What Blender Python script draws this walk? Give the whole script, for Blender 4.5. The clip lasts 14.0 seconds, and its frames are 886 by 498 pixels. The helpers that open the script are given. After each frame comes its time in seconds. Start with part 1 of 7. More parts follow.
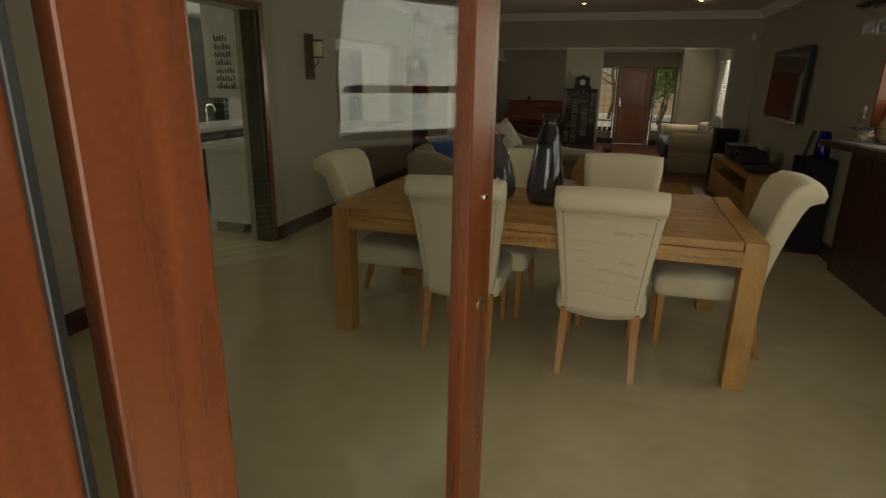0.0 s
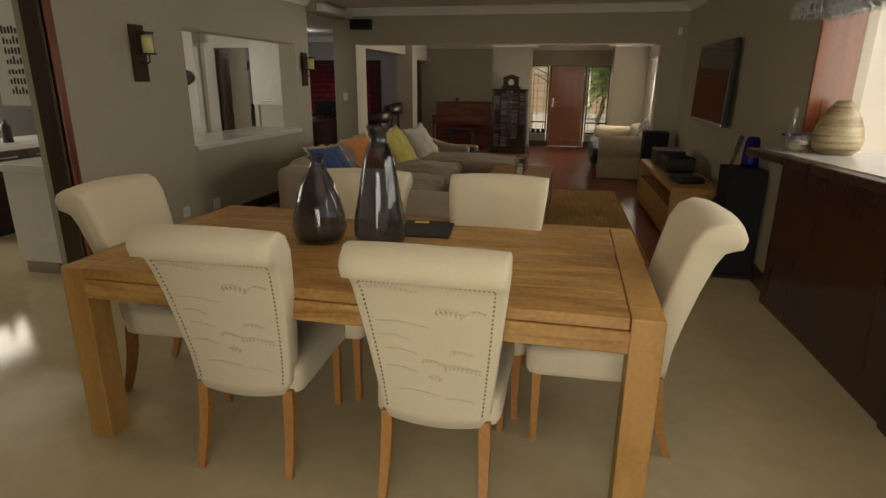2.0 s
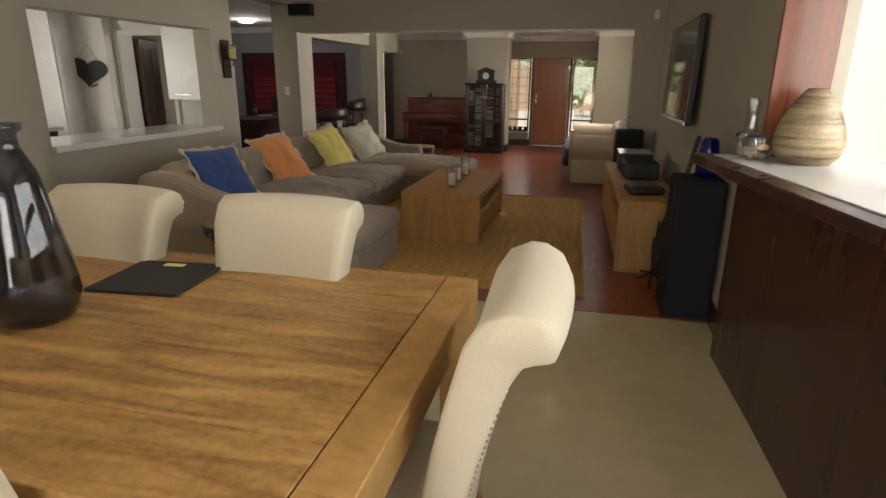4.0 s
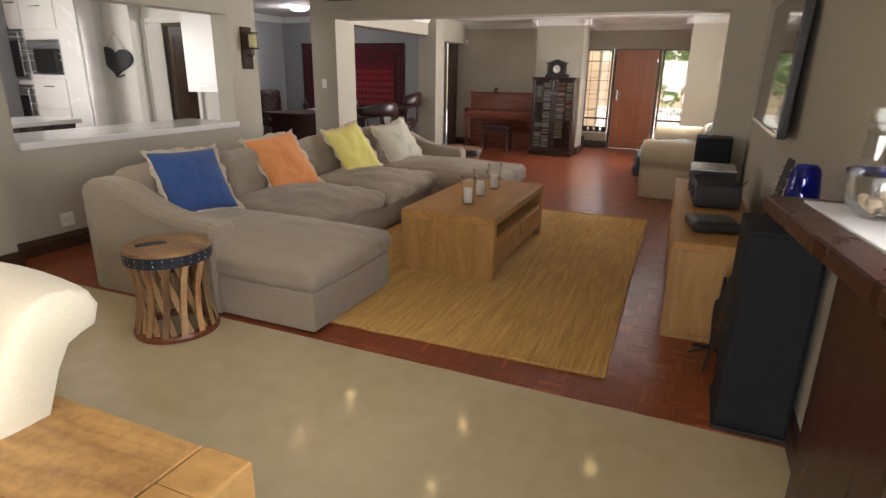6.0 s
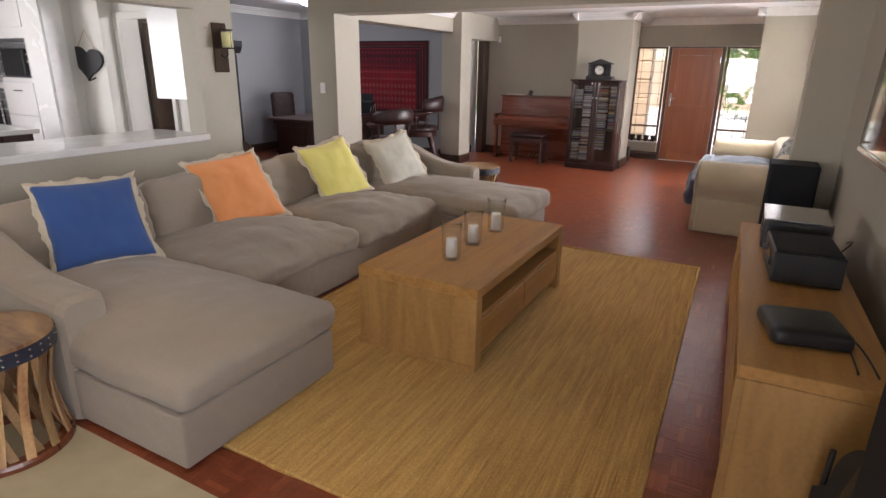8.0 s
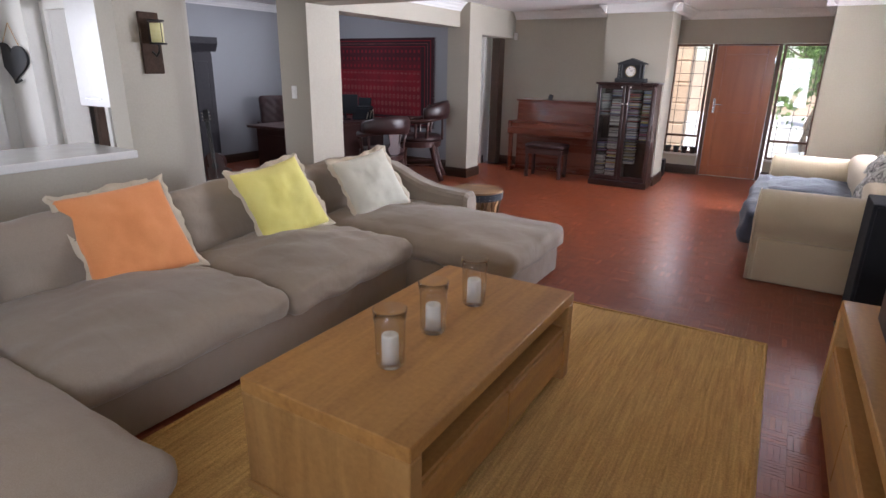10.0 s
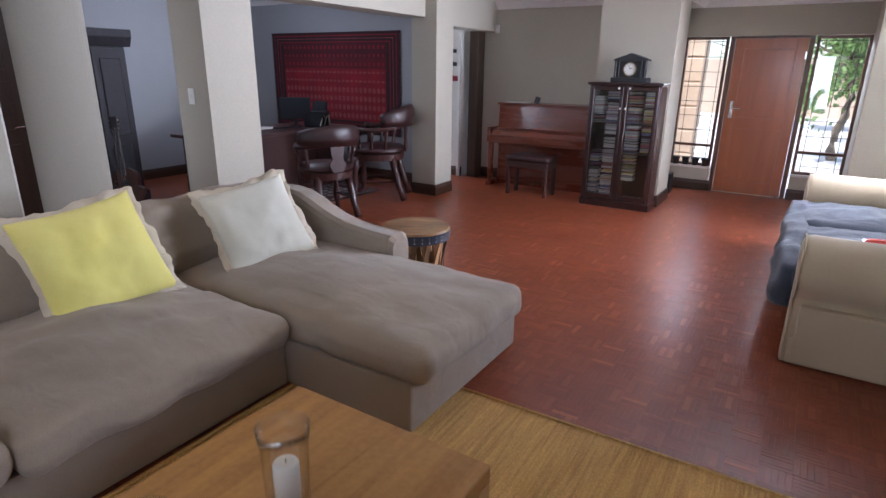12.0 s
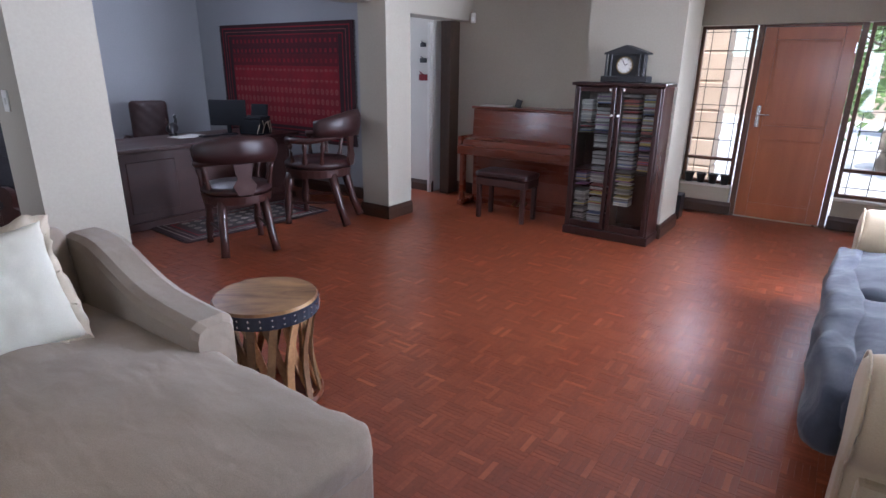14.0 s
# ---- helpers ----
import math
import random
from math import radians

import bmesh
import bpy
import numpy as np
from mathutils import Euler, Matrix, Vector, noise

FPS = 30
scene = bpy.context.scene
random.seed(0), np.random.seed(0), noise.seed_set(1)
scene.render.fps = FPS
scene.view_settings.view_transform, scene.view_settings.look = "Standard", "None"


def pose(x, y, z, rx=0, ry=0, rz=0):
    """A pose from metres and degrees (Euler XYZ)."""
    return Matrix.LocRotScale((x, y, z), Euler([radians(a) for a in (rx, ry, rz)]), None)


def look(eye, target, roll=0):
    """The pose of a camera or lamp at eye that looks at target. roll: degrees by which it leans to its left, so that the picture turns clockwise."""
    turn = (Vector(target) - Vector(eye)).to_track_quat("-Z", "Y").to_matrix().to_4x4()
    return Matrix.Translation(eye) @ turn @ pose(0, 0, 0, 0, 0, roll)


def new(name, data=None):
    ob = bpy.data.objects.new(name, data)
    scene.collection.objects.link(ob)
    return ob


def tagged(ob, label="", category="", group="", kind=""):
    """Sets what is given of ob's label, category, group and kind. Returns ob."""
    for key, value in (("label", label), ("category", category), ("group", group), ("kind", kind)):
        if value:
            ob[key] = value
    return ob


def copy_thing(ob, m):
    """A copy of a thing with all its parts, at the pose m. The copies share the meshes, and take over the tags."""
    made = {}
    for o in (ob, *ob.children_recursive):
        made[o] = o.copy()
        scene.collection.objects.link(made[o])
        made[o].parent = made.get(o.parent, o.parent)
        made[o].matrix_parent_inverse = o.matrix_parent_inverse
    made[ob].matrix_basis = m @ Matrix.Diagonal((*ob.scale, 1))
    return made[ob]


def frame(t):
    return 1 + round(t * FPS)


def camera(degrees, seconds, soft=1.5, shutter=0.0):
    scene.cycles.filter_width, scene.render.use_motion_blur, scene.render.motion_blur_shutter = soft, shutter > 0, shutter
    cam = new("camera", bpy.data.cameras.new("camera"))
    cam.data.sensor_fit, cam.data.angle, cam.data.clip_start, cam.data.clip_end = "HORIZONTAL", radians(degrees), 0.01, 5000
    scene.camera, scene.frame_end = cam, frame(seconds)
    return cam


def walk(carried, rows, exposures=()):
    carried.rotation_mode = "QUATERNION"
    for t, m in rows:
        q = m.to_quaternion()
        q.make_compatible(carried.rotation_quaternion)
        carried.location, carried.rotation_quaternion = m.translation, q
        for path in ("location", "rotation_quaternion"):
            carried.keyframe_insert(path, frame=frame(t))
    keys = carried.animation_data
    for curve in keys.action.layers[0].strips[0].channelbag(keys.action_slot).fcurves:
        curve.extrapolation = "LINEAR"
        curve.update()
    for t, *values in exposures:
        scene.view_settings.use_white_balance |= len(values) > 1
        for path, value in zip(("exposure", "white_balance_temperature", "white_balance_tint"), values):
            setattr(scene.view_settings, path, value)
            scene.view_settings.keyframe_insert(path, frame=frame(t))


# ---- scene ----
cam = camera(76.4, 14.0)
METRES, EYE, TILT, LEAN, TURN = 9.7, 1.6, 0.4, 0.0, 16.9
ROWS = [
    (0.0, 0.0, 0.0, 0.0, 0.3, -17.2, -0.97),
    (0.5, 0.016, 0.0274, -0.0009, -1.9, -17.09, -0.78),
    (1.0, 0.033, 0.0527, 0.002, -3.3, -17.04, -0.73),
    (1.5, 0.0531, 0.0796, -0.0002, -3.93, -16.98, -0.61),
    (2.0, 0.0776, 0.1064, -0.0006, -4.32, -17.05, -0.54),
    (2.5, 0.1044, 0.1313, -0.0022, -4.37, -17.09, -0.46),
    (3.0, 0.1305, 0.1552, -0.0058, -4.24, -17.09, -0.48),
    (3.5, 0.1583, 0.1807, -0.0076, -4.03, -17.17, -0.44),
    (6.0, 0.2534, 0.3204, -0.0101, 6.6, -17.98, -0.76),
    (6.5, 0.2638, 0.3533, -0.0082, 8.44, -18.17, -0.8),
    (7.0, 0.2744, 0.388, -0.0052, 9.83, -18.27, -0.81),
    (7.5, 0.2801, 0.4212, -0.0047, 10.95, -18.39, -0.82),
    (8.0, 0.283, 0.4533, -0.0033, 11.66, -18.35, -0.79),
    (10.5, 0.293, 0.6261, -0.0045, 14.95, -18.36, -0.82),
    (11.0, 0.2957, 0.6627, -0.0064, 15.11, -18.38, -0.8),
    (11.5, 0.3043, 0.7012, -0.0074, 15.26, -18.31, -0.72),
    (12.0, 0.3132, 0.7416, -0.0076, 15.51, -18.3, -0.65),
    (12.5, 0.3253, 0.78, -0.0067, 15.81, -18.37, -0.61),
    (13.0, 0.3371, 0.8173, -0.0066, 16.45, -18.41, -0.55),
    (13.5, 0.3443, 0.8576, -0.0085, 17.41, -18.4, -0.55),
    (14.0, 0.3511, 0.8967, -0.0106, 18.33, -18.41, -0.58),
]
EXPOSURES = [(0.0, -1.35, 8900, 7), (0.5, -1.05, 8900, 7), (1.0, -0.88, 8900, 9), (2.0, -0.50, 8900, 12), (3.6, -0.06, 8000, 14), (5.8, 0.94, 7200, 16), (8.2, 1.16, 6600, 19), (10.3, 1.18, 6000, 20), (14.0, 1.12, 5500, 19)]
walk(cam, [(t, pose(0, 0, EYE, TILT, LEAN, TURN) @ pose(METRES * x, METRES * y, METRES * z, 90 + pitch, roll, yaw)) for t, x, y, z, yaw, pitch, roll in ROWS], EXPOSURES)

# ---- world and lights ----
world = bpy.data.worlds.new("world")
scene.world = world
world.use_nodes = True
wn = world.node_tree.nodes
sky = wn.new("ShaderNodeTexSky")
sky.sky_type, sky.sun_disc = "NISHITA", False
sky.sun_elevation, sky.sun_rotation = radians(60), radians(239)
wn["Background"].inputs[1].default_value = 0.15
world.node_tree.links.new(sky.outputs[0], wn["Background"].inputs[0])

sun = new("sun", bpy.data.lights.new("sun", "SUN"))
sun.data.energy, sun.data.angle, sun.data.color = 5.0, radians(0.5), (1.0, 0.94, 0.85)
sun.matrix_world = look((0, 0, 10), (0.50, 0.30, 10 - 1.0))


def area_lamp(name, eye, target, w, h, watts, color=(1, 1, 1)):
    lamp = new(name, bpy.data.lights.new(name, "AREA"))
    lamp.data.shape, lamp.data.size, lamp.data.size_y = "RECTANGLE", w, h
    lamp.data.energy, lamp.data.color = watts, color
    lamp.matrix_world = look(eye, target)
    return lamp


DAY = (0.93, 0.97, 1.0)
area_lamp("skylight_servery", (2.75, 3.95, 1.75), (-1.0, 5.2, 0.9), 3.5, 1.25, 84, (0.84, 0.92, 1.0))
area_lamp("skylight_side_window", (2.3, 13.3, 1.4), (-1.8, 11.3, 0.45), 2.1, 1.4, 180, (0.92, 0.96, 1.0)).data.spread = radians(122)
area_lamp("skylight_patio_door", (0.4, -0.5, 1.2), (0.0, 3.2, 0.0), 1.8, 1.9, 80, DAY)
# Kitchen and passage lamps stand in openings added to the outer wall.
area_lamp("kitchen_fill", (-7.0, 5.6, 1.58), (-3, 5.6, 1.2), 3.1, 1.1, 74, DAY)
area_lamp("passage_fill", (-7.0, 14.78, 1.5), (-3, 14.9, 1.0), 0.5, 1.1, 60, DAY)
# Added lamp, hidden outside above the door head to brighten the far room.
area_lamp("entrance_fill", (0.28, 16.80, 2.28), (0.28, 13.2, 0.2), 1.9, 0.5, 60, DAY)

# ---- materials ----


class Mat:
    """A node material with a colour that varies at two scales, a bump and a roughness that wanders."""

    def __init__(self, name, dark, light, rough=0.5, metal=0.0, grain=(6, 6, 6), fine=40.0, mix=0.5, bump=0.1, spread=0.12,
                 spec=0.5, coat=0.0, sheen=0.0, vary=0.0, distort=0.4):
        m = bpy.data.materials.new(name)
        m.use_nodes = True
        self.m, n, l = m, m.node_tree.nodes, m.node_tree.links
        self.n, self.l = n, l
        b = n["Principled BSDF"]
        self.b = b
        co = n.new("ShaderNodeTexCoord")
        info = n.new("ShaderNodeObjectInfo")
        add = n.new("ShaderNodeVectorMath")
        add.operation = "MULTIPLY_ADD"
        l.new(info.outputs["Random"], add.inputs[0])
        add.inputs[1].default_value = (7.3, 3.1, 5.7) if vary else (0, 0, 0)
        l.new(co.outputs["Object"], add.inputs[2])
        self.co = add
        mp = n.new("ShaderNodeMapping")
        mp.inputs["Scale"].default_value = grain
        l.new(add.outputs[0], mp.inputs[0])
        big = n.new("ShaderNodeTexNoise")
        big.inputs["Scale"].default_value, big.inputs["Detail"].default_value = 1.0, 6
        big.inputs["Distortion"].default_value = distort
        l.new(mp.outputs[0], big.inputs["Vector"])
        small = n.new("ShaderNodeTexNoise")
        small.inputs["Scale"].default_value, small.inputs["Detail"].default_value = fine, 4
        l.new(add.outputs[0], small.inputs["Vector"])
        comb = n.new("ShaderNodeMath")
        comb.operation = "MULTIPLY_ADD"
        l.new(small.outputs[0], comb.inputs[0])
        comb.inputs[1].default_value = 1 - mix
        sc = n.new("ShaderNodeMath")
        sc.operation = "MULTIPLY"
        l.new(big.outputs[0], sc.inputs[0])
        sc.inputs[1].default_value = mix
        l.new(sc.outputs[0], comb.inputs[2])
        ramp = n.new("ShaderNodeValToRGB")
        ramp.color_ramp.elements[0].position, ramp.color_ramp.elements[1].position = 0.5 - 0.16, 0.5 + 0.16
        ramp.color_ramp.elements[0].color, ramp.color_ramp.elements[1].color = (*dark, 1), (*light, 1)
        l.new(comb.outputs[0], ramp.inputs[0])
        self.ramp, self.comb, self.color = ramp, comb, ramp.outputs[0]
        if vary:
            hsv = n.new("ShaderNodeHueSaturation")
            mr = n.new("ShaderNodeMapRange")
            mr.inputs["To Min"].default_value, mr.inputs["To Max"].default_value = 1 - vary, 1 + vary
            l.new(info.outputs["Random"], mr.inputs["Value"])
            l.new(mr.outputs[0], hsv.inputs["Value"])
            l.new(ramp.outputs[0], hsv.inputs["Color"])
            self.color = hsv.outputs[0]
        l.new(self.color, b.inputs["Base Color"])
        rr = n.new("ShaderNodeMapRange")
        rr.inputs["To Min"].default_value, rr.inputs["To Max"].default_value = max(0.02, rough - spread), min(1, rough + spread)
        l.new(big.outputs[0], rr.inputs["Value"])
        l.new(rr.outputs[0], b.inputs["Roughness"])
        b.inputs["Metallic"].default_value = metal
        b.inputs["Specular IOR Level"].default_value = spec
        b.inputs["Coat Weight"].default_value = coat
        b.inputs["Coat Roughness"].default_value = 0.12
        b.inputs["Sheen Weight"].default_value = sheen
        if bump:
            bp = n.new("ShaderNodeBump")
            bp.inputs["Strength"].default_value, bp.inputs["Distance"].default_value = bump, 0.01
            l.new(comb.outputs[0], bp.inputs["Height"])
            l.new(bp.outputs[0], b.inputs["Normal"])


def mat(*a, **k):
    return Mat(*a, **k).m


def glass_mat(name, color=(1, 1, 1), rough=0.0, ior=1.45):
    m = bpy.data.materials.new(name)
    m.use_nodes = True
    b = m.node_tree.nodes["Principled BSDF"]
    b.inputs["Base Color"].default_value = (*color, 1)
    b.inputs["Roughness"].default_value, b.inputs["IOR"].default_value = rough, ior
    b.inputs["Transmission Weight"].default_value = 1
    return m


def thin_glass(name, tint, rough=0.0, gloss=0.75):
    """Thin clear glass: light goes straight through, tinted, and gloss grows at grazing angles."""
    m = bpy.data.materials.new(name)
    m.use_nodes = True
    n, l = m.node_tree.nodes, m.node_tree.links
    n.remove(n["Principled BSDF"])
    clear, shiny, mixer, fres = n.new("ShaderNodeBsdfTransparent"), n.new("ShaderNodeBsdfGlossy"), n.new("ShaderNodeMixShader"), n.new("ShaderNodeLayerWeight")
    clear.inputs[0].default_value = (*tint, 1)
    shiny.inputs["Roughness"].default_value = rough
    power, sc = n.new("ShaderNodeMath"), n.new("ShaderNodeMath")
    power.operation, sc.operation = "POWER", "MULTIPLY_ADD"
    power.inputs[1].default_value = 4.0
    sc.inputs[1].default_value, sc.inputs[2].default_value = gloss * 0.8, 0.045 * gloss
    l.new(fres.outputs["Facing"], power.inputs[0])
    l.new(power.outputs[0], sc.inputs[0])
    l.new(sc.outputs[0], mixer.inputs[0])
    l.new(clear.outputs[0], mixer.inputs[1])
    l.new(shiny.outputs[0], mixer.inputs[2])
    l.new(mixer.outputs[0], n["Material Output"].inputs[0])
    return m


def glow_mat(name, color, strength):
    m = bpy.data.materials.new(name)
    m.use_nodes = True
    b = m.node_tree.nodes["Principled BSDF"]
    b.inputs["Base Color"].default_value = (*color, 1)
    b.inputs["Emission Color"].default_value, b.inputs["Emission Strength"].default_value = (*color, 1), strength
    return m


M_WALL = mat("taupe_wall_paint", (0.38, 0.348, 0.28), (0.43, 0.394, 0.32), 0.75, grain=(0.7, 0.7, 0.7), fine=60, mix=0.6, bump=0.05)
M_WALL_STUDY = mat("grey_wall_paint", (0.27, 0.275, 0.285), (0.31, 0.315, 0.325), 0.7, grain=(0.7, 0.7, 0.7), fine=60, mix=0.6, bump=0.05)
M_WALL_WHITE = mat("cream_wall_paint", (0.62, 0.60, 0.55), (0.68, 0.66, 0.61), 0.7, grain=(0.7, 0.7, 0.7), fine=60, mix=0.6, bump=0.04)
M_CEIL = mat("white_ceiling_paint", (0.72, 0.71, 0.69), (0.78, 0.77, 0.75), 0.8, grain=(0.6, 0.6, 0.6), fine=50, mix=0.6, bump=0.03)
M_CORNICE = mat("white_cornice_plaster", (0.74, 0.73, 0.71), (0.80, 0.79, 0.77), 0.6, grain=(2, 2, 2), fine=60, bump=0.03)
M_SCREED = mat("polished_screed", (0.45, 0.385, 0.25), (0.53, 0.46, 0.31), 0.11, grain=(0.9, 0.9, 0.9), fine=9, mix=0.6, bump=0.012, spread=0.06, distort=1.2)
M_GROUT = mat("dark_parquet_joint", (0.18, 0.045, 0.019), (0.22, 0.058, 0.025), 0.35, fine=60)
M_BASE = mat("dark_wood_skirting", (0.035, 0.018, 0.012), (0.06, 0.03, 0.018), 0.35, grain=(3, 3, 30), fine=60, bump=0.05)
M_REDWOOD = mat("varnished_meranti", (0.11, 0.027, 0.011), (0.21, 0.056, 0.02), 0.3, grain=(18, 18, 1.2), fine=70, mix=0.7, bump=0.05, coat=0.25)
M_DOORWOOD = mat("red_brown_door_wood", (0.33, 0.095, 0.032), (0.42, 0.13, 0.045), 0.35, grain=(9, 9, 0.8), fine=70, mix=0.7, bump=0.04, coat=0.2)
M_OAK = mat("honey_oak", (0.22, 0.098, 0.03), (0.54, 0.315, 0.112), 0.4, grain=(2.4, 17, 17), fine=50, mix=0.72, bump=0.07, distort=0.8)
M_OAKLEG = mat("honey_oak_leg", (0.34, 0.175, 0.055), (0.50, 0.285, 0.10), 0.45, grain=(12, 12, 1.6), fine=50, mix=0.72, bump=0.06, distort=0.8)
M_BROWNOAK = mat("brown_oak", (0.35, 0.165, 0.043), (0.53, 0.28, 0.085), 0.48, grain=(14, 1.3, 14), fine=50, mix=0.7, bump=0.06, distort=0.8)
M_CHAIRLEG = mat("chair_leg_wood", (0.34, 0.15, 0.045), (0.46, 0.22, 0.08), 0.4, grain=(18, 18, 2), fine=60, bump=0.04)
M_CREAM = mat("cream_linen", (0.56, 0.50, 0.37), (0.66, 0.60, 0.46), 0.9, grain=(3, 3, 3), fine=320, mix=0.4, bump=0.16, sheen=0.2)
M_INK = mat("faded_brown_print", (0.36, 0.30, 0.21), (0.50, 0.44, 0.33), 0.9, fine=200)
M_BRASS = mat("aged_brass_nail", (0.22, 0.16, 0.08), (0.35, 0.27, 0.14), 0.35, metal=0.9, fine=200)
M_SOFA = mat("taupe_sofa_linen", (0.285, 0.23, 0.178), (0.375, 0.308, 0.243), 0.92, grain=(1.6, 1.6, 1.6), fine=260, mix=0.45, bump=0.2, sheen=0.25)
M_SOFA2 = mat("cream_sofa_cotton", (0.44, 0.35, 0.23), (0.53, 0.43, 0.295), 0.9, grain=(2, 2, 2), fine=260, mix=0.45, bump=0.15, sheen=0.2)
M_BLUE = mat("blue_linen", (0.028, 0.075, 0.24), (0.04, 0.105, 0.31), 0.9, grain=(4, 4, 4), fine=260, bump=0.2, sheen=0.2)
M_ORANGE = mat("orange_linen", (0.80, 0.29, 0.095), (0.90, 0.38, 0.15), 0.9, grain=(4, 4, 4), fine=260, bump=0.2, sheen=0.2)
M_YELLOW = mat("yellow_linen", (0.78, 0.70, 0.17), (0.86, 0.79, 0.27), 0.9, grain=(4, 4, 4), fine=260, bump=0.2, sheen=0.2)
M_WHITEFAB = mat("off_white_linen", (0.62, 0.60, 0.50), (0.70, 0.68, 0.58), 0.9, grain=(4, 4, 4), fine=260, bump=0.2, sheen=0.2)
M_TRIMFAB = mat("beige_flange_linen", (0.58, 0.50, 0.38), (0.68, 0.60, 0.47), 0.9, grain=(8, 8, 8), fine=260, bump=0.2)
M_GREYBLUE = mat("grey_blue_cotton", (0.03, 0.036, 0.054), (0.05, 0.058, 0.08), 0.9, grain=(3, 3, 3), fine=240, bump=0.25, sheen=0.2)
M_BARWOOD = mat("dark_mahogany", (0.028, 0.009, 0.008), (0.055, 0.018, 0.014), 0.3, grain=(10, 10, 1.2), fine=60, bump=0.04, coat=0.15)
M_PIANO = mat("mahogany_piano", (0.125, 0.026, 0.012), (0.19, 0.045, 0.02), 0.28, grain=(1.2, 14, 12), fine=60, bump=0.03, coat=0.3)
M_DESK = mat("dark_cherry_desk", (0.034, 0.011, 0.009), (0.05, 0.016, 0.012), 0.4, grain=(12, 1.2, 12), fine=60, bump=0.02, coat=0.1)
M_ARMOIRE = mat("blue_black_armoire_wood", (0.018, 0.017, 0.021), (0.036, 0.032, 0.036), 0.55, spec=0.25, grain=(12, 12, 1.2), fine=60, bump=0.05)
M_LEATHER = mat("oxblood_leather", (0.020, 0.007, 0.007), (0.036, 0.012, 0.011), 0.42, grain=(6, 6, 6), fine=180, bump=0.2)
M_BLACK = mat("black_plastic", (0.012, 0.012, 0.013), (0.02, 0.02, 0.022), 0.4, fine=200, bump=0.03)
M_SPEAKER = mat("black_speaker_cloth", (0.009, 0.010, 0.013), (0.016, 0.0175, 0.022), 0.75, spec=0.25, fine=400, bump=0.2)
M_GLOSS = mat("gloss_black_screen", (0.006, 0.006, 0.007), (0.009, 0.009, 0.010), 0.05, spread=0.02, fine=10, bump=0, spec=0.8)
M_CHROME = mat("brushed_chrome", (0.6, 0.6, 0.6), (0.7, 0.7, 0.7), 0.2, metal=1.0, fine=100, bump=0.0)
M_IRON = mat("dark_iron", (0.02, 0.018, 0.016), (0.04, 0.035, 0.03), 0.55, metal=0.4, fine=120, bump=0.1)
M_QUARTZ = mat("white_quartz", (0.66, 0.66, 0.64), (0.74, 0.74, 0.72), 0.14, grain=(5, 5, 5), fine=120, bump=0.0, spread=0.05)
M_WHITEGLOSS = mat("white_lacquer", (0.70, 0.69, 0.67), (0.74, 0.73, 0.71), 0.25, grain=(1, 1, 1), fine=20, bump=0.0)
M_STEEL = mat("stainless_steel", (0.42, 0.42, 0.43), (0.52, 0.52, 0.53), 0.25, metal=1.0, grain=(1, 1, 40), fine=80, bump=0.0)
M_DARKGLASS = mat("dark_oven_glass", (0.008, 0.008, 0.009), (0.012, 0.012, 0.013), 0.06, spread=0.02, fine=10, bump=0)
M_SLATE = mat("black_slate", (0.015, 0.015, 0.016), (0.028, 0.028, 0.03), 0.7, grain=(6, 6, 6), fine=90)
M_DARKDOOR = mat("dark_brown_door", (0.06, 0.038, 0.026), (0.095, 0.06, 0.042), 0.4, grain=(14, 14, 1.2), fine=60)
M_SCONCE = mat("rough_dark_board", (0.035, 0.020, 0.013), (0.065, 0.038, 0.025), 0.75, spec=0.2, grain=(14, 14, 1.4), fine=60, bump=0.15)
M_CABINET = mat("dark_cabinet_mahogany", (0.022, 0.008, 0.007), (0.034, 0.012, 0.010), 0.32, grain=(12, 12, 1.0), fine=60, bump=0.02)
M_FRAMEWOOD = mat("brown_frame_wood", (0.085, 0.034, 0.017), (0.14, 0.06, 0.03), 0.4, grain=(14, 14, 1.2), fine=60, bump=0.03)
M_CANDLE = mat("white_wax", (0.78, 0.76, 0.70), (0.84, 0.82, 0.77), 0.45, grain=(8, 8, 8), fine=60, bump=0.05)
M_SHADE = mat("yellow_green_glass_candle", (0.70, 0.66, 0.30), (0.80, 0.76, 0.42), 0.4, grain=(6, 6, 20), fine=60)
M_STICK = mat("pale_cedar_slat", (0.19, 0.075, 0.034), (0.52, 0.33, 0.155), 0.5, grain=(7, 7, 1.2), fine=60, mix=0.8, vary=0.6, bump=0.1)
M_DRUMTOP = mat("streaked_cedar_top", (0.13, 0.055, 0.022), (0.42, 0.25, 0.11), 0.35, grain=(2, 9, 2), fine=20, mix=0.85, bump=0.03, distort=1.5)
M_STUDBAND = mat("blue_black_leather_band", (0.012, 0.016, 0.03), (0.025, 0.03, 0.05), 0.45, fine=100, bump=0.1)
M_BAMBOO = mat("banded_coiled_bamboo", (0.10, 0.065, 0.032), (0.50, 0.39, 0.23), 0.4, grain=(2.5, 2.5, 40), fine=60, mix=0.85, bump=0.1)
M_PLATE = mat("white_switch_plastic", (0.70, 0.69, 0.64), (0.74, 0.73, 0.69), 0.35, fine=60, bump=0)
M_RUGRED = mat("red_woven_rug", (0.115, 0.005, 0.010), (0.25, 0.011, 0.021), 0.95, grain=(4, 4, 4), fine=300, bump=0.3)
M_RUGDARK = mat("dark_woven_rug", (0.022, 0.008, 0.010), (0.04, 0.014, 0.018), 0.95, grain=(4, 4, 4), fine=300, bump=0.3)
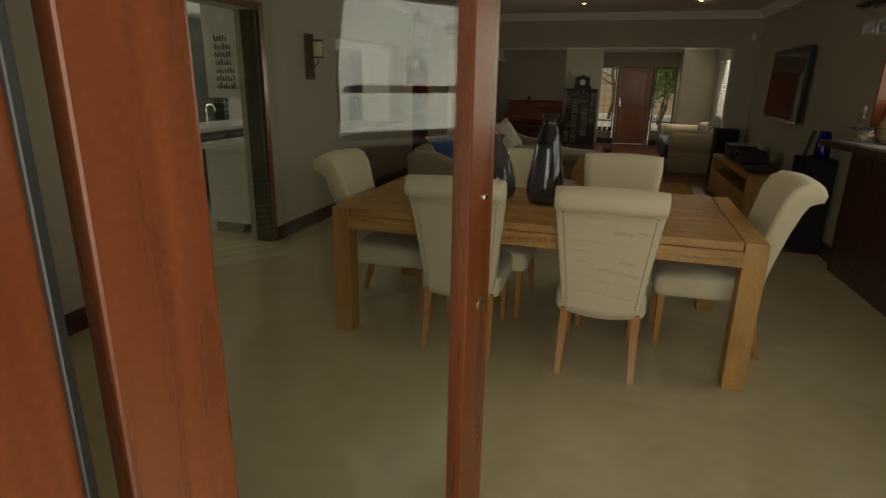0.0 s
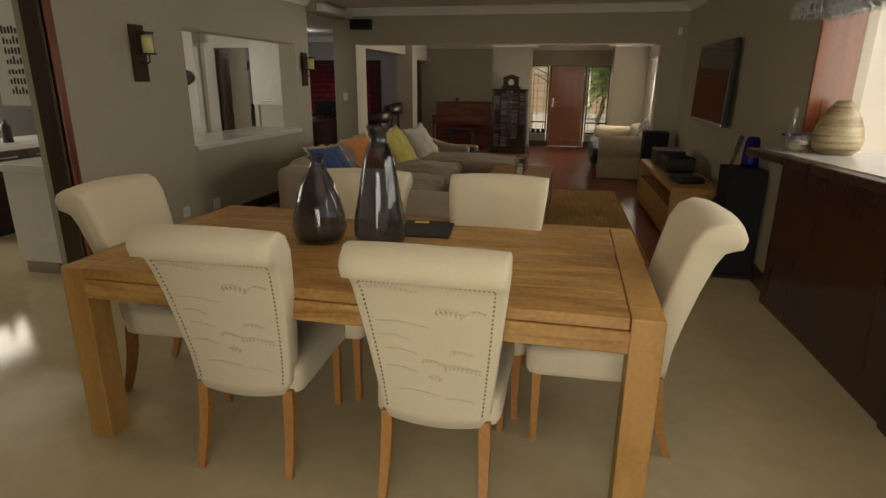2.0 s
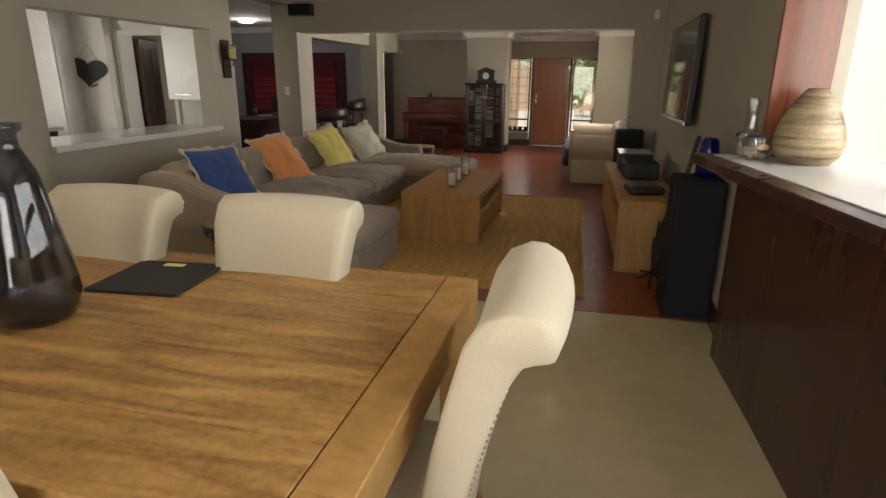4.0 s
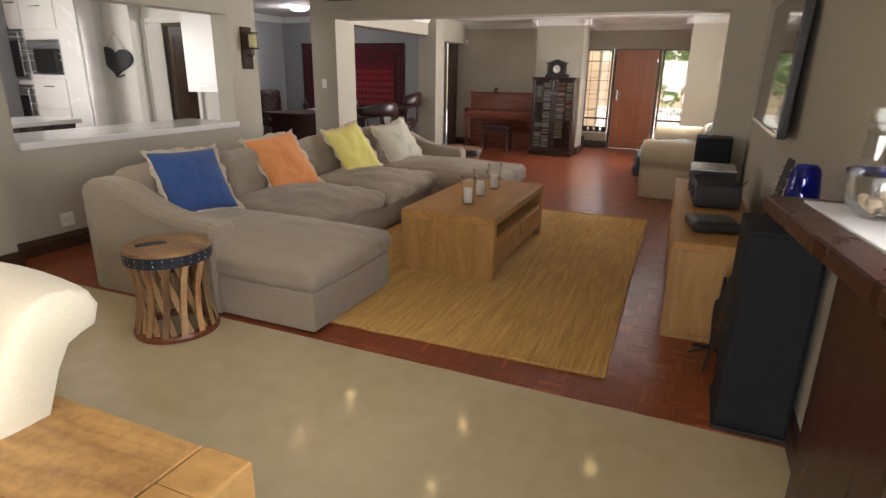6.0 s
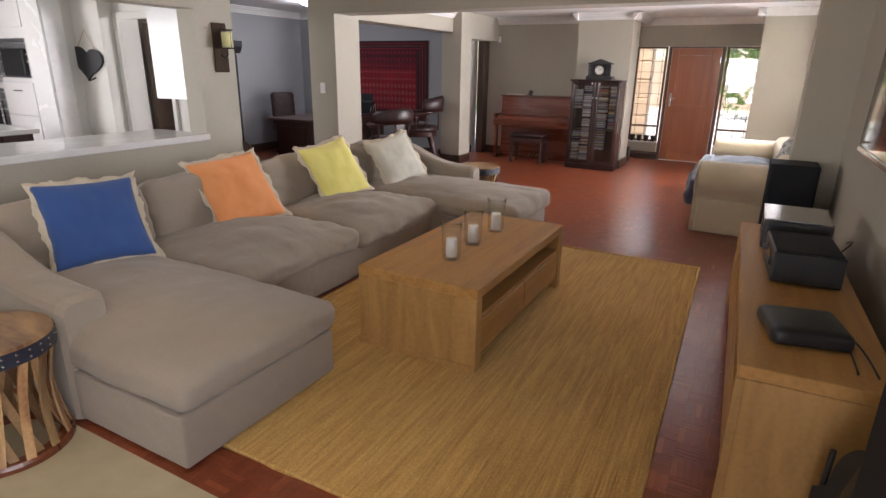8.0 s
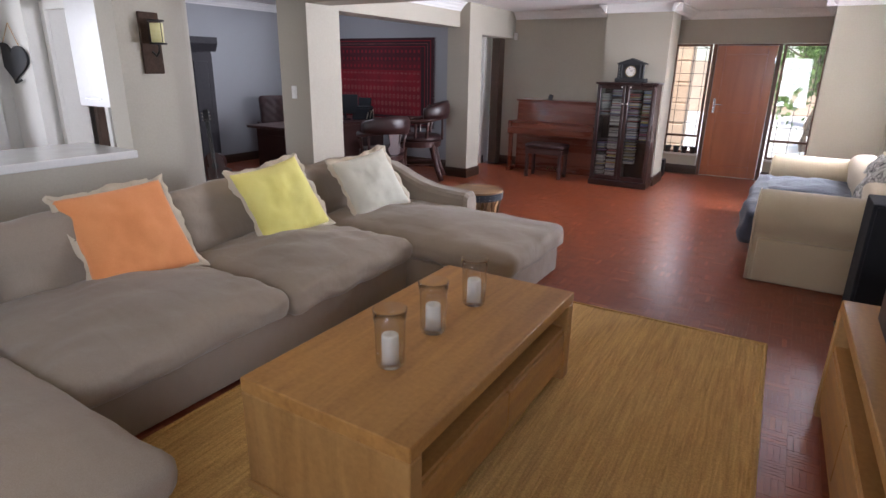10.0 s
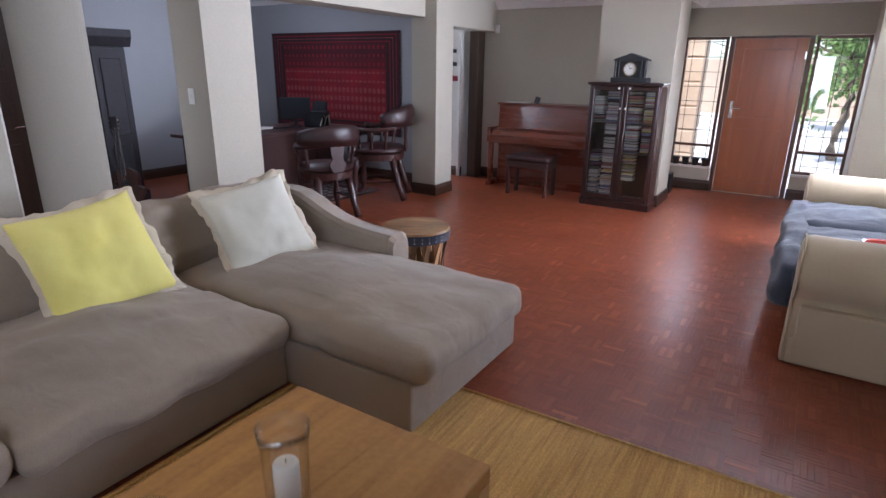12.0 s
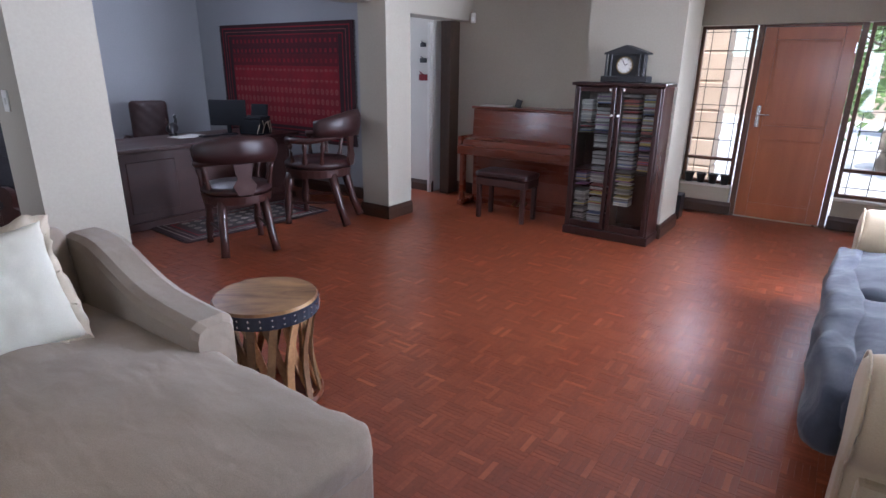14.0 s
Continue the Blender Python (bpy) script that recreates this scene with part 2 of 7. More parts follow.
M_RUGPALE = mat("pale_woven_motif", (0.20, 0.045, 0.045), (0.30, 0.085, 0.08), 0.95, fine=300, bump=0.3)
M_JUTE = mat("golden_jute", (0.38, 0.215, 0.062), (0.70, 0.44, 0.152), 0.95, grain=(46, 2.4, 10), fine=130, mix=0.55, bump=0.5, distort=0.9)
M_SMOKE = thin_glass("smoky_blue_glass", (0.62, 0.64, 0.70), 0.03, 1.25)
M_CLEAR = thin_glass("clear_glass", (0.98, 0.985, 0.985), 0.02, 1.3)
M_COBALT = thin_glass("cobalt_glass", (0.14, 0.25, 0.88), 0.02, 1.0)
M_PANE = thin_glass("window_pane", (0.95, 0.97, 0.96), 0.0, 1.0)
M_BLIND = mat("white_blind_slat", (0.70, 0.70, 0.67), (0.76, 0.76, 0.73), 0.5, fine=40, bump=0)
M_STONE = mat("sand_plaster_pillar", (0.50, 0.37, 0.26), (0.60, 0.46, 0.34), 0.85, grain=(3, 3, 3), fine=50, bump=0.2)
M_PAVE = mat("pale_paving", (0.48, 0.46, 0.42), (0.58, 0.56, 0.52), 0.8, grain=(1, 1, 1), fine=20)
M_GRASS = mat("garden_ground", (0.05, 0.09, 0.02), (0.10, 0.15, 0.045), 0.9, grain=(1, 1, 1), fine=14, bump=0.4)
M_LEAF = mat("green_leaf", (0.07, 0.14, 0.03), (0.17, 0.26, 0.07), 0.5, grain=(3, 3, 3), fine=20, bump=0)
M_BARK = mat("grey_bark", (0.12, 0.09, 0.065), (0.2, 0.16, 0.12), 0.9, grain=(8, 8, 2), fine=40, bump=0.4)
M_COOL = glow_mat("lit_cool_lamp_glass", (0.86, 0.92, 1.0), 12)
M_LAMP = glow_mat("lit_lamp_glass", (1.0, 0.76, 0.36), 30)


def crumple(m, scale, strength, stretch=(1, 1, 1)):
    """Adds soft folds of cloth, larger than the weave, to a material's relief."""
    n, l = m.node_tree.nodes, m.node_tree.links
    b = n["Principled BSDF"]
    co, mp, tex, bp = n.new("ShaderNodeTexCoord"), n.new("ShaderNodeMapping"), n.new("ShaderNodeTexNoise"), n.new("ShaderNodeBump")
    mp.inputs["Scale"].default_value = stretch
    tex.inputs["Scale"].default_value, tex.inputs["Detail"].default_value = scale, 3
    tex.inputs["Roughness"].default_value, tex.inputs["Distortion"].default_value = 0.4, 0.5
    bp.inputs["Strength"].default_value, bp.inputs["Distance"].default_value = strength, 0.06
    l.new(co.outputs["Object"], mp.inputs[0])
    l.new(mp.outputs[0], tex.inputs["Vector"])
    l.new(tex.outputs[0], bp.inputs["Height"])
    old = b.inputs["Normal"].links
    if old:
        l.new(old[0].from_socket, bp.inputs["Normal"])
    l.new(bp.outputs[0], b.inputs["Normal"])


crumple(M_SOFA, 4.0, 0.2, (1, 0.7, 1))
crumple(M_SOFA, 11.0, 0.12, (0.5, 1, 1))
crumple(M_SOFA2, 3.0, 0.12)
crumple(M_GREYBLUE, 5.0, 0.35)
for cloth in (M_BLUE, M_ORANGE, M_YELLOW, M_WHITEFAB):
    crumple(cloth, 4.5, 0.22)

# ---- building helpers ----


def link(name, bm, material, parent=None, label="", smooth=False):
    me = bpy.data.meshes.new(name)
    bm.normal_update()
    bm.to_mesh(me)
    bm.free()
    me.materials.append(material)
    if smooth:
        me.shade_smooth()
    ob = new(name, me)
    if parent:
        ob.parent = parent
    if label:
        ob["label"] = label
    return ob


def part(name, bm, material, parent, label="", smooth=False):
    return link(name, bm, material, parent, label, smooth)


def thing(name, label, category, m=None, group=""):
    ob = new(name)
    ob.empty_display_size = 0.1
    if m is not None:
        ob.matrix_basis = m
    return tagged(ob, label, category, group)


def structure(name, bm, material, label="", category="", smooth=False):
    return tagged(link(name, bm, material, None, "", smooth), label, category, "", "structure")


def merge(bm, other, m=None):
    if m is not None:
        bmesh.ops.transform(other, matrix=m, verts=other.verts)
    me = bpy.data.meshes.new("tmp")
    other.to_mesh(me)
    other.free()
    bm.from_mesh(me)
    bpy.data.meshes.remove(me)
    return bm


def bx(bm, x0, x1, y0, y1, z0, z1, bev=0.0, m=None, seg=1):
    """A box, with its edges bevelled, into bm."""
    b = bmesh.new()
    bmesh.ops.create_cube(b, size=1)
    bmesh.ops.transform(b, matrix=Matrix.Translation(((x0 + x1) / 2, (y0 + y1) / 2, (z0 + z1) / 2)) @ Matrix.Diagonal((abs(x1 - x0), abs(y1 - y0), abs(z1 - z0), 1)), verts=b.verts)
    if bev:
        bmesh.ops.bevel(b, geom=b.edges[:], offset=bev, segments=seg, affect="EDGES", profile=0.6)
    return merge(bm, b, m)


def box(x0, x1, y0, y1, z0, z1, bev=0.0, m=None, seg=1):
    return bx(bmesh.new(), x0, x1, y0, y1, z0, z1, bev, m, seg)


def cyl(bm, r0, r1, z0, z1, n=20, m=None, caps=True):
    b = bmesh.new()
    bmesh.ops.create_cone(b, cap_ends=caps, segments=n, radius1=r0, radius2=r1, depth=z1 - z0)
    bmesh.ops.translate(b, vec=(0, 0, (z0 + z1) / 2), verts=b.verts)
    return merge(bm, b, m)


def lathe(profile, n=32, bm=None, m=None, close=False):
    """Turns a profile of (radius, height) round z."""
    b = bmesh.new()
    rings = []
    for r, z in profile:
        if r < 1e-4:
            rings.append([b.verts.new((0, 0, z))])
        else:
            rings.append([b.verts.new((r * math.cos(2 * math.pi * k / n), r * math.sin(2 * math.pi * k / n), z)) for k in range(n)])
    for p, q in zip(rings, rings[1:] + ([rings[0]] if close else [])):
        for k in range(n):
            j = (k + 1) % n
            f = [p[k % len(p)], p[j % len(p)], q[j % len(q)], q[k % len(q)]]
            f = [v for i, v in enumerate(f) if v not in f[:i]]
            if len(f) > 2:
                b.faces.new(f)
    bmesh.ops.recalc_face_normals(b, faces=b.faces)
    return merge(bm if bm is not None else bmesh.new(), b, m)


def tube(points, radius, n=8, bm=None, closed=False):
    """A round bar along points; radius may be a list."""
    b = bm if bm is not None else bmesh.new()
    pts = [Vector(p) for p in points]
    rings = []
    for k, p in enumerate(pts):
        a, c = pts[max(k - 1, 0)], pts[min(k + 1, len(pts) - 1)]
        if closed:
            a, c = pts[k - 1], pts[(k + 1) % len(pts)]
        d = (c - a).normalized()
        u = d.orthogonal().normalized() if abs(d.z) > 0.99 else d.cross((0, 0, 1)).normalized()
        v = d.cross(u)
        r = radius[k] if isinstance(radius, (list, tuple)) else radius
        rings.append([b.verts.new(p + r * (math.cos(2 * math.pi * j / n) * u + math.sin(2 * math.pi * j / n) * v)) for j in range(n)])
    for p, q in zip(rings, rings[1:] + ([rings[0]] if closed else [])):
        for j in range(n):
            b.faces.new((p[j], p[(j + 1) % n], q[(j + 1) % n], q[j]))
    if not closed:
        b.faces.new(rings[0][::-1])
        b.faces.new(rings[-1])
    return b


def prism(outline, a0, a1, axis="x", bev=0.0):
    """An outline of (u, v) pushed along an axis: x gives (a, u, v), y gives (u, a, v), z gives (u, v, a)."""
    b = bmesh.new()
    place = {"x": lambda u, v, a: (a, u, v), "y": lambda u, v, a: (u, a, v), "z": lambda u, v, a: (u, v, a)}[axis]
    lo, hi = ([b.verts.new(place(u, v, a)) for u, v in outline] for a in (a0, a1))
    b.faces.new(lo)
    b.faces.new(hi[::-1])
    for k in range(len(outline)):
        j = (k + 1) % len(outline)
        b.faces.new((lo[k], hi[k], hi[j], lo[j]))
    bmesh.ops.recalc_face_normals(b, faces=b.faces)
    if bev:
        bmesh.ops.bevel(b, geom=b.edges[:], offset=bev, segments=1, affect="EDGES")
    return b


def soft_box(hx, hy, hz, r, cuts=14, crown=0.0, puff=0.0, wrinkle=0.006, seed=0, scale=5.0, m=None, sag=0.0):
    """A stuffed block: rounded edges, a crowned top and slight wrinkles."""
    b = bmesh.new()
    bmesh.ops.create_cube(b, size=2)
    bmesh.ops.subdivide_edges(b, edges=b.edges[:], cuts=cuts, use_grid_fill=True)
    off = Vector((seed * 3.7, seed * 1.3, seed * 2.1))
    for v in b.verts:
        p = Vector((v.co.x * hx, v.co.y * hy, v.co.z * hz))
        q = Vector([max(-(h - r), min(h - r, c)) for c, h in zip(p, (hx, hy, hz))])
        d = p - q
        if d.length > 1e-6:
            p = q + d.normalized() * min(r, d.length)
        fx, fy = 1 - (p.x / hx) ** 2, 1 - (p.y / hy) ** 2
        p.z += (crown if p.z > 0 else 0) * fx * fy * max(0, p.z / hz)
        if puff:
            p.x *= 1 + puff * (1 - (p.z / hz) ** 2) * 0.5
            p.y *= 1 + puff * (1 - (p.z / hz) ** 2) * 0.5
        w = noise.noise_vector(p * scale + off)
        w2 = noise.noise_vector(Vector((p.x * scale * 2.6, p.y * scale * 1.1, p.z * scale * 2.6)) + off)
        v.co = p + w * wrinkle + w2 * wrinkle * 0.6
    if m is not None:
        bmesh.ops.transform(b, matrix=m, verts=b.verts)
    return b


def wall_boxes(bm, axis, p0, p1, a0, a1, z0, z1, holes=()):
    """A wall from p0 to p1 across and a0 to a1 along, with holes (a0, a1, z0, z1) that go right through."""
    cuts = sorted({a0, a1, *[h[0] for h in holes], *[h[1] for h in holes]})
    for s, e in zip(cuts, cuts[1:]):
        mid, zs = (s + e) / 2, [(z0, z1)]
        for h in holes:
            if h[0] <= mid <= h[1]:
                zs = [p for lo, hi in zs for p in ((lo, min(hi, h[2])), (max(lo, h[3]), hi)) if p[1] - p[0] > 1e-4]
        for lo, hi in zs:
            bx(bm, *((p0, p1, s, e) if axis == "x" else (s, e, p0, p1)), lo, hi)
    bmesh.ops.remove_doubles(bm, verts=bm.verts, dist=1e-4)
    return bm


def wall(name, axis, p0, p1, a0, a1, z0, z1, holes=(), material=None, label=""):
    return structure(name, wall_boxes(bmesh.new(), axis, p0, p1, a0, a1, z0, z1, holes), material or M_WALL, label, "wall")


CORNICE = [(0, 0), (0.012, 0), (0.02, 0.02), (0.035, 0.03), (0.05, 0.055), (0.075, 0.075), (0.085, 0.09), (0.11, 0.10), (0.11, 0.115), (0, 0.115)]


def cornice(name, axis, at, side, a0, a1, top):
    """A moulded ceiling cornice along x or y on the face at, reaching out to side (1 or -1)."""
    out = [(at + side * u, top - 0.115 + v) for u, v in CORNICE]
    return structure(name, prism(out, a0, a1, "y" if axis == "y" else "x"), M_CORNICE, "white moulded plaster cornice under the ceiling", "cornice")


def skirting(name, axis, at, side, a0, a1, h=0.14, t=0.022):
    out = [(at, 0.0), (at + side * t, 0.0), (at + side * t, h * 0.7), (at + side * t * 0.7, h * 0.82), (at + side * t * 0.45, h), (at, h)]
    return structure(name, prism(out, a0, a1, "y" if axis == "y" else "x"), M_BASE, "dark stained wooden skirting along the wall", "skirting")


# ---- the large structure ----
CEIL_A, CEIL_B = 2.72, 2.46
structure("floor_dining", box(-6.95, 2.02, 0.2, 6.16, -0.12, 0.0), M_SCREED, "polished beige cement screed floor", "floor")
structure("floor_kitchen_back", box(-6.9, -3.66, 6.16, 9.2, -0.12, 0.0), M_SCREED, "polished beige cement screed floor in the kitchen", "floor")
structure("pavement_patio", box(-6.0, 8.0, -8.0, 0.2, -0.14, -0.02), M_PAVE, "pale paved patio outside the glass door", "paving")

wall("wall_dining_left", "x", -3.47, -3.22, 0.45, 6.2, 0, CEIL_A, [(3.34, 4.72, 0, 2.17)], label="taupe painted wall with a kitchen doorway")
wall("wall_pass_through", "x", -3.66, -3.42, 6.2, 9.32, 0, CEIL_A, [(6.46, 8.88, 0.87, 2.08)], label="taupe painted wall with an open serving hatch")
wall("wall_right", "x", 2.02, 2.34, 0.45, 10.98, 0, CEIL_A, [(2.2, 5.69, 1.09, 2.25), (0.75, 1.85, 0.35, 2.2)], label="taupe painted wall behind the television and bar")
wall("wall_right_far", "x", 1.97, 2.22, 10.98, 14.98, 0, CEIL_A, [(12.2, 14.45, 0.66, 2.1)], label="taupe painted wall with a blind-covered window")
wall("wall_entrance_side", "y", 14.75, 14.98, 1.25, 1.97, 0, CEIL_A, label="taupe painted pier beside the entrance")
wall("wall_recess_right", "x", 1.30, 1.5, 14.98, 16.2, 0, CEIL_A, label="taupe painted side of the entrance recess")
wall("wall_front", "y", 16.2, 16.42, -1.2, 1.5, 0, CEIL_A, [(-0.74, 1.30, 0.0, 2.0)], label="taupe painted front wall round the entrance")
wall("wall_recess_left", "x", -0.98, -0.76, 15.34, 16.2, 0, CEIL_A, label="taupe painted side of the entrance recess")
wall("wall_chimney_breast", "y", 14.75, 15.34, -1.43, -0.56, 0, CEIL_A, label="pale painted pier behind the disc cabinet")
wall("wall_piano", "y", 15.34, 15.55, -3.45, -0.76, 0, CEIL_A, label="taupe painted wall behind the piano")
wall("wall_pier_study", "x", -3.42, -3.06, 13.72, 14.10, 0, CEIL_B, label="taupe painted pier between study and passage")
wall("wall_passage_header", "x", -3.40, -3.10, 14.10, 15.34, 2.06, CEIL_B, label="taupe painted header over the passage")
wall("wall_study_header", "x", -3.55, -3.22, 11.13, 13.72, 2.14, CEIL_B, label="taupe painted header over the study opening")
wall("wall_pillar", "x", -3.59, -3.19, 10.65, 11.13, 0, CEIL_A, label="taupe painted square pillar with a light switch")
wall("wall_beam", "y", 10.65, 10.98, -3.19, 2.02, 2.17, CEIL_A, label="taupe painted beam across the room")
wall("wall_beam_nib", "x", 1.67, 2.02, 10.65, 10.98, 0, 2.17, label="taupe painted nib under the beam")
wall("wall_gap_header", "x", -3.55, -3.30, 9.32, 10.65, 2.55, CEIL_A, label="taupe painted header over the opening")
wall("wall_study_back", "y", 14.25, 14.45, -6.95, -3.42, 0, CEIL_A, material=M_WALL_STUDY, label="grey painted study wall")
# Both openings are added, for the kitchen and passage lamps.
wall("wall_outer_left", "x", -7.15, -6.95, 0.2, 16.4, 0, CEIL_A, [(4.0, 7.2, 1.0, 2.15), (14.5, 15.06, 0.9, 2.1)], material=M_WALL_STUDY, label="grey painted outer wall with two added openings")
wall("wall_kitchen_back", "y", 9.20, 9.42, -5.37, -3.66, 0, CEIL_A, [(-5.04, -4.28, 0, 2.06)], material=M_WALL_WHITE, label="cream painted kitchen wall with a doorway")
wall("wall_kitchen_heart", "y", 9.02, 9.197, -6.95, -5.12, 0, CEIL_A, material=M_WALL_WHITE, label="white painted kitchen wall")
wall("wall_kitchen_nib", "y", 8.883, 9.018, -6.95, -5.62, 0, CEIL_A, material=M_WALL_WHITE, label="white painted nib behind the oven unit")
nose = [(-5.60, 9.42), (-5.37, 9.42), (-5.37, 10.84)] + [(-5.485 + 0.115 * math.cos(math.pi * k / 12), 10.84 + 0.115 * math.sin(math.pi * k / 12)) for k in range(1, 12)] + [(-5.60, 10.84)]
structure("wall_corridor", prism(nose, 0, CEIL_B + 0.1, "z"), M_WALL, "taupe painted corridor wall with a rounded end", "wall")
wall("wall_passage_far", "y", 15.12, 15.34, -6.95, -3.52, 0, CEIL_A, material=M_WALL_WHITE, label="pale painted passage wall")
wall("wall_kitchen_near", "y", 0.2, 0.45, -6.95, -3.47, 0, CEIL_A, material=M_WALL_WHITE, label="cream painted kitchen wall")
wall("wall_patio", "y", 0.2, 0.45, -3.47, 2.34, 0, CEIL_A, [(-0.70, 1.75, 0.0, 2.2)], label="taupe painted wall with the patio door opening")

structure("ceiling_dining", box(-3.66, 2.34, 0.2, 10.98, CEIL_A, CEIL_A + 0.12), M_CEIL, "white painted ceiling with downlights", "ceiling")
structure("ceiling_living", box(-3.22, 2.22, 10.98, 16.42, CEIL_B, CEIL_B + 0.12), M_CEIL, "white painted lower ceiling", "ceiling")
structure("ceiling_study", box(-7.15, -3.22, 9.42, 16.42, CEIL_B + 0.1, CEIL_B + 0.2), M_CEIL, "white painted study ceiling", "ceiling")
structure("ceiling_kitchen", box(-7.15, -3.66, 0.2, 9.42, 2.5, 2.62), M_CEIL, "white painted kitchen ceiling", "ceiling")

cornice("cornice_beam", "x", 10.65, -1, -3.59, 2.02, CEIL_A)
cornice("cornice_right", "y", 2.02, -1, 0.45, 10.65, CEIL_A)
cornice("cornice_left", "y", -3.22, 1, 0.45, 6.2, CEIL_A)
cornice("cornice_hatch", "y", -3.42, 1, 6.2, 10.65, CEIL_A)
cornice("cornice_entrance", "x", 16.2, -1, -0.76, 1.30, CEIL_B)
cornice("cornice_piano", "x", 15.34, -1, -3.10, -1.43, CEIL_B)
cornice("cornice_chimney_front", "x", 14.75, -1, -1.54, -0.45, CEIL_B)
cornice("cornice_chimney_right", "y", -0.56, 1, 14.64, 16.2, CEIL_B)
cornice("cornice_chimney_left", "y", -1.43, -1, 14.64, 15.34, CEIL_B)
cornice("cornice_entrance_pier", "x", 14.75, -1, 1.14, 1.97, CEIL_B)
cornice("cornice_recess_right", "y", 1.25, -1, 14.64, 16.2, CEIL_B)
cornice("cornice_far_right", "y", 1.97, -1, 10.98, 14.75, CEIL_B)
cornice("cornice_study_header", "y", -3.22, 1, 10.98, 15.34, CEIL_B)
cornice("cornice_study_back", "x", 14.25, -1, -6.95, -3.55, CEIL_B + 0.1)
cornice("cornice_study_left", "y", -6.95, 1, 9.42, 14.25, CEIL_B + 0.1)
cornice("cornice_behind_beam", "x", 10.98, 1, -3.1, 1.97, CEIL_B)

skirting("baseboard_dining_far", "y", -3.22, 1, 4.80, 6.2)
skirting("baseboard_dining_near", "y", -3.22, 1, 0.45, 3.26)
skirting("baseboard_dining_return", "x", 6.2, 1, -3.42, -3.2)
skirting("baseboard_hatch", "y", -3.42, 1, 6.23, 9.32)
skirting("baseboard_pier_front", "x", 13.72, -1, -3.44, -3.04)
skirting("baseboard_pier_side", "y", -3.06, 1, 13.70, 14.10)
skirting("baseboard_piano", "x", 15.34, -1, -3.4, -1.45)
skirting("baseboard_chimney_front", "x", 14.75, -1, -1.45, -0.54)
skirting("baseboard_chimney_side", "y", -0.56, 1, 14.73, 15.34)
skirting("baseboard_front_left", "x", 16.2, -1, -0.76, -0.17)
skirting("baseboard_front_right", "x", 16.2, -1, 0.74, 1.28)
skirting("baseboard_study_back", "x", 14.25, -1, -6.95, -3.44)
skirting("baseboard_study_left", "y", -6.95, 1, 10.9, 14.25)
skirting("baseboard_entrance_pier", "x", 14.75, -1, 1.23, 1.97)
skirting("baseboard_passage", "x", 15.12, -1, -6.9, -3.5)
skirting("baseboard_right", "y", 2.02, -1, 5.8, 10.65)

# hatch counter that runs on into the kitchen
structure("hatch_counter", box(-4.15, -3.37, 6.46, 8.88, 0.87, 0.93, 0.006), M_QUARTZ, "white quartz counter on the sill of the serving hatch", "counter")

# ---- dining room: table, chairs, vases ----


def dining_table():
    x0, x1, y0, y1, h, leg = -1.66, 0.785, 3.07, 4.355, 0.83, 0.115
    t = thing("dining_table", "large honey-coloured solid wood dining table with square corner legs", "table", pose((x0 + x1) / 2, (y0 + y1) / 2, 0))
    hx, hy = (x1 - x0) / 2, (y1 - y0) / 2
    widths = [0.2, 0.24, 0.19, 0.22, 0.2]
    s = 2 * (hy - 0.004) / sum(widths)
    y = -hy + 0.004
    for w in widths:
        part("tabletop_plank", box(-hx + leg + 0.004, hx - leg - 0.004, y + 0.0008, y + w * s - 0.0008, h - 0.045, h, 0.0025), M_OAK, t)
        y += w * s
    for sx in (-1, 1):
        part("breadboard_end", box(sx * hx - (leg if sx > 0 else 0), sx * hx + (leg if sx < 0 else 0), -hy + leg, hy - leg, h - 0.045, h, 0.003), M_OAKLEG, t)
        for sy in (-1, 1):
            cx, cy = sx * (hx - leg / 2), sy * (hy - leg / 2)
            part("leg", box(cx - leg / 2, cx + leg / 2, cy - leg / 2, cy + leg / 2, 0, h, 0.006, seg=2), M_OAKLEG, t)
        part("apron_end", box(sx * (hx - 0.012) - 0.025, sx * (hx - 0.012) + (0 if sx > 0 else 0.025), -hy + leg, hy - leg, h - 0.15, h - 0.047, 0.004), M_OAKLEG, t)
    for sy in (-1, 1):
        part("apron_side", box(-hx + leg, hx - leg, sy * (hy - 0.012) - 0.02, sy * (hy - 0.012) + 0.006, h - 0.13, h - 0.047, 0.004), M_OAK, t)
    return t


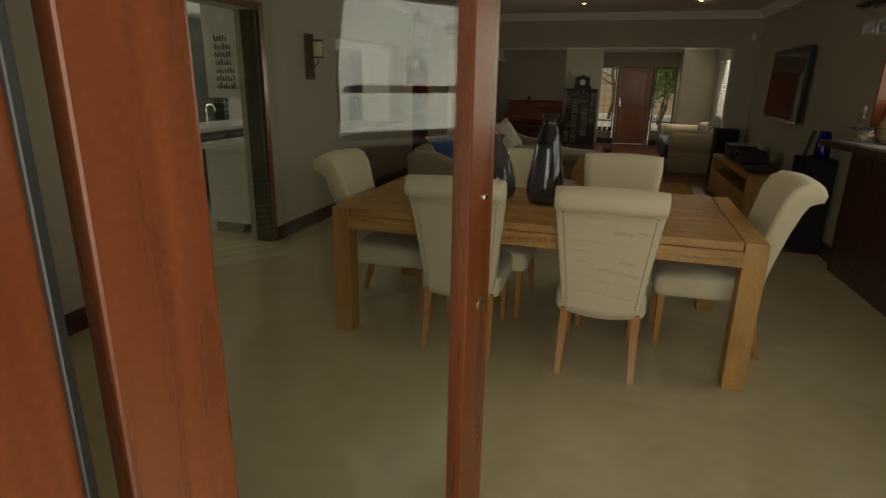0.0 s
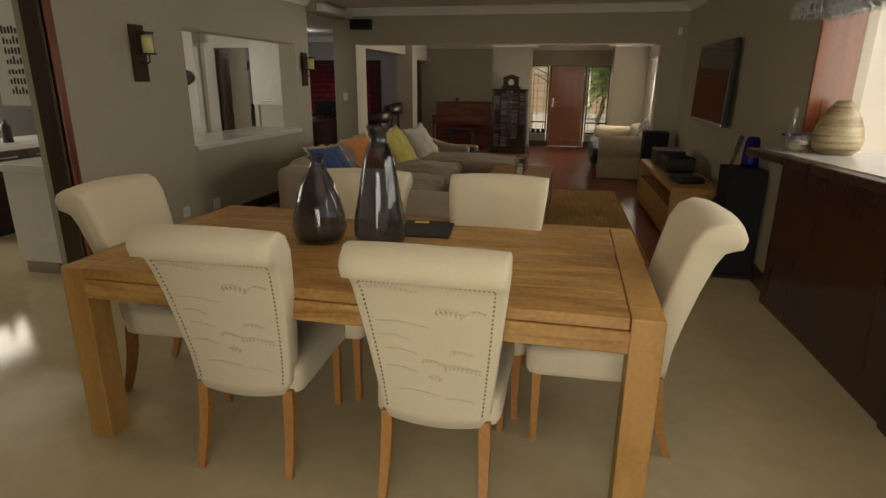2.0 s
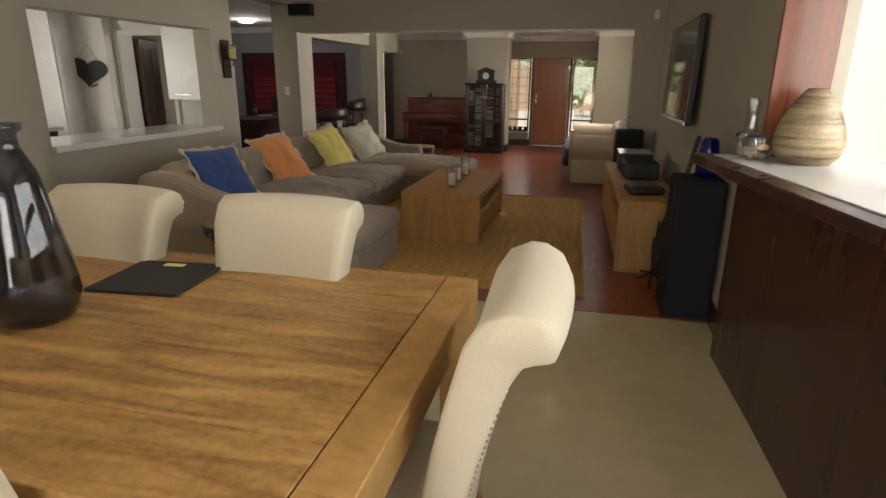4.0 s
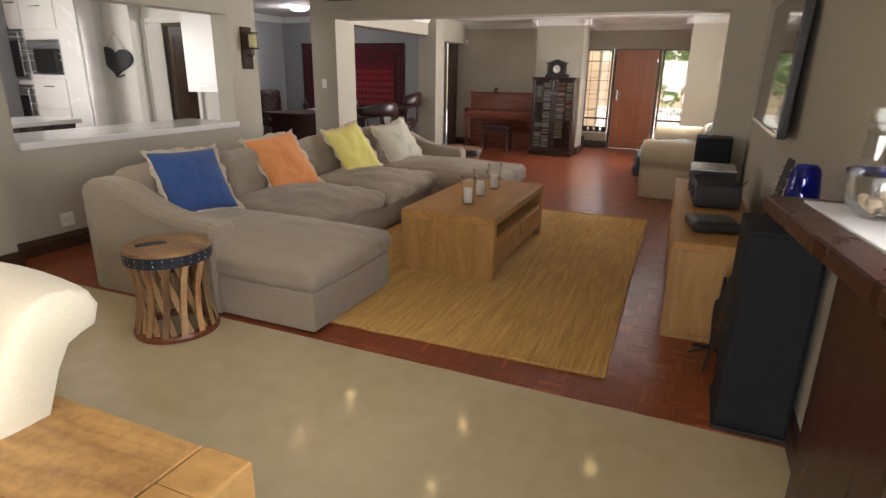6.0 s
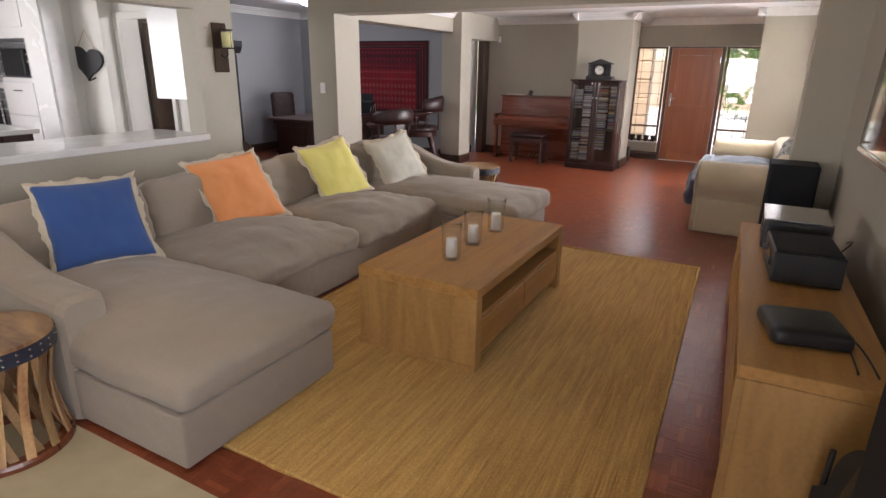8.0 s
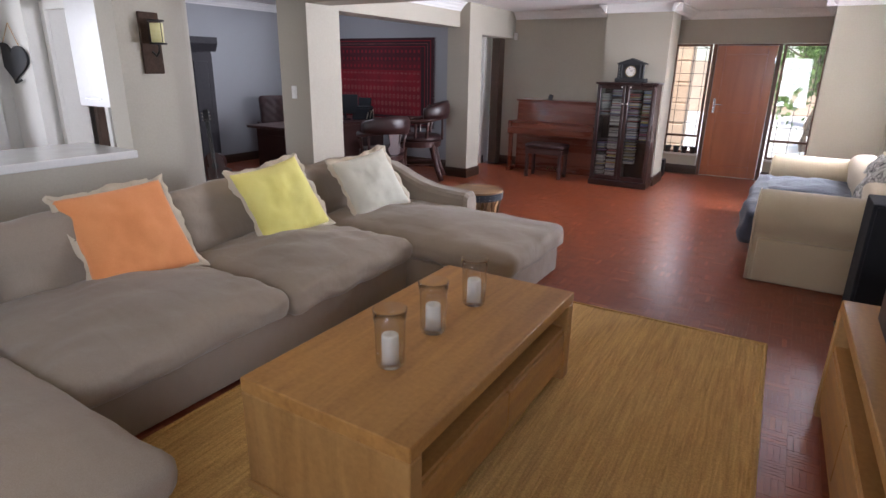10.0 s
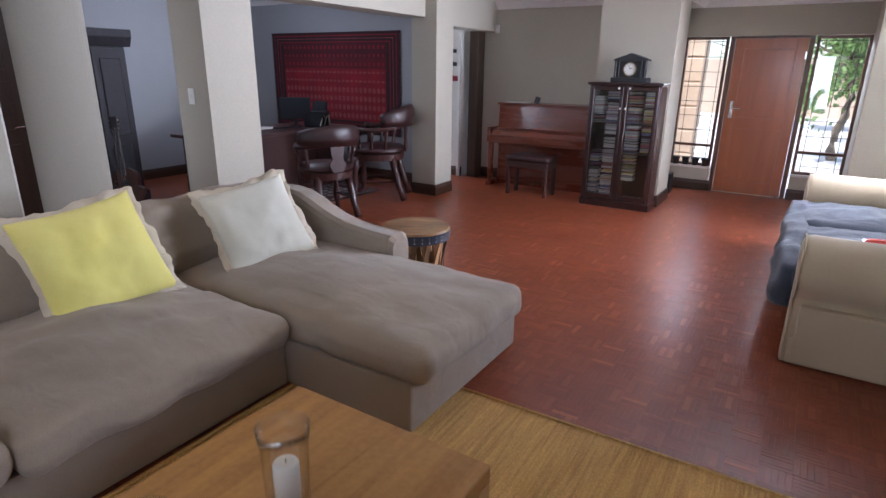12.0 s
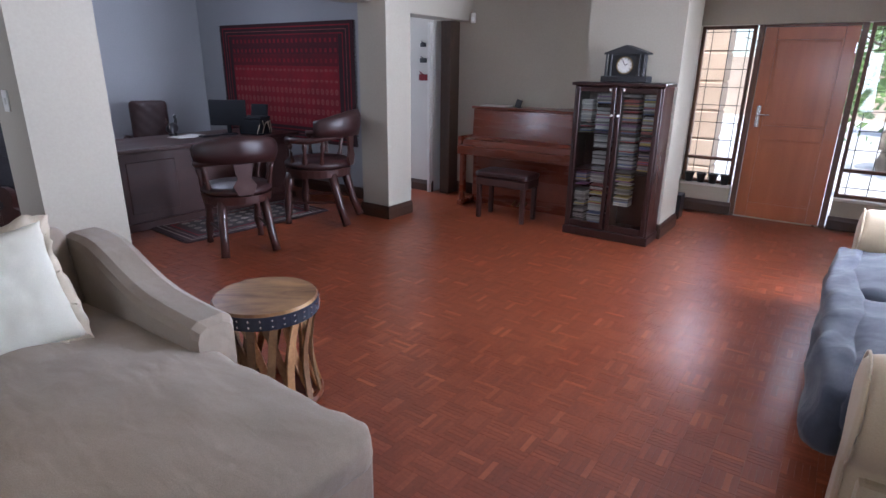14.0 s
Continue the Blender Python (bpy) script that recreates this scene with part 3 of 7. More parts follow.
def chair_back_mesh():
    rear = [(-0.262, 0.345), (-0.268, 0.40), (-0.285, 0.52), (-0.315, 0.66), (-0.352, 0.80), (-0.392, 0.92), (-0.42, 0.97)]
    roll = [(-0.452, 0.982), (-0.484, 1.002), (-0.495, 1.04), (-0.478, 1.075), (-0.438, 1.097), (-0.385, 1.10), (-0.330, 1.075)]
    front = [(-0.290, 1.0), (-0.252, 0.86), (-0.218, 0.72), (-0.192, 0.58), (-0.178, 0.46), (-0.175, 0.38)]
    out = rear + roll + front
    mid = [(-0.23 - (z - 0.38) * 0.26, z) for _, z in out]
    b = bmesh.new()
    us = [-1, -0.985, -0.95, -0.8, -0.55, -0.28, 0, 0.28, 0.55, 0.8, 0.95, 0.985, 1]
    rings = []
    for u in us:
        k = {1: 0.62, 0.985: 0.86, 0.95: 0.97}.get(abs(u), 1.0)
        ring = []
        for (y, z), (my, mz) in zip(out, mid):
            half = 0.212 + 0.062 * max(0, min(1, (z - 0.42) / 0.6)) - (0.03 if z < 0.37 else 0)
            zz = z + (0.022 * u * u if z < 0.42 else 0) - 0.012 * u * u * (z > 1.0)
            bow = 0.022 * u * u if z > 0.5 else 0.022 * u * u * (z - 0.3) / 0.2
            ring.append(b.verts.new((u * half, my + (y - my) * k + bow, zz)))
        rings.append(ring)
    n = len(out)
    for p, q in zip(rings, rings[1:]):
        for j in range(n):
            b.faces.new((p[j], p[(j + 1) % n], q[(j + 1) % n], q[j]))
    b.faces.new(rings[0][::-1])
    b.faces.new(rings[-1])
    bmesh.ops.recalc_face_normals(b, faces=b.faces)
    return b


def rear_point(u, z):
    """A place on the rear of the chair's back; u runs from -1 to 1 across."""
    zs = [0.345, 0.40, 0.52, 0.66, 0.80, 0.92, 0.985]
    ys = [-0.262, -0.268, -0.285, -0.315, -0.352, -0.392, -0.425]
    half = 0.212 + 0.062 * max(0, min(1, (z - 0.42) / 0.6))
    return Vector((u * half, float(np.interp(z, zs, ys)) + 0.022 * u * u * (1 if z > 0.5 else (z - 0.3) / 0.2), z))


def dining_chair():
    t = thing("dining_chair", "cream linen dining chair with a rolled back and nailhead trim", "chair", group="chairs round the dining table")
    back = part("backrest", chair_back_mesh(), M_CREAM, t, smooth=True)
    part("seat", soft_box(0.245, 0.285, 0.072, 0.04, cuts=10, crown=0.02, wrinkle=0.003, seed=3, m=pose(0, 0.055, 0.418)), M_CREAM, t, smooth=True)
    for sx in (-1, 1):
        leg = prism([(-0.02, -0.02), (0.02, -0.02), (0.02, 0.02), (-0.02, 0.02)], 0, 0.36, "z")
        for v in leg.verts:
            k = 1 - v.co.z / 0.36
            v.co.x, v.co.y = sx * 0.195 + v.co.x * (1 - 0.3 * k), 0.29 + v.co.y * (1 - 0.3 * k)
        part("leg", leg, M_CHAIRLEG, t)
        pts = [(sx * 0.19, -0.225, 0.38), (sx * 0.193, -0.235, 0.25), (sx * 0.197, -0.262, 0.12), (sx * 0.20, -0.30, 0.0)]
        b = bmesh.new()
        rings = []
        for (x, y, z), w in zip(pts, (0.022, 0.021, 0.018, 0.0155)):
            rings.append([b.verts.new((x + i * w, y + j * w, z)) for i, j in ((-1, -1), (1, -1), (1, 1), (-1, 1))])
        for p, q in zip(rings, rings[1:]):
            for j in range(4):
                b.faces.new((p[j], p[(j + 1) % 4], q[(j + 1) % 4], q[j]))
        b.faces.new(rings[0])
        b.faces.new(rings[-1])
        bmesh.ops.recalc_face_normals(b, faces=b.faces)
        part("leg", b, M_CHAIRLEG, t)
    nails = bmesh.new()
    spots = [(sx * 0.86, 0.42 + 0.0185 * k) for sx in (-1, 1) for k in range(31)] + [(-0.84 + 0.056 * k, 0.972 - 0.012 * (abs(-0.84 + 0.056 * k)) ** 2) for k in range(31)]
    for u, z in spots:
        p = rear_point(u, z)
        bmesh.ops.create_icosphere(nails, subdivisions=1, radius=0.0048, matrix=Matrix.Translation(p + Vector((0, 0.0005, 0))))
    nail = part("nailhead_trim", nails, M_BRASS, back, "row of small brass nailheads")
    nail["kind"] = "stuff"
    rng = random.Random(4)
    script = bmesh.new()
    STROKES = ((0.945, -0.78, -0.1, 0.009, 7), (0.86, 0.1, 0.5, 0.022, 9), (0.868, 0.55, 0.78, 0.005, 7), (0.64, -0.15, 0.2, 0.013, 8), (0.62, 0.2, 0.76, 0.02, 8), (0.69, 0.3, 0.62, 0.014, 8), (0.57, -0.05, 0.16, 0.018, 7),
               (0.80, -0.7, 0.0, 0.004, 4), (0.74, -0.75, -0.3, 0.006, 4), (0.68, -0.7, -0.2, 0.005, 4), (0.60, -0.75, -0.25, 0.006, 4), (0.50, -0.6, 0.1, 0.005, 4), (0.48, 0.2, 0.7, 0.005, 4))
    for z, u0, u1, amp, pen in STROKES:
        pts, ph = [], rng.random() * 6
        for k in range(150):
            f = k / 149
            loop = 64 * f * (u1 - u0) * 1.5 + ph
            u = u0 + (u1 - u0) * f + 0.03 * math.sin(loop)
            zz = z + 0.75 * amp * math.cos(loop) * (0.5 + 0.5 * math.sin(3.1 * loop + ph)) + 0.008 * math.sin(4 * f)
            pts.append(rear_point(u, zz) - Vector((0, 0.0012, 0)))
        tube(pts, 0.0001 * pen, 3, script)
    part("printed_script", script, M_INK, back, "faded illegible brown handwriting print")["kind"] = "stuff"
    return t


dining_table()
first = dining_chair()
first.matrix_basis = pose(-0.005, 3.265, 0)
for x, y, a in ((-0.835, 3.30, 2), (0.05, 3.96, 180), (-0.75, 3.95, 179), (0.635, 3.72, 91), (-1.50, 3.66, -88)):
    copy_thing(first, pose(x, y, 0, 0, 0, a))


def glass_vase(name, profile, label, x, y, z):
    profile = [(r * 1.1, h) for r, h in profile]
    inner = [(max(r - 0.004, 0.001), h) for r, h in profile[::-1]]
    inner[-1] = (0.001, profile[0][1] + 0.012)
    return tagged(link(name, lathe([(0.001, profile[0][1])] + profile + inner, 40), M_SMOKE, None, "", True), label, "vase", "smoky vases on the table")


v = glass_vase("glass_vase", [(0.075, 0), (0.098, 0.02), (0.112, 0.08), (0.108, 0.16), (0.09, 0.26), (0.075, 0.36), (0.062, 0.44), (0.045, 0.485), (0.036, 0.51), (0.036, 0.545), (0.048, 0.56), (0.05, 0.575)], "tall smoky blue-grey glass vase on the dining table", 0, 0, 0)
v.matrix_basis = pose(-0.425, 3.66, 0.83)
v = glass_vase("glass_vase", [(0.07, 0), (0.092, 0.02), (0.105, 0.07), (0.10, 0.13), (0.082, 0.22), (0.06, 0.30), (0.035, 0.36), (0.024, 0.39), (0.026, 0.405), (0.038, 0.418), (0.04, 0.425)], "short smoky blue-grey glass vase on the dining table", 0, 0, 0)
v.matrix_basis = pose(-0.76, 3.72, 0.83) @ Matrix.Diagonal((1.16, 1.16, 1.0, 1))
folder = thing("folder", "dark grey folder with a yellow note lying on the dining table", "folder", pose(-0.33, 4.05, 0.8305, 0, 0, 6))
part("cover", box(-0.17, 0.17, -0.16, 0.16, 0, 0.012, 0.003), M_SLATE, folder)
part("note", box(-0.05, 0.03, 0.10, 0.13, 0.0125, 0.0145), M_YELLOW, folder, "small yellow paper note")

# ---- sofa with two chaises ----


def sofa():
    t = thing("sectional_sofa", "taupe linen sectional sofa with a chaise at each end", "sofa", pose(0, 0, 0))
    part("base_chaise", box(-2.30, -0.45, 6.19, 7.12, 0.019, 0.262, 0.015, seg=2), M_SOFA, t)
    part("base_middle", box(-2.30, -1.20, 7.123, 9.497, 0.019, 0.262, 0.015, seg=2), M_SOFA, t)
    part("base_chaise", box(-2.30, -0.43, 9.50, 10.555, 0.019, 0.262, 0.015, seg=2), M_SOFA, t)
    part("seat_cushion", soft_box(0.90, 0.485, 0.088, 0.07, 34, 0.085, 0, 0.011, 1, m=pose(-1.33, 6.675, 0.340)), M_SOFA, t, smooth=True)
    part("seat_cushion", soft_box(0.56, 0.595, 0.085, 0.07, 34, 0.085, 0, 0.018, 2, m=pose(-1.69, 7.73, 0.345)), M_SOFA, t, smooth=True)
    part("seat_cushion", soft_box(0.56, 0.585, 0.085, 0.07, 34, 0.085, 0, 0.020, 3, m=pose(-1.68, 8.90, 0.340)), M_SOFA, t, smooth=True)
    part("seat_cushion", soft_box(0.94, 0.51, 0.09, 0.075, 34, 0.08, 0, 0.015, 4, m=pose(-1.29, 10.0, 0.340)), M_SOFA, t, smooth=True)
    part("back_frame", box(-2.33, -2.24, 6.42, 10.36, 0.035, 0.70, 0.03, seg=3), M_SOFA, t)
    for k, (y0, y1) in enumerate(((6.41, 7.32), (7.33, 8.34), (8.35, 9.36), (9.37, 10.38))):
        part("back_cushion", soft_box(0.10, (y1 - y0) / 2 - 0.004, 0.22, 0.08, 28, 0.02, 0.05, 0.020, 10 + k, m=pose(-2.225, (y0 + y1) / 2, 0.60, 0, -17, 0)), M_SOFA, t, smooth=True)
    # arms that sweep down to the front
    top = [(-2.335, 0.775), (-2.25, 0.79), (-2.12, 0.792), (-2.02, 0.78), (-1.92, 0.745), (-1.82, 0.70), (-1.70, 0.655), (-1.58, 0.625), (-1.45, 0.61), (-1.3, 0.602)]
    for y0, y1, end, lift in ((6.175, 6.395, -1.17, 0.0), (10.375, 10.575, -1.20, -0.02)):
        line = [(x, z + lift) for x, z in top if x < end - 0.06] + [(end - 0.03, 0.60 + lift), (end, 0.595 + lift)]
        b, rings = bmesh.new(), []
        for k, (x, z) in enumerate(line):
            e = 0.02 if k in (0, len(line) - 1) else 0.0
            a, c, z = y0 + e, y1 - e, z - e
            prof = [(a, 0.012), (a, 0.25), (a, z - 0.05), (a + 0.012, z - 0.018), (a + 0.045, z), (c - 0.045, z), (c - 0.012, z - 0.018), (c, z - 0.05), (c, 0.25), (c, 0.012)]
            rings.append([b.verts.new((x, u, v)) for u, v in prof])
        for p, q in zip(rings, rings[1:]):
            for n in range(10):
                b.faces.new((p[n], p[(n + 1) % 10], q[(n + 1) % 10], q[n]))
        b.faces.new(rings[0])
        b.faces.new(rings[-1])
        bmesh.ops.recalc_face_normals(b, faces=b.faces)
        part("arm", b, M_SOFA, t)
    for x, y in ((-2.2, 6.3), (-0.6, 6.3), (-0.6, 7.0), (-2.2, 10.4), (-0.6, 9.6), (-0.6, 10.4)):
        part("foot", box(x - 0.03, x + 0.03, y - 0.03, y + 0.03, 0, 0.02), M_BASE, t)
    return t


sofa()


def throw_pillow(name, label, material, size, corner, m):
    """A stuffed square pillow with a flat frayed flange."""
    t = thing(name, label, "pillow", m, "throw pillows on the sofa")
    n, h = 30, size / 2
    b = bmesh.new()
    for side in (1, -1):
        g = {}
        for i in range(n + 1):
            for j in range(n + 1):
                u, w = 2 * i / n - 1, 2 * j / n - 1
                f = max(0, (1 - abs(u) ** 2.6)) * max(0, (1 - abs(w) ** 2.6))
                pinch = 1 - (0.07 + 0.03 * math.sin(corner * 2.1 + w)) * (1 - u * u) * (abs(w))
                pinch2 = 1 - (0.07 + 0.03 * math.sin(corner * 1.3 + u)) * (1 - w * w) * (abs(u))
                nz = noise.noise(Vector((u * 1.8 + corner * 7.1, w * 1.8, side * 3))) * 0.024 + noise.noise(Vector((u * 4.6 + corner, w * 3.6, side * 3))) * 0.008
                g[i, j] = b.verts.new((u * h * pinch2, side * (0.082 * f ** 0.55 + nz * f), h + w * h * pinch))
        for i in range(n):
            for j in range(n):
                f = (g[i, j], g[i + 1, j], g[i + 1, j + 1], g[i, j + 1])
                b.faces.new(f if side < 0 else f[::-1])
    bmesh.ops.remove_doubles(b, verts=b.verts, dist=1e-4)
    body = part("cushion", b, material, t, smooth=True)
    ring = bmesh.new()
    inner, outer, rng = [], [], random.Random(corner)
    m4 = 26
    for s in range(4):
        for k in range(m4):
            f = 2 * k / m4 - 1
            u, w = ((f, -1), (1, f), (-f, 1), (-1, -f))[s]
            pu, pw = 1 - (0.07 + 0.03 * math.sin(corner * 1.3 + u)) * (1 - w * w) * abs(u), 1 - (0.07 + 0.03 * math.sin(corner * 2.1 + w)) * (1 - u * u) * abs(w)
            wob = 0.016 * math.sin(k * 0.9 + s * 2 + corner) + rng.uniform(-0.007, 0.007)
            gro = 1 + (0.030 + 0.010 * math.sin(k * 0.35 + s + corner) + rng.uniform(-0.006, 0.006)) / h
            inner.append(Vector((u * h * pu * 0.97, 0, h + w * h * pw * 0.97)))
            outer.append(Vector((u * h * pu * gro, wob, h + w * h * pw * gro)))
    tot = len(inner)
    vs = [[ring.verts.new(p + Vector((0, dy, 0))) for p in lst] for dy in (-0.003, 0.003) for lst in (inner, outer)]
    for k in range(tot):
        j = (k + 1) % tot
        ring.faces.new((vs[0][k], vs[1][k], vs[1][j], vs[0][j]))
        ring.faces.new((vs[2][j], vs[3][j], vs[3][k], vs[2][k]))
        ring.faces.new((vs[1][k], vs[3][k], vs[3][j], vs[1][j]))
    part("flange", ring, M_TRIMFAB, t, "beige frayed linen edge", smooth=True)
    return t


def lean(x, y, z, back, tilt, turn):
    """A pillow's pose: it leans back, tilts in its own plane and turns."""
    return pose(x, y, z, 0, 0, turn) @ pose(0, 0, 0, back) @ pose(0, 0, 0, 0, tilt)


# pillows lean on the back cushions: face towards +x
throw_pillow("throw_pillow", "deep blue linen throw pillow leaning on the sofa back", M_BLUE, 0.55, 1, lean(-1.88, 6.84, 0.455, -35, 1.5, 76))
throw_pillow("throw_pillow", "bright orange linen throw pillow leaning on the sofa back", M_ORANGE, 0.585, 2, lean(-1.89, 7.99, 0.435, -37, -5, 78))
throw_pillow("throw_pillow", "lemon yellow linen throw pillow leaning on the sofa back", M_YELLOW, 0.559, 3, lean(-1.80, 9.05, 0.455, -32.5, -9, 78))
throw_pillow("throw_pillow", "off-white linen throw pillow leaning on the sofa arm", M_WHITEFAB, 0.528, 4, lean(-1.71, 9.93, 0.45, -33, -11, 67.5))

# ---- coffee table, rug, candles ----


def coffee_table():
    x0, x1, y0, y1, h = -0.54, 0.225, 7.48, 8.98, 0.485
    t = thing("coffee_table", "brown oak block coffee table with drawers and an open shelf", "table", pose((x0 + x1) / 2, (y0 + y1) / 2, 0.012))
    hx, hy = (x1 - x0) / 2, (y1 - y0) / 2
    part("tabletop", box(-hx, hx, -hy, hy, h - 0.06, h, 0.004), M_BROWNOAK, t)
    for sy in (-1, 1):
        part("side_panel", box(-hx, hx, sy * hy - (0.07 if sy > 0 else 0), sy * hy + (0.07 if sy < 0 else 0), 0, h - 0.061, 0.004), M_OAKLEG, t)
        part("plinth_strip", box(-hx - 0.004, hx - 0.002, sy * (hy + 0.006) - 0.006, sy * (hy + 0.006) + 0.006, 0, 0.035, 0.002), M_OAKLEG, t)
    part("shelf", box(-hx + 0.02, hx - 0.02, -hy + 0.07, hy - 0.07, 0.285, 0.305), M_BROWNOAK, t)
    part("bottom_rail", box(-hx + 0.015, hx - 0.015, -hy + 0.07, hy - 0.07, 0.07, 0.10, 0.003), M_BROWNOAK, t)
    part("back_panel", box(-hx + 0.02, -hx + 0.04, -hy + 0.07, hy - 0.07, 0.10, h - 0.06), M_BROWNOAK, t)
    for k in (0, 1):
        a, b = (-hy + 0.075, -0.004) if k == 0 else (0.004, hy - 0.075)
        part("drawer", box(hx - 0.36, hx - 0.008, a, b, 0.104, 0.28, 0.004), M_BROWNOAK, t)
    return t


coffee_table()


def rug():
    x0, x1, y0, y1 = -1.13, 1.197, 6.41, 9.985
    b = bmesh.new()
    nx, ny = 50, 70
    rng = random.Random(9)
    g = {}
    for i in range(nx + 1):
        for j in range(ny + 1):
            x, y = x0 + (x1 - x0) * i / nx, y0 + (y1 - y0) * j / ny
            if i in (0, nx):
                x += 0.012 * noise.noise(Vector((0, y * 3, i))) + rng.uniform(-0.004, 0.004)
            if j in (0, ny):
                y += 0.012 * noise.noise(Vector((x * 3, 0, j))) + rng.uniform(-0.003, 0.003)
            g[i, j] = b.verts.new((x, y, 0.012 + 0.0025 * noise.noise(Vector((x * 4, y * 2, 0)))))
    for i in range(nx):
        for j in range(ny):
            b.faces.new((g[i, j], g[i + 1, j], g[i + 1, j + 1], g[i, j + 1]))
    edge = [e for e in b.edges if e.is_boundary]
    r = bmesh.ops.extrude_edge_only(b, edges=edge)
    for v in [e for e in r["geom"] if isinstance(e, bmesh.types.BMVert)]:
        v.co.z = 0.0005
    rug_ob = thing("rug", "golden brown woven jute rug on the parquet", "rug", pose(1.197, 6.41, 0, 0, 0, 1.0) @ pose(-1.197, -6.41, 0))
    part("weave", b, M_JUTE, rug_ob, smooth=True)
    # thick braids that lie along the length, a little uneven
    braid = bmesh.new()
    xs = [x0 + (x1 - x0) * (k + 0.5) / 140 for k in range(140)]
    for k, x in enumerate(xs):
        pts = [(x + 0.0055 * noise.noise(Vector((k * 1.7, j * 0.8, 1))), y0 + 0.004 + (y1 - y0 - 0.008) * j / 44, 0.0072 + 0.0050 * noise.noise(Vector((x * 9, j * 0.55, 3)))) for j in range(45)]
        tube(pts, 0.0078, 4, braid)
    b2 = part("braid", braid, M_JUTE, rug_ob)
    b2["kind"] = "stuff"
    hem = tube([(x0, y0, 0.012), (x1, y0, 0.012), (x1, y1, 0.012), (x0, y1, 0.012)], 0.012, 6, closed=True)
    part("hem", hem, M_JUTE, rug_ob, smooth=True)


rug()


def candle_holder(x, y):
    t = thing("candle_holder", "clear glass holder with a white pillar candle", "candle holder", pose(x, y, 0.4975), "candles on the coffee table")
    part("glass", lathe([(0.001, 0), (0.050, 0), (0.056, 0.012), (0.058, 0.09), (0.060, 0.18), (0.067, 0.235), (0.065, 0.236), (0.0575, 0.18), (0.0555, 0.09), (0.053, 0.018), (0.001, 0.016)], 36), M_CLEAR, t, smooth=True)
    part("candle", lathe([(0.001, 0.0165), (0.033, 0.0165), (0.033, 0.122), (0.029, 0.129), (0.012, 0.125), (0.001, 0.124)], 28), M_CANDLE, t, "white wax pillar candle", smooth=True)
    part("wick", tube([(0, 0, 0.123), (0.001, 0, 0.138)], 0.0012, 5), M_BLACK, t)
    return t


for x, y in ((-0.13, 7.86), (-0.147, 8.195), (-0.143, 8.56)):
    candle_holder(x, y)

# ---- drum side tables ----


def drum_table(label, m):
    t = thing("drum_side_table", label, "side table", m, "cedar drum side tables")
    r, h = 0.236, 0.53
    part("tabletop", lathe([(0.001, h - 0.03), (r, h - 0.03), (r + 0.004, h - 0.012), (r - 0.004, h), (0.001, h + 0.001)], 48), M_DRUMTOP, t, "streaked brown and cream cedar top")
    band = part("leather_band", lathe([(r - 0.004, h - 0.075), (r + 0.006, h - 0.075), (r + 0.006, h - 0.012), (r - 0.004, h - 0.012)], 48, close=True), M_STUDBAND, t, "dark blue-black leather band with studs")
    studs = bmesh.new()
    for k in range(30):
        a = 2 * math.pi * k / 30
        for z in (h - 0.03, h - 0.058):
            bmesh.ops.create_icosphere(studs, subdivisions=1, radius=0.006, matrix=Matrix.Translation(((r + 0.006) * math.cos(a), (r + 0.006) * math.sin(a), z)))
    part("stud", studs, M_CHROME, band, "rows of small silver studs")["kind"] = "stuff"
    part("base_ring", lathe([(r - 0.05, 0), (r + 0.004, 0), (r + 0.006, 0.02), (r - 0.002, 0.035), (r - 0.05, 0.035)], 48, close=True), M_REDWOOD, t)
    slats = []
    for lean, rad in ((0.55, 0.012), (-1.5, -0.010)):
        for k in range(14):
            b = bmesh.new()
            rings = []
            for i in range(6):
                f = i / 5
                a = 2 * math.pi * (k + 0.5 * (lean < 0)) / 14 + lean * 0.42 * (f - 0.5)
                rr = 0.218 + rad - 0.035 * math.sin(math.pi * f)
                c = Vector((rr * math.cos(a), rr * math.sin(a), 0.03 + f * (h - 0.09)))
                tan, nor = Vector((-math.sin(a), math.cos(a), 0)), Vector((math.cos(a), math.sin(a), 0))
                rings.append([b.verts.new(c + s * 0.0175 * tan + q * 0.005 * nor) for s, q in ((-1, -1), (1, -1), (1, 1), (-1, 1))])
            for p, q in zip(rings, rings[1:]):
                for j in range(4):
                    b.faces.new((p[j], p[(j + 1) % 4], q[(j + 1) % 4], q[j]))
            b.faces.new(rings[0])
            b.faces.new(rings[-1])
            bmesh.ops.recalc_face_normals(b, faces=b.faces)
            part("slat", b, M_STICK, t)
    return t


drum = drum_table("round cedar slat drum table with a studded leather band", pose(-1.28, 5.94, 0.0005))
copy_thing(drum, pose(-1.34, 10.83, 0.004, 0, 0, 40))
remote = thing("remote_control", "black remote control lying on the drum side table", "remote control", pose(-1.36, 5.90, 0.5315, 0, 0, -35))
part("body", soft_box(0.025, 0.085, 0.009, 0.008, 6, 0.003, 0, 0), M_BLACK, remote, smooth=True)
for k in range(5):
    part("button", box(-0.012, 0.012, -0.06 + k * 0.024, -0.05 + k * 0.024, 0.0085, 0.0125, 0.001), M_SLATE, remote)

# ---- cream roll-arm sofa by the entrance ----


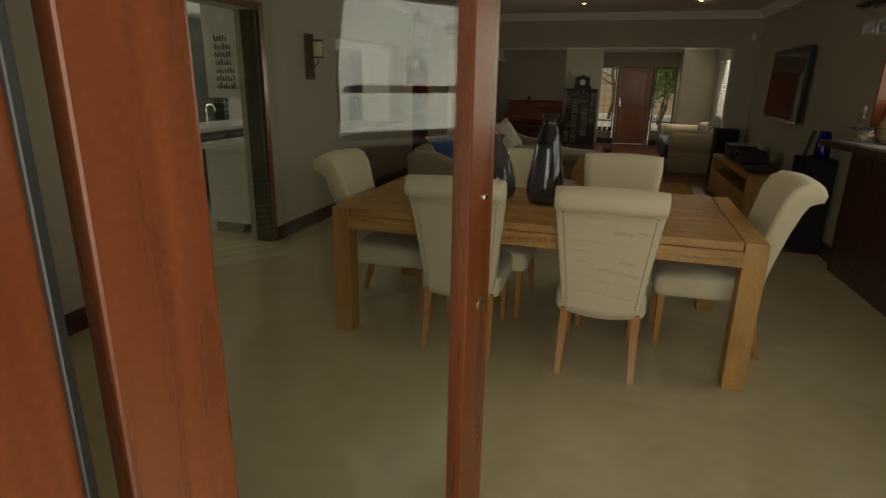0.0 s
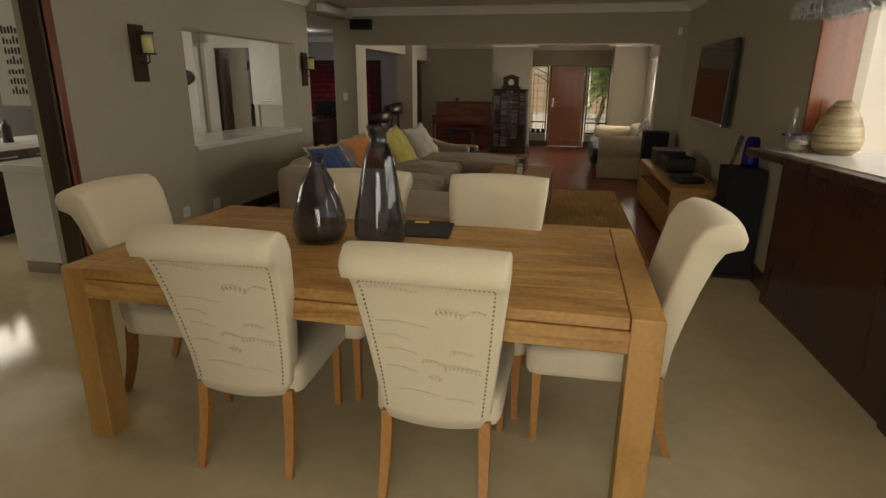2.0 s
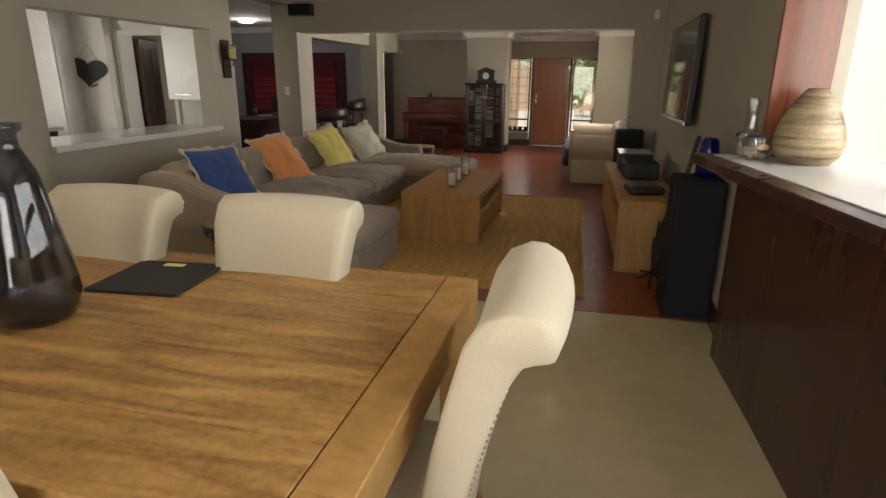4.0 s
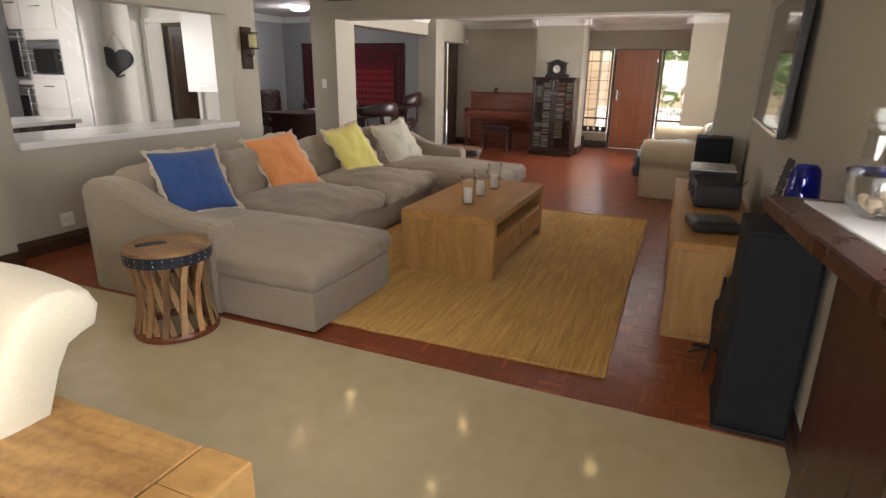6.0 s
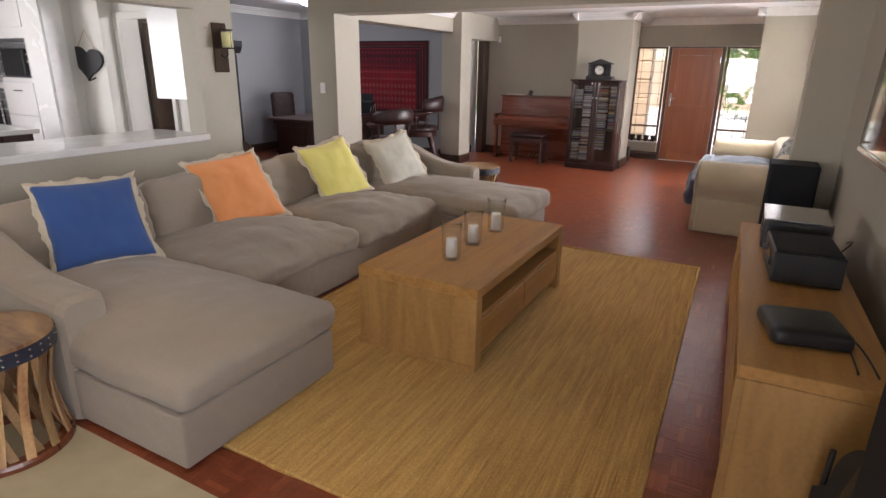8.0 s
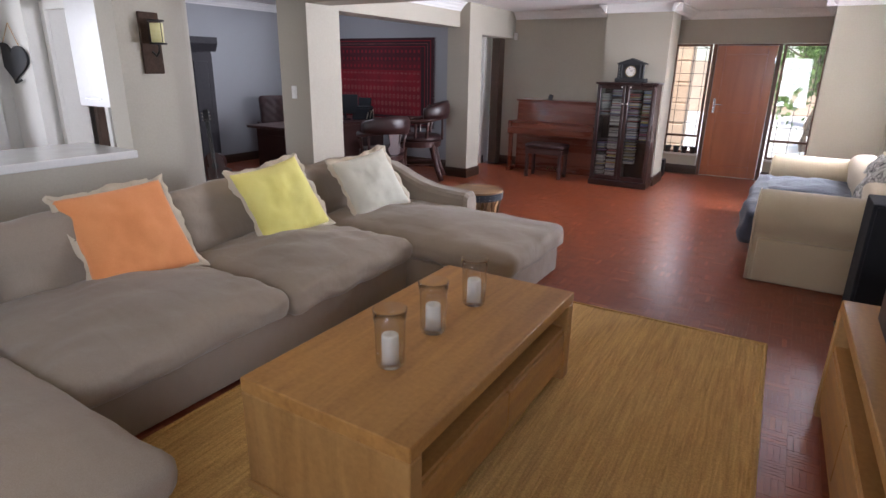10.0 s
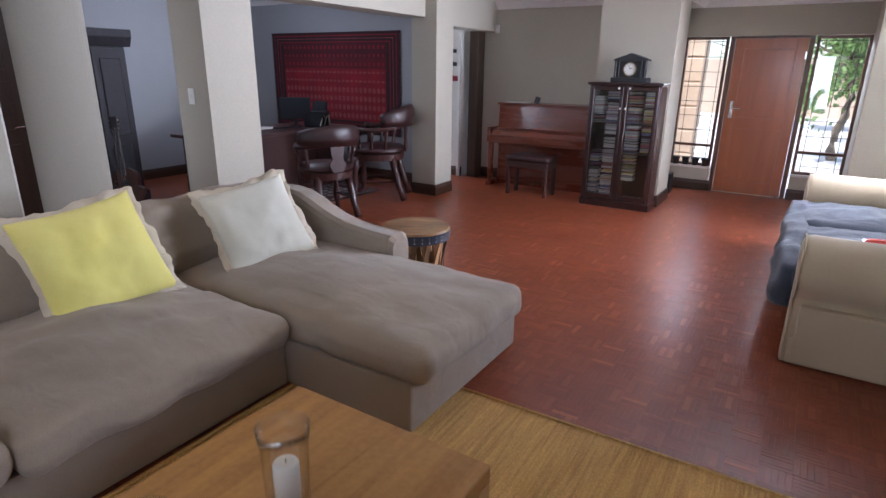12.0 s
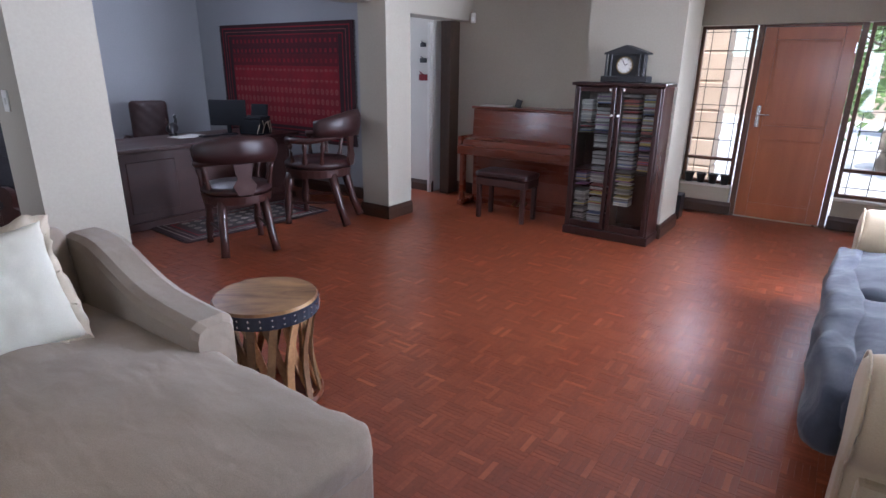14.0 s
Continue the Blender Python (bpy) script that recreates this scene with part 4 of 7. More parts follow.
def cream_sofa():
    x0, x1, y0, y1 = 0.91, 1.93, 11.17, 13.85
    t = thing("cream_sofa", "cream cotton sofa with rolled arms and a grey throw", "sofa", pose(0, 0, 0))
    part("skirted_base", box(x0 + 0.05, x1, y0 + 0.03, y1 - 0.03, 0.012, 0.36, 0.02, seg=2), M_SOFA2, t)
    for a, b in ((y0, y0 + 0.32), (y1 - 0.32, y1)):
        c = (a + b) / 2
        base = [(a + 0.055, 0.012), (a + 0.07, 0.2), (a + 0.08, 0.38), (a + 0.05, 0.415)]
        for k in range(15):
            an = math.pi * (1.17 - 1.34 * k / 14)
            base.append((c + 0.19 * math.cos(an), 0.555 + 0.175 * math.sin(an)))
        base += [(b - 0.05, 0.415), (b - 0.08, 0.38), (b - 0.07, 0.2), (b - 0.055, 0.012)]
        m, rings = bmesh.new(), []
        for x, k in ((x0 + 0.0, 0.80), (x0 + 0.004, 0.90), (x0 + 0.02, 0.97), (x0 + 0.05, 1.0), (x0 + 0.3, 1.0), (x0 + 0.6, 1.0), (x1 - 0.09, 1.0), (x1 - 0.05, 0.9)):
            rings.append([m.verts.new((x + 0.006 * noise.noise(Vector((y * 4, z * 5, a))), c + (y - c) * k, max(0.012, 0.42 + (z - 0.42) * (k if z > 0.42 else 1)) + 0.008 * noise.noise(Vector((x * 5, y * 3, a))) * (z > 0.3))) for y, z in base])
        n = len(base)
        for p, q in zip(rings, rings[1:]):
            for j in range(n):
                m.faces.new((p[j], p[(j + 1) % n], q[(j + 1) % n], q[j]))
        for ring, way in ((rings[0], 1), (rings[-1], -1)):
            mid = m.verts.new((ring[0].co.x, c, 0.42))
            for j in range(n):
                m.faces.new((ring[j], ring[(j + 1) % n], mid))
        bmesh.ops.recalc_face_normals(m, faces=m.faces)
        part("rolled_arm", m, M_SOFA2, t, smooth=True)
        pipe = [(x0 + 0.012, y, z) for y, z in base]
        part("piping", tube(pipe, 0.005, 5), M_SOFA2, t, smooth=True)
        side = a + 0.048 if a == y0 else b - 0.048
        part("skirt", box(x0 + 0.03, x1 - 0.09, side - 0.006, side + 0.006, 0.013, 0.17, 0.003), M_SOFA2, t)
    part("backrest", soft_box(0.14, (y1 - y0) / 2 - 0.05, 0.38, 0.10, 12, 0, 0, 0.006, 21, m=pose(x1 - 0.15, (y0 + y1) / 2, 0.42, 0, -6, 0)), M_SOFA2, t, smooth=True)
    for k, (a, b) in enumerate(((y0 + 0.31, 12.59), (12.61, y1 - 0.31))):
        part("seat_cushion", soft_box(0.40, (b - a) / 2, 0.095, 0.07, 22, 0.05, 0, 0.018, 22 + k, m=pose(x0 + 0.37, (a + b) / 2, 0.42)), M_GREYBLUE, t, "crumpled grey-blue cotton cover", smooth=True)
    drape = soft_box(0.075, (y1 - y0) / 2 - 0.36, 0.16, 0.06, 26, 0, 0, 0.035, 31, scale=4.5, m=pose(x0 - 0.035, (y0 + y1) / 2, 0.37))
    part("throw", drape, M_GREYBLUE, t, "grey-blue throw hanging over the front", smooth=True)


cream_sofa()
M_PATTERN = Mat("black_white_pattern_cotton", (0.02, 0.02, 0.025), (0.6, 0.58, 0.53), 0.9, grain=(14, 14, 14), fine=60, mix=0.9, bump=0.1, distort=2.0).m
throw_pillow("throw_pillow", "black and cream patterned throw pillow on the cream sofa", M_PATTERN, 0.46, 6, pose(1.62, 11.95, 0.53, -22, 8, -78))
throw_pillow("throw_pillow", "black and cream patterned throw pillow on the cream sofa", M_PATTERN, 0.44, 7, pose(1.66, 12.35, 0.53, -18, -4, -84))
tray = tagged(link("red_dish", lathe([(0.001, 0), (0.07, 0.0), (0.10, 0.03), (0.102, 0.03), (0.072, 0.006), (0.001, 0.006)], 24), Mat("red_enamel", (0.5, 0.03, 0.015), (0.6, 0.05, 0.02), 0.3, fine=30, bump=0).m, None, "", True), "small shallow red dish on the sofa seat", "dish")
tray.matrix_basis = pose(1.33, 11.95, 0.565)

# ---- patio door ----


def glazed_leaf(name, label, m, w, h, stile=0.118, thick=0.055):
    """A glazed wooden leaf that runs along its own +x from the hinge."""
    t = thing(name, label, "door", m)
    part("stile", box(0, 0.168, -thick / 2, thick / 2, 0.01, h, 0.006, seg=2), M_REDWOOD, t)
    lock = part("stile", box(w - stile, w, -thick / 2, thick / 2, 0.01, h, 0.006, seg=2), M_REDWOOD, t)
    part("top_rail", box(0.168, w - stile, -thick / 2 + 0.003, thick / 2 - 0.003, h - 0.11, h - 0.002, 0.004), M_REDWOOD, t)
    part("bottom_rail", box(0.168, w - stile, -thick / 2 + 0.003, thick / 2 - 0.003, 0.012, 0.20, 0.004), M_REDWOOD, t)
    pane = part("pane", box(0.162, w - stile + 0.006, -0.003, 0.003, 0.19, h - 0.10), M_PANE, t, "clear glass pane")
    pane.visible_shadow = False
    part("bolt", box(w - 0.055, w - 0.035, -thick / 2 - 0.006, -thick / 2 + 0.002, 1.30, 1.312, 0.002), M_CHROME, lock, "small chrome catch")
    part("lock_plate", cyl(bmesh.new(), 0.022, 0.020, 0, 0.006, 20, pose(w - 0.043, -thick / 2 + 0.001, 1.0, 90, 0, 0)), M_BRASS, lock, "round brass lock plate")
    return t


LEAF_A = math.degrees(math.atan2(1.475 - 0.53, -0.335 + 0.65))
glazed_leaf("patio_door", "open varnished wooden patio door leaf with a glass pane", pose(-0.65, 0.53, 0, 0, 0, LEAF_A), 1.0, 2.12)
frame_ob = thing("door_frame", "varnished red-brown wooden frame of the patio door", "door frame")
frame_ob["kind"] = "structure"
part("jamb", box(-0.70, -0.615, 0.20, 0.46, 0, 2.2, 0.006), M_REDWOOD, frame_ob)
part("seal", box(-0.614, -0.604, 0.442, 0.457, 0, 2.12, 0.002), M_BLACK, frame_ob, "dark rubber weather strip")
part("jamb", box(1.67, 1.75, 0.20, 0.46, 0, 2.2, 0.006), M_REDWOOD, frame_ob)
part("head", box(-0.614, 1.67, 0.20, 0.46, 2.12, 2.2, 0.006), M_REDWOOD, frame_ob)

# kitchen doorway trim
kd = thing("kitchen_door_frame", "dark red-brown wooden frame round the kitchen doorway", "door frame")
kd["kind"] = "structure"
part("jamb", box(-3.245, -3.205, 4.72, 4.79, 0, 2.235, 0.005), M_REDWOOD, kd)
part("jamb", box(-3.245, -3.205, 3.27, 3.34, 0, 2.235, 0.005), M_REDWOOD, kd)
part("head", box(-3.245, -3.205, 3.34, 4.72, 2.17, 2.235, 0.005), M_REDWOOD, kd)
part("jamb_lining", box(-3.40, -3.245, 4.705, 4.722, 0, 2.17, 0.002), M_BASE, kd)

# ---- bar and serving window ----
bar = thing("bar_counter", "dark mahogany bar counter with a white stone inlay top", "bar counter")
FRONT = [(1.925, 5.68), (1.965, 5.0), (2.0, 4.0), (2.01, 2.6), (2.01, 2.0)]
for (xa, ya), (xb, yb) in zip(FRONT, FRONT[1:]):
    out = [(xa, ya), (xb, yb), (2.012, yb), (2.012, ya)] if xa < 2.0 else [(xa - 0.02, ya), (xb - 0.02, yb), (2.014, yb), (2.014, ya)]
    part("front_panel", prism(out, 0.0, 1.095, "z"), M_BARWOOD, bar)
TOP = [(1.70, 5.80), (1.77, 5.25), (1.85, 4.70), (1.93, 4.17), (1.97, 3.4), (1.98, 2.21), (2.60, 2.21), (2.60, 5.66), (2.012, 5.66), (2.012, 5.80)]
part("top_edge", prism(TOP, 1.095, 1.148, "z", 0.006), M_BARWOOD, bar)
INLAY = [(1.80, 5.72), (1.87, 5.25), (1.95, 4.70), (2.03, 4.17), (2.07, 3.4), (2.08, 2.3), (2.52, 2.3), (2.52, 5.62), (2.0, 5.62), (2.0, 5.72)]
part("inlay", prism(INLAY, 1.145, 1.154, "z", 0.002), M_QUARTZ, bar, "white polished stone inlay")

win = thing("window_1", "varnished wooden serving window with bright panes above the bar", "window")
win["kind"] = "structure"
part("reveal_panel", box(2.005, 2.27, 5.665, 5.688, 1.155, 2.25, 0.004), M_REDWOOD, win, "red-brown wooden lining of the opening")
part("head_lining", box(2.005, 2.36, 2.21, 5.664, 2.225, 2.248, 0.004), M_REDWOOD, win)
for y in (2.24, 3.55, 4.80):
    part("window_frame", box(2.26, 2.34, y - 0.035, y + 0.035, 1.155, 2.2, 0.005), M_REDWOOD, win)
for z in (1.185, 1.52, 2.17):
    for a, b in ((2.275, 3.515), (3.585, 4.765)):
        part("glazing_bar", box(2.27, 2.33, a, b, z - 0.028, z + 0.028, 0.004), M_REDWOOD, win)
for a, b in ((2.275, 3.515), (3.585, 4.765)):
    for z0, z1 in ((1.213, 1.492), (1.548, 2.142)):
        p = part("pane", box(2.297, 2.303, a, b, z0, z1), M_PANE, win, "clear glass pane")
        p.visible_shadow = False


def stem_glass():
    t = tagged(link("wine_glass", lathe([(0.036, 0.0), (0.036, -0.003), (0.005, -0.008), (0.004, -0.085), (0.02, -0.10), (0.04, -0.14), (0.042, -0.17), (0.035, -0.21), (0.0335, -0.21), (0.0405, -0.17), (0.0385, -0.142), (0.018, -0.104), (0.001, -0.095)], 16), M_CLEAR, None, "", True),
               "clear stemmed wine glass hanging upside down over the bar", "wine glass", "wine glasses over the bar")
    return t


glass = stem_glass()
glass.matrix_basis = pose(1.80, 5.55, 2.20)
for i in range(3):
    for j in range(14):
        if i or j:
            copy_thing(glass, pose(1.80 + 0.095 * i, 5.55 - 0.10 * j, 2.20))
rack = thing("glass_rack", "dark wooden hanging rack for glasses over the bar", "rack")
for k in range(4):
    part("rail", box(1.745 + 0.095 * k, 1.76 + 0.095 * k, 4.15, 5.65, 2.192, 2.212, 0.002), M_BARWOOD, rack)
part("board", box(1.72, 2.018, 4.12, 5.68, 2.212, 2.24, 0.004), M_BARWOOD, rack)
for y in (4.3, 5.5):
    part("hanger", tube([(1.88, y, 2.24), (1.88, y, CEIL_A)], 0.008, 8), M_IRON, rack)

bowl = thing("glass_bowl", "clear glass bowl of shells and pebbles on the bar", "bowl", pose(1.945, 5.54, 1.155))
part("bowl", lathe([(0.001, 0), (0.05, 0.0), (0.075, 0.03), (0.085, 0.08), (0.082, 0.135), (0.080, 0.135), (0.082, 0.08), (0.072, 0.034), (0.048, 0.006), (0.001, 0.005)], 36), M_CLEAR, bowl, smooth=True)
M_SHELL = mat("pale_shell", (0.45, 0.33, 0.2), (0.7, 0.58, 0.42), 0.45, grain=(20, 20, 20), fine=80, vary=0.3)
rng = random.Random(5)
for k in range(9):
    a, r = k * 2.4, 0.012 + 0.04 * rng.random()
    part("shell", soft_box(0.019, 0.015, 0.011, 0.010, 4, 0.004, 0, 0.002, k, m=pose(r * math.cos(a), r * math.sin(a), 0.02 + 0.022 * (k % 3), rng.uniform(-30, 30), rng.uniform(-30, 30), rng.uniform(0, 180))), M_SHELL, bowl, smooth=True)
dec = thing("decanter", "clear glass decanter with a blue collar on the bar", "decanter", pose(1.95, 5.70, 1.155))
part("bottle", lathe([(0.001, 0), (0.055, 0), (0.058, 0.02), (0.055, 0.10), (0.035, 0.14), (0.03, 0.21), (0.036, 0.225), (0.032, 0.225), (0.026, 0.21), (0.03, 0.142), (0.05, 0.10), (0.052, 0.02), (0.001, 0.012)], 10), M_CLEAR, dec)
part("collar", lathe([(0.056, 0.095), (0.062, 0.10), (0.062, 0.108), (0.056, 0.112)], 24, close=True), M_COBALT, dec, "cobalt blue glass collar")
part("stopper", lathe([(0.001, 0.222), (0.02, 0.226), (0.02, 0.24), (0.033, 0.245), (0.034, 0.285), (0.03, 0.29), (0.001, 0.292)], 10), M_CLEAR, dec)
egg = tagged(link("bamboo_vase", lathe([(0.001, 0), (0.10, 0), (0.135, 0.03), (0.150, 0.08), (0.140, 0.14), (0.112, 0.20), (0.078, 0.25), (0.046, 0.285), (0.04, 0.292), (0.034, 0.288), (0.04, 0.27), (0.07, 0.24), (0.001, 0.05)], 44), M_BAMBOO, None, "", True), "egg-shaped banded bamboo vase standing on the bar", "vase")
egg.matrix_basis = pose(2.15, 5.47, 1.155) @ Matrix.Diagonal((1, 1, 1.18, 1))

# ---- television wall ----
tv = thing("television", "black flat-screen television on a tilted wall bracket", "television", pose(1.93, 8.34, 1.60, 0, 1.5, 0) @ Matrix.Diagonal((1, 1.10, 1.02, 1)))
part("housing", box(-0.005, 0.045, -0.73, 0.73, -0.425, 0.425, 0.008), M_BLACK, tv)
part("screen", box(-0.009, -0.004, -0.71, 0.71, -0.39, 0.405), M_GLOSS, tv, "glossy dark screen that mirrors the room")
part("bezel_strip", box(-0.012, 0.0, -0.73, 0.73, -0.427, -0.397, 0.004), M_CHROME, tv, "thin silver strip under the screen")
part("bracket", box(0.045, 0.085, -0.2, 0.2, -0.2, 0.2, 0.004), M_IRON, tv)


def tv_stand():
    t = thing("tv_stand", "honey oak television bench with open shelves and drawers", "tv stand", pose(1.652, 8.21, 0.0045, 0, 0, 1.5))
    hx, hy, h = 0.245, 1.12, 0.60
    part("top", box(-hx, hx, -hy, hy, h - 0.05, h, 0.004), M_BROWNOAK, t)
    for sy in (-1, 1):
        part("side_panel", box(-hx, hx, sy * hy - (0.05 if sy > 0 else 0), sy * hy + (0.05 if sy < 0 else 0), 0.0, h - 0.051, 0.004), M_OAKLEG, t)
        part("side_strip", box(-hx - 0.003, -hx + 0.03, sy * (hy + 0.003) - 0.004, sy * (hy + 0.003) + 0.004, 0.0, h - 0.052, 0.002), M_OAKLEG, t)
    part("plinth_strip", box(-hx - 0.003, hx, -hy - 0.008, -hy + 0.002, 0, 0.035, 0.002), M_OAKLEG, t)
    part("shelf", box(-hx + 0.01, hx - 0.02, -hy + 0.05, hy - 0.05, 0.36, 0.385), M_BROWNOAK, t)
    part("bottom", box(-hx + 0.01, hx - 0.02, -hy + 0.05, hy - 0.05, 0.06, 0.09), M_BROWNOAK, t)
    part("back_panel", box(hx - 0.02, hx, -hy + 0.05, hy - 0.05, 0.06, h - 0.05), M_BROWNOAK, t)
    for k in range(3):
        a = -hy + 0.055 + k * 0.737
        part("drawer", box(-hx + 0.006, hx - 0.03, a, a + 0.729, 0.094, 0.356, 0.004), M_BROWNOAK, t)


tv_stand()
Z = 0.606
router = thing("router", "flat rounded black set-top router on the television bench", "router", pose(1.645, 7.47, Z, 0, 0, 12))
part("body", soft_box(0.14, 0.14, 0.034, 0.026, 10, 0.006, 0, 0, m=pose(0, 0, 0.034)), M_BLACK, router, smooth=True)
part("light", box(-0.142, -0.136, -0.04, 0.04, 0.02, 0.026), M_CHROME, router)
rcv = thing("stereo_receiver", "black box stereo receiver on the television bench", "stereo", pose(1.67, 8.28, Z, 0, 0, 4))
part("body", box(-0.15, 0.15, -0.21, 0.21, 0.012, 0.165, 0.006), M_BLACK, rcv)
part("top_plate", box(-0.14, 0.14, -0.20, 0.20, 0.165, 0.170, 0.002), M_SPEAKER, rcv)
for sy in (-1, 1):
    part("foot", cyl(bmesh.new(), 0.015, 0.015, 0, 0.012, 12, pose(-0.1, sy * 0.15, 0)), M_BLACK, rcv)
    part("knob", cyl(bmesh.new(), 0.018, 0.016, 0, 0.015, 16, pose(-0.15, sy * 0.14, 0.09, 0, -90, 0)), M_BLACK, rcv)
part("display", box(-0.153, -0.149, -0.09, 0.09, 0.09, 0.13), M_GLOSS, rcv)
dvd = thing("disc_player", "black disc player stacked on the television bench", "disc player", pose(1.66, 8.90, Z))
part("body", box(-0.17, 0.17, -0.22, 0.22, 0.008, 0.175, 0.006), M_BLACK, dvd)
part("tray", box(-0.174, -0.168, -0.08, 0.08, 0.10, 0.13), M_GLOSS, dvd)
part("trim", box(-0.174, 0.17, -0.22, 0.22, 0.176, 0.186, 0.002), M_STEEL, dvd)
for k, (a, b, c) in enumerate((((1.78, 7.58, 0.613), (1.82, 7.40, 0.66), (1.86, 7.20, 0.611)), ((1.78, 7.52, 0.613), (1.80, 7.35, 0.62), (1.80, 7.20, 0.611)), ((1.82, 8.5, 0.65), (1.91, 8.3, 0.84), (1.90, 8.7, 0.70)))):
    pts = [Vector(a).lerp(Vector(b), f).lerp(Vector(b).lerp(Vector(c), f), f) for f in [i / 10 for i in range(11)]]
    ob = tagged(link("cable", tube(pts, 0.004, 6), M_BLACK, None, "", True), "thin black cable hanging behind the television bench", "cable", "cables on the bench")


def tower_speaker(m):
    t = thing("tower_speaker", "tall black tower loudspeaker standing on the floor", "loudspeaker", m, "pair of tower speakers")
    part("cabinet", box(-0.145, 0.145, -0.16, 0.19, 0.02, 0.925, 0.012, seg=2), M_SPEAKER, t)
    part("grille", box(-0.13, 0.13, -0.172, -0.158, 0.05, 0.91, 0.004), M_SPEAKER, t, "black cloth grille")
    part("plinth", box(-0.155, 0.155, -0.17, 0.20, 0.0, 0.022, 0.004), M_BLACK, t)
    return t


tw = tower_speaker(pose(1.858, 6.34, 0.0045))
copy_thing(tw, pose(1.69, 10.42, 0.0045) @ Matrix.Diagonal((1.2, 1, 0.96, 1)))
jar = tagged(link("blue_bottle", lathe([(0.001, 0), (0.066, 0), (0.07, 0.012), (0.066, 0.10), (0.056, 0.20), (0.05, 0.235), (0.038, 0.25), (0.034, 0.248), (0.046, 0.23), (0.052, 0.20), (0.062, 0.10), (0.065, 0.018), (0.001, 0.014)], 30), M_COBALT, None, "", True), "cobalt blue glass bottle standing on the tower speaker", "bottle")
jar.matrix_basis = pose(1.90, 6.36, 0.931)


def guitar(name, label, m, wood, scale=1.0):
    """Stands upright along +z with its face to -y; the foot of the body at the origin."""
    t = thing(name, label, "guitar", m)
    out = []
    for k in range(40):
        a = 2 * math.pi * k / 40
        z = 0.24 - 0.24 * math.cos(a)
        w = 0.19 * math.sin(math.pi * min(1, z / 0.33 * 0.55)) if z < 0.27 else 0.135 * (1 - ((z - 0.36) / 0.125) ** 2) ** 0.5 if z < 0.48 else 0
        w = max(w, 0.125 if 0.2 < z < 0.36 else 0)
        out.append((math.copysign(w, math.sin(a)) if abs(math.sin(a)) > 1e-3 else 0, z))
    b = prism([(x, z) for x, z in out], -0.045, 0.045, "y")
    bmesh.ops.remove_doubles(b, verts=b.verts, dist=0.002)
    part("body", b, wood, t)
    part("neck", box(-0.026, 0.026, -0.052, -0.03, 0.40, 0.88, 0.004), M_BLACK, t)
    part("headstock", box(-0.036, 0.036, -0.05, -0.032, 0.88, 1.04, 0.006), M_BLACK, t)
    part("bridge", box(-0.07, 0.07, -0.056, -0.044, 0.13, 0.155, 0.003), M_BARWOOD, t)
    part("sound_hole", cyl(bmesh.new(), 0.045, 0.045, 0, 0.002, 24, pose(0, -0.0455, 0.31, 90, 0, 0)), M_BLACK, t)
    for k in range(6):
        part("string", tube([(-0.02 + 0.008 * k, -0.056, 0.14), (-0.02 + 0.008 * k, -0.055, 0.92)], 0.0007, 4), M_CHROME, t)
        sx = -1 if k < 3 else 1
        part("tuning_peg", cyl(bmesh.new(), 0.008, 0.008, 0, 0.022, 10, pose(sx * 0.036, -0.041, 0.91 + 0.045 * (k % 3), 0, sx * 90, 0)), M_CHROME, t)
    return t


guitar("guitar", "dark electric guitar leaning on a stand beside the television bench", pose(1.73, 6.80, 0.10, -4, 12, -60) @ Matrix.Diagonal((0.6, 0.8, 1.05, 1)), M_BLACK)
stand = thing("guitar_stand", "small black metal guitar stand on the parquet", "guitar stand", pose(1.70, 6.82, 0.0045))
for a in (20, 140, 260):
    part("foot", tube([(0, 0, 0.10), (0.13 * math.cos(radians(a)), 0.13 * math.sin(radians(a)), 0.008)], 0.008, 6), M_BLACK, stand)
part("post", tube([(0, 0, 0.1), (0.02, 0.03, 0.5)], 0.009, 8), M_BLACK, stand)
part("cradle", tube([(-0.09, -0.05, 0.12), (0, 0, 0.10), (0.09, -0.05, 0.12)], 0.010, 6), M_BLACK, stand)
guitar("guitar", "dark brown acoustic guitar leaning in front of the armoire", pose(-5.30, 11.05, 0.005, -12, -8, 35), M_BARWOOD)

# ---- wall fittings ----


def sconce(m):
    t = thing("wall_sconce", "dark wooden wall sconce holding a yellow-green glass candle", "wall lamp", m, "candle sconces on the wall")
    part("back_board", box(0, 0.022, -0.085, 0.085, -0.225, 0.235, 0.006), M_SCONCE, t)
    part("arm", tube([(0.02, 0, -0.06), (0.07, 0, -0.09), (0.11, 0, -0.06), (0.11, 0, 0.0)], 0.008, 8), M_IRON, t)
    part("dish", cyl(bmesh.new(), 0.062, 0.066, -0.005, 0.008, 24, pose(0.11, 0, 0)), M_IRON, t)
    part("top_ring", lathe([(0.05, 0.165), (0.062, 0.165), (0.062, 0.175), (0.05, 0.175)], 24, m=pose(0.11, 0, 0), close=True), M_IRON, t)
    part("candle_glass", lathe([(0.001, 0.009), (0.046, 0.009), (0.048, 0.15), (0.044, 0.15), (0.001, 0.13)], 24, m=pose(0.11, 0, 0)), M_SHADE, t, "yellow-green candle glass", smooth=True)
    for k in range(3):
        part("rod", tube([(0.11 + 0.057 * math.cos(k * 2.1), 0.057 * math.sin(k * 2.1), 0.005), (0.11 + 0.057 * math.cos(k * 2.1), 0.057 * math.sin(k * 2.1), 0.17)], 0.003, 5), M_IRON, t)
    return t


